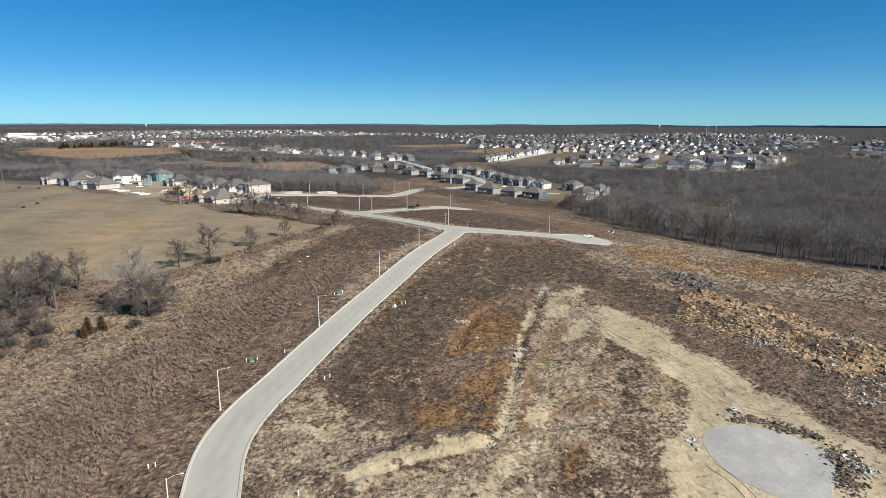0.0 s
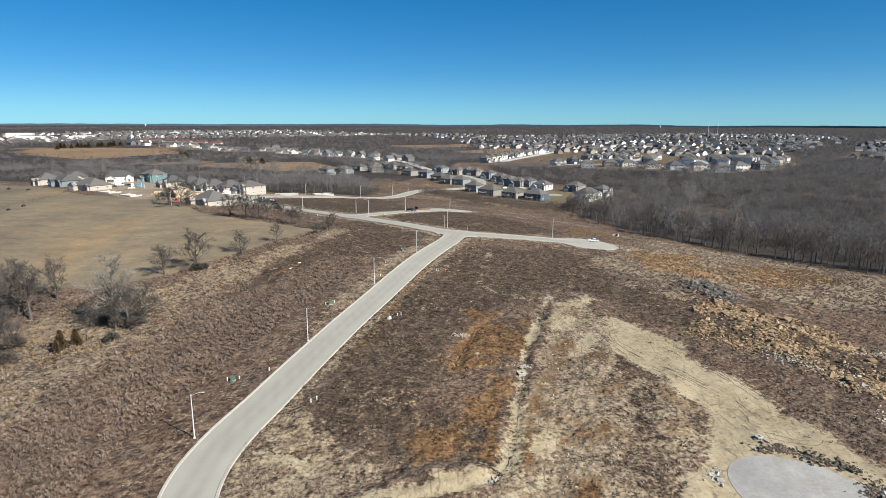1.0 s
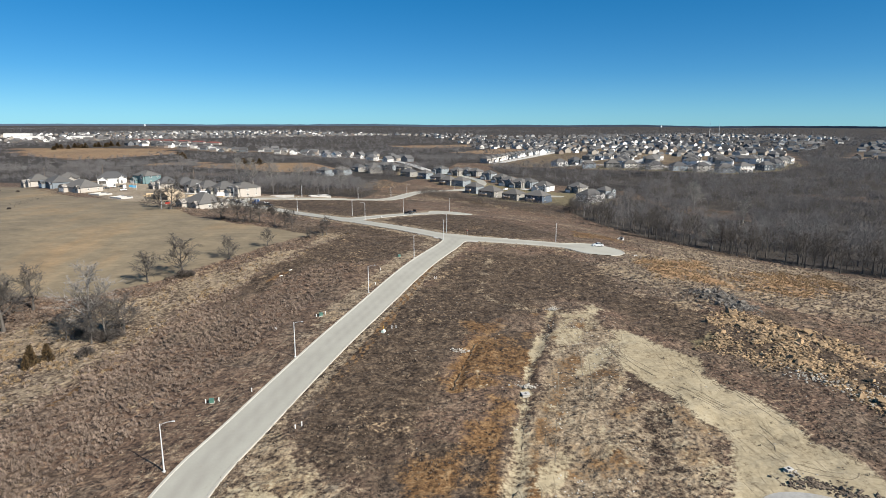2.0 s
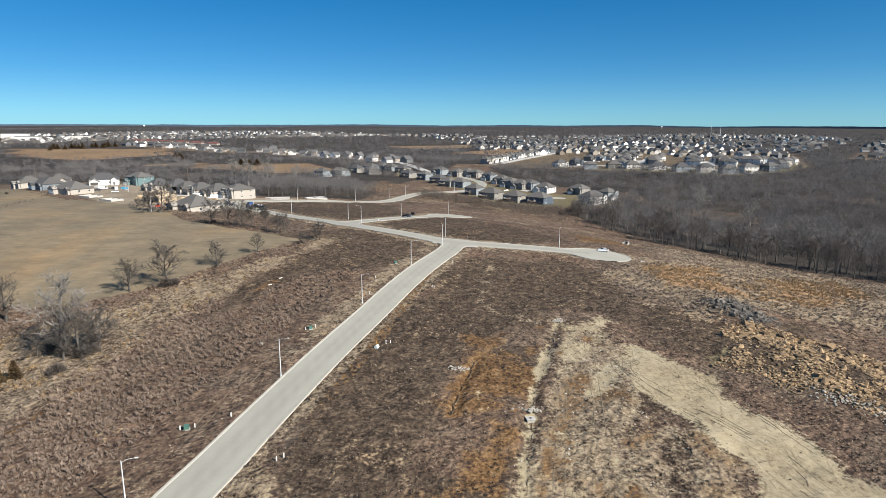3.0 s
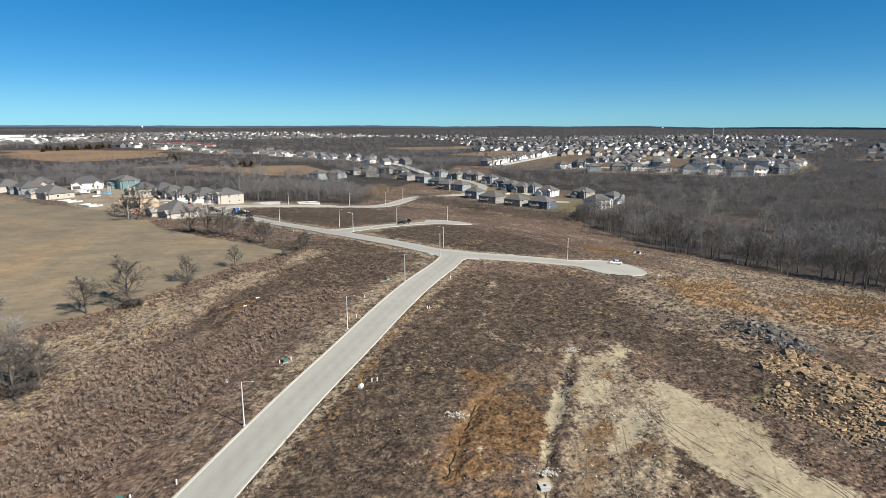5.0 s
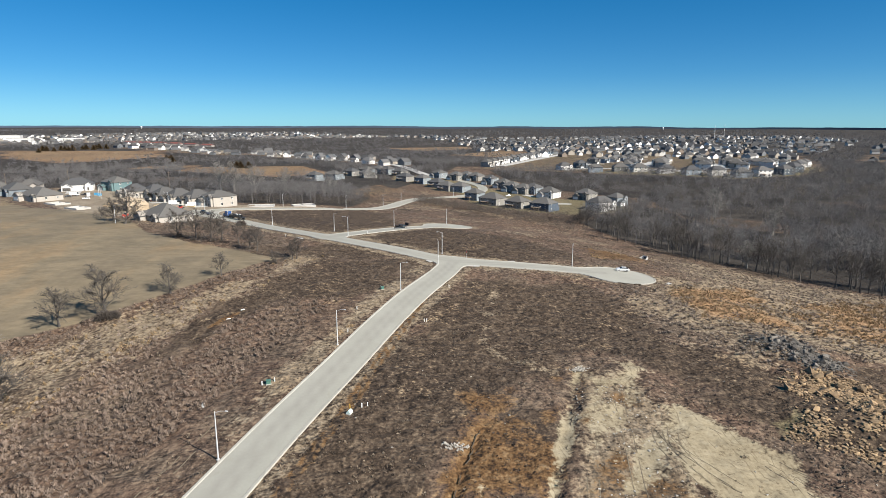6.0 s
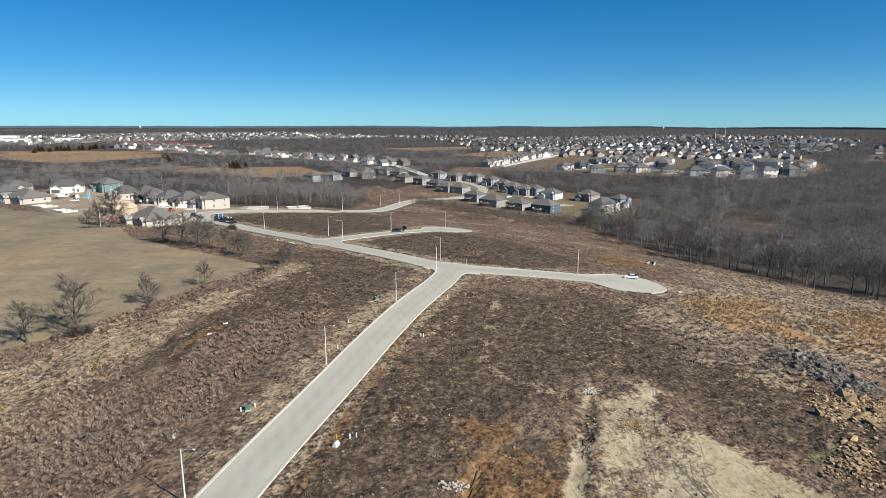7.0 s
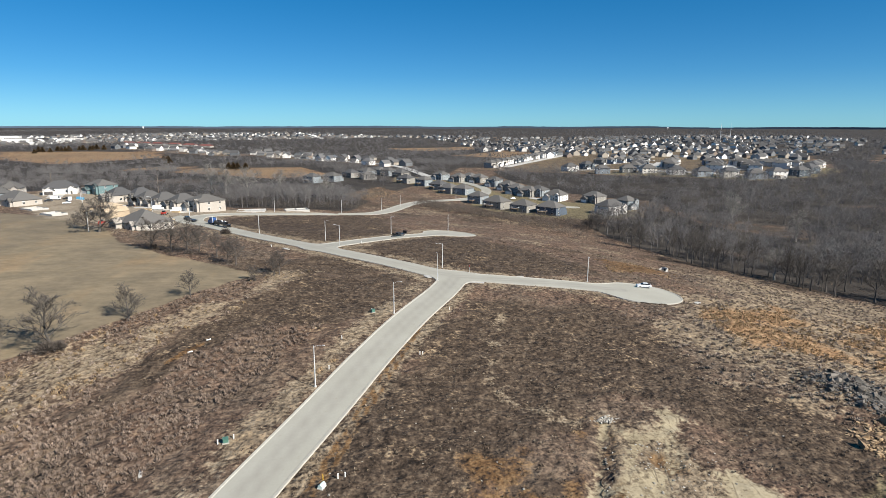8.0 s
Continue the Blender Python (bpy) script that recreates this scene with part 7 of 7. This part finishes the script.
def place_site_things():
    s = skid_loader()
    for k, (x, y, rz) in enumerate(((-158, 364, 30), (-149, 407, 80))):
        m = pose(x, y, Z(x, y) + 0.02, 0, 0, rz)
        (s if k == 0 else copy_thing(s, m)).matrix_basis = m
    for w, d, h, x, y, rz in ((13, 9, 1.0, -231, 425, -30), (12, 8, 0.9, -203, 399, -30), (16, 10, 0.6, -113, 441, 12), (14, 10, 0.7, -90, 456, 24)):
        foundation(w, d, h, "new white concrete house foundation on bare soil").matrix_basis = pose(x, y, Z(x, y) + 0.1, 0, 0, rz)
    rng = np.random.default_rng(4)
    pile = thing("lumber_stack", "stack of pale sawn lumber on bare soil", "lumber", group="lumber stacks")
    for k in range(4):
        for j in range(5):
            part("plank", Geo().box(-2.2, -0.75 + 0.3 * j, 0.05 + 0.22 * k, 2.2, -0.48 + 0.3 * j, 0.24 + 0.22 * k), LUMBER, pile)
    for k in range(12):
        x, y = -175 + rng.normal(0, 28), 415 + rng.normal(0, 18)
        m = pose(x, y, Z(x, y), 0, 0, rng.uniform(0, 180))
        (pile if k == 0 else copy_thing(pile, m)).matrix_basis = m
    for x, y in ((-236, 475), (-232, 472)):
        top = thing("covered_pallet", "pallet of blocks under bright blue sheeting", "pallet", pose(x, y, Z(x, y), 0, 0, 20))
        part("pallet", Geo().box(-1.3, -1, 0, 1.3, 1, 0.15), LUMBER, top)
        part("sheeting", Geo().box(-1.25, -0.95, 0.15, 1.25, 0.95, 1.7), CYAN, top, bevel=0.15)
    # driveways of the new houses
    for k, (x, y, rz, w, d) in enumerate(((-145, 424, -52, 6, 12), (-161, 432, -52, 6, 12), (-176, 441, -52, 6, 12), (-190, 450, -52, 6, 12), (-260, 489, 25, 9, 16), (52, 590, 30, 7, 12), (70, 585, 30, 7, 12), (36, 605, 30, 7, 12), (80, 622, 30, 7, 12))):
        g = Geo()
        c, sn = math.cos(radians(rz)), math.sin(radians(rz))
        n = 6
        p = []
        for i in range(n + 1):
            for j in (-1, 1):
                lx, ly = j * w / 2, -d / 2 + d * i / n
                gx, gy = x + c * lx - sn * ly, y + sn * lx + c * ly
                p.append((gx - x, gy - y, float(height(gx, gy)) - Z(x, y) + 0.12))
        m = len(p)
        p += [(a, b, q - 0.4) for a, b, q in p]
        fs = [(2 * i, 2 * i + 1, 2 * i + 3, 2 * i + 2) for i in range(n)] + [(2 * i, 2 * i + 2, m + 2 * i + 2, m + 2 * i) for i in range(n)] + [(2 * i + 3, 2 * i + 1, m + 2 * i + 1, m + 2 * i + 3) for i in range(n)] + [(1, 0, m, m + 1), (2 * n, 2 * n + 1, m + 2 * n + 1, m + 2 * n)]
        ob = new("driveway", bpy.data.meshes.new("driveway"))
        ob.data.from_pydata(p, [], fs)
        ob.data.materials.append(CLEAN_CONCRETE)
        ob.location = (x, y, Z(x, y))
        tagged(ob, "pale concrete driveway beside a house", "driveway", kind="structure")


place_site_things()


def place_concrete_bits():
    top = thing("headwall", "white concrete culvert headwall with flared wings", "culvert", pose(93, 331, Z(93, 331), 0, 0, -55) @ Matrix.Diagonal((0.75, 0.75, 0.75, 1)))
    part("back_wall", Geo().box(-1.6, -0.2, -0.6, 1.6, 0.2, 1.9), CLEAN_CONCRETE, top)
    for s in (-1, 1):
        g = Geo()
        g.v = [(s * 1.5, 0, -0.6), (s * 2.4, -3.2, -0.6), (s * 2.4, -3.2, 0.4), (s * 1.5, 0, 1.9), (s * 1.75, 0.1, -0.6), (s * 2.65, -3.2, -0.6), (s * 2.65, -3.2, 0.4), (s * 1.75, 0.1, 1.9)]
        g.f = [(0, 1, 2, 3), (7, 6, 5, 4), (3, 2, 6, 7), (0, 4, 5, 1), (1, 5, 6, 2), (0, 3, 7, 4)]
        part("wing_wall", g, CLEAN_CONCRETE, top)
    part("apron", Geo().box(-2.4, -3.4, -0.5, 2.4, 0, 0.08), CLEAN_CONCRETE, top)
    # a flat dark disc paints the shaded inside of the pipe
    part("pipe_mouth", Geo().tube((0, -0.22, 0.75), (0, -0.26, 0.75), 0.62, 0.62, 20), DARK_STEEL, top, "dark disc coloured as the shade inside a pipe mouth")
    for x, y, rz, w, d, label in ((17.6, 136.6, 10, 1.5, 1.2, "square white concrete yard inlet in the washed-out strip"), (58.2, 112.6, 20, 1.1, 0.8, "pale concrete yard inlet beside bare soil")):
        top = thing("yard_inlet", label, "drain inlet", pose(x, y, Z(x, y) + 0.1, 0, 0, rz))
        part("box", Geo().box(-w / 2, -d / 2, -0.8, w / 2, d / 2, 0.2), KERB, top, bevel=0.04)
        part("lid", Geo().box(-w / 2 - 0.1, -d / 2 - 0.1, 0.2, w / 2 + 0.1, d / 2 + 0.1, 0.3), CLEAN_CONCRETE, top)
        part("cover", Geo().tube((0, 0, 0.3), (0, 0, 0.33), 0.25, 0.25, 14), DARK_STEEL, top)
    for x, y, rz, w, d in ((77.5, 262.5, -50, 1.2, 5.0), (12.5, 270.2, 80, 1.2, 4.5), (-3.0, 274.6, 30, 1.4, 3.0), (-57, 308.5, 45, 1.2, 4.0), (27, 280.3, -80, 0.8, 2.6), (-42.5, 169.5, 20, 0.5, 2.2)):
        top = thing("concrete_slab", "loose pale concrete slab lying in the grass", "slab", pose(x, y, Z(x, y), 0, 0, rz))
        part("slab", Geo().box(-w / 2, -d / 2, -0.1, w / 2, d / 2, 0.14), CLEAN_CONCRETE, top, bevel=0.03)
    top = thing("stop_sign", "red octagonal stop sign on a thin steel post", "road sign", pose(10.6, 281.6, Z(10.6, 281.6), 0, 0, -70))
    part("post", Geo().tube((0, 0.04, -0.4), (0, 0.04, 2.9), 0.04, 0.04, 8), STEEL, top)
    oc = [(0.42 * math.cos(math.pi / 8 + math.pi / 4 * i), 2.5 + 0.42 * math.sin(math.pi / 8 + math.pi / 4 * i)) for i in range(8)]
    g = Geo()
    g.v = [(x, -0.02, z) for x, z in oc] + [(x, 0.0, z) for x, z in oc]
    g.f = [tuple(range(8)), tuple(range(15, 7, -1))] + [(i, 8 + i, 8 + (i + 1) % 8, (i + 1) % 8) for i in range(8)]
    part("sign_face", g, RED, top)
    for x, y in ((-50.5, 217, ), (-52, 210.5)):
        top = thing("pipe_end", "white plastic pipe end at the edge of an orange dirt scar", "pipe", pose(x, y, Z(x, y) + 0.15, 0, 0, 40))
        part("pipe", Geo().tube((-0.5, 0, 0.05), (0.5, 0, 0.1), 0.14, 0.14, 12), WHITE_PLASTIC, top)


place_concrete_bits()


def power_line():
    spots = [(-385, 525), (-330, 520), (-277, 512), (-215, 540)]
    wires = []
    for k, (x, y) in enumerate(spots):
        top = thing("utility_pole", "weathered wooden utility pole with a crossarm", "utility pole", pose(x, y, Z(x, y), 0, 0, 70), group="utility poles")
        part("pole", Geo().tube((0, 0, -0.5), (0, 0, 14), 0.24, 0.15, 8), TIMBER, top)
        part("crossarm", Geo().box(-0.1, -1.3, 13.2, 0.1, 1.3, 13.4), TIMBER, top)
        for q in (-1.1, 0.0, 1.1):
            part("insulator", Geo().tube((0, q, 13.4), (0, q, 13.7), 0.06, 0.05, 6), DARK_STEEL, top)
    g = Geo()
    for (ax, ay), (bx, by) in zip(spots, spots[1:]):
        for off, h in ((-1.1, 13.7), (0, 13.7), (1.1, 13.7), (0, 11.0)):
            pa, pb = Vector((ax + off * 0.3, ay + off, Z(ax, ay) + h)), Vector((bx + off * 0.3, by + off, Z(bx, by) + h))
            pts = [pa.lerp(pb, t / 8) - Vector((0, 0, 4 * 0.9 * (t / 8) * (1 - t / 8))) for t in range(9)]
            for u, w in zip(pts, pts[1:]):
                g.tube(u, w, 0.03, 0.03, 4, False)
    ob = new("power_wires", bpy.data.meshes.new("power_wires"))
    ob.data.from_pydata(g.v, [], g.f)
    ob.data.materials.append(DARK_STEEL)
    tagged(ob, "thin dark overhead wires between wooden poles", "wires", kind="stuff")


power_line()


def horizon_landmarks():
    for x, y in ((1390, 4000), (-1900, 3900)):
        top = thing("water_tower", "white spheroid water tower on a single column", "water tower", pose(x, y, Z(x, y) - 14) @ Matrix.Diagonal((0.62, 0.62, 0.62, 1)))
        part("column", Geo().tube((0, 0, -2), (0, 0, 32), 3.2, 2.6, 14), WHITE_PAINT, top)
        g = Geo()
        prof = [(2.6, 30), (7, 33), (9, 37), (9, 40), (7, 44), (3, 46), (0.3, 46.5)]
        for (r0, z0), (r1, z1) in zip(prof, prof[1:]):
            g.tube((0, 0, z0), (0, 0, z1), r0, r1, 18, False)
        part("tank", g, WHITE_PAINT, top, smooth=True)
    for x, y in ((920, 2166), (955, 2171)):
        top = thing("radio_mast", "slender steel radio mast above distant houses", "radio mast", pose(x, y, Z(x, y)))
        part("mast", Geo().tube((0, 0, -1), (0, 0, 46), 0.9, 0.4, 6), STEEL, top)
        part("antenna", Geo().tube((0, 0, 46), (0, 0, 52), 0.15, 0.1, 5), STEEL, top)


horizon_landmarks()
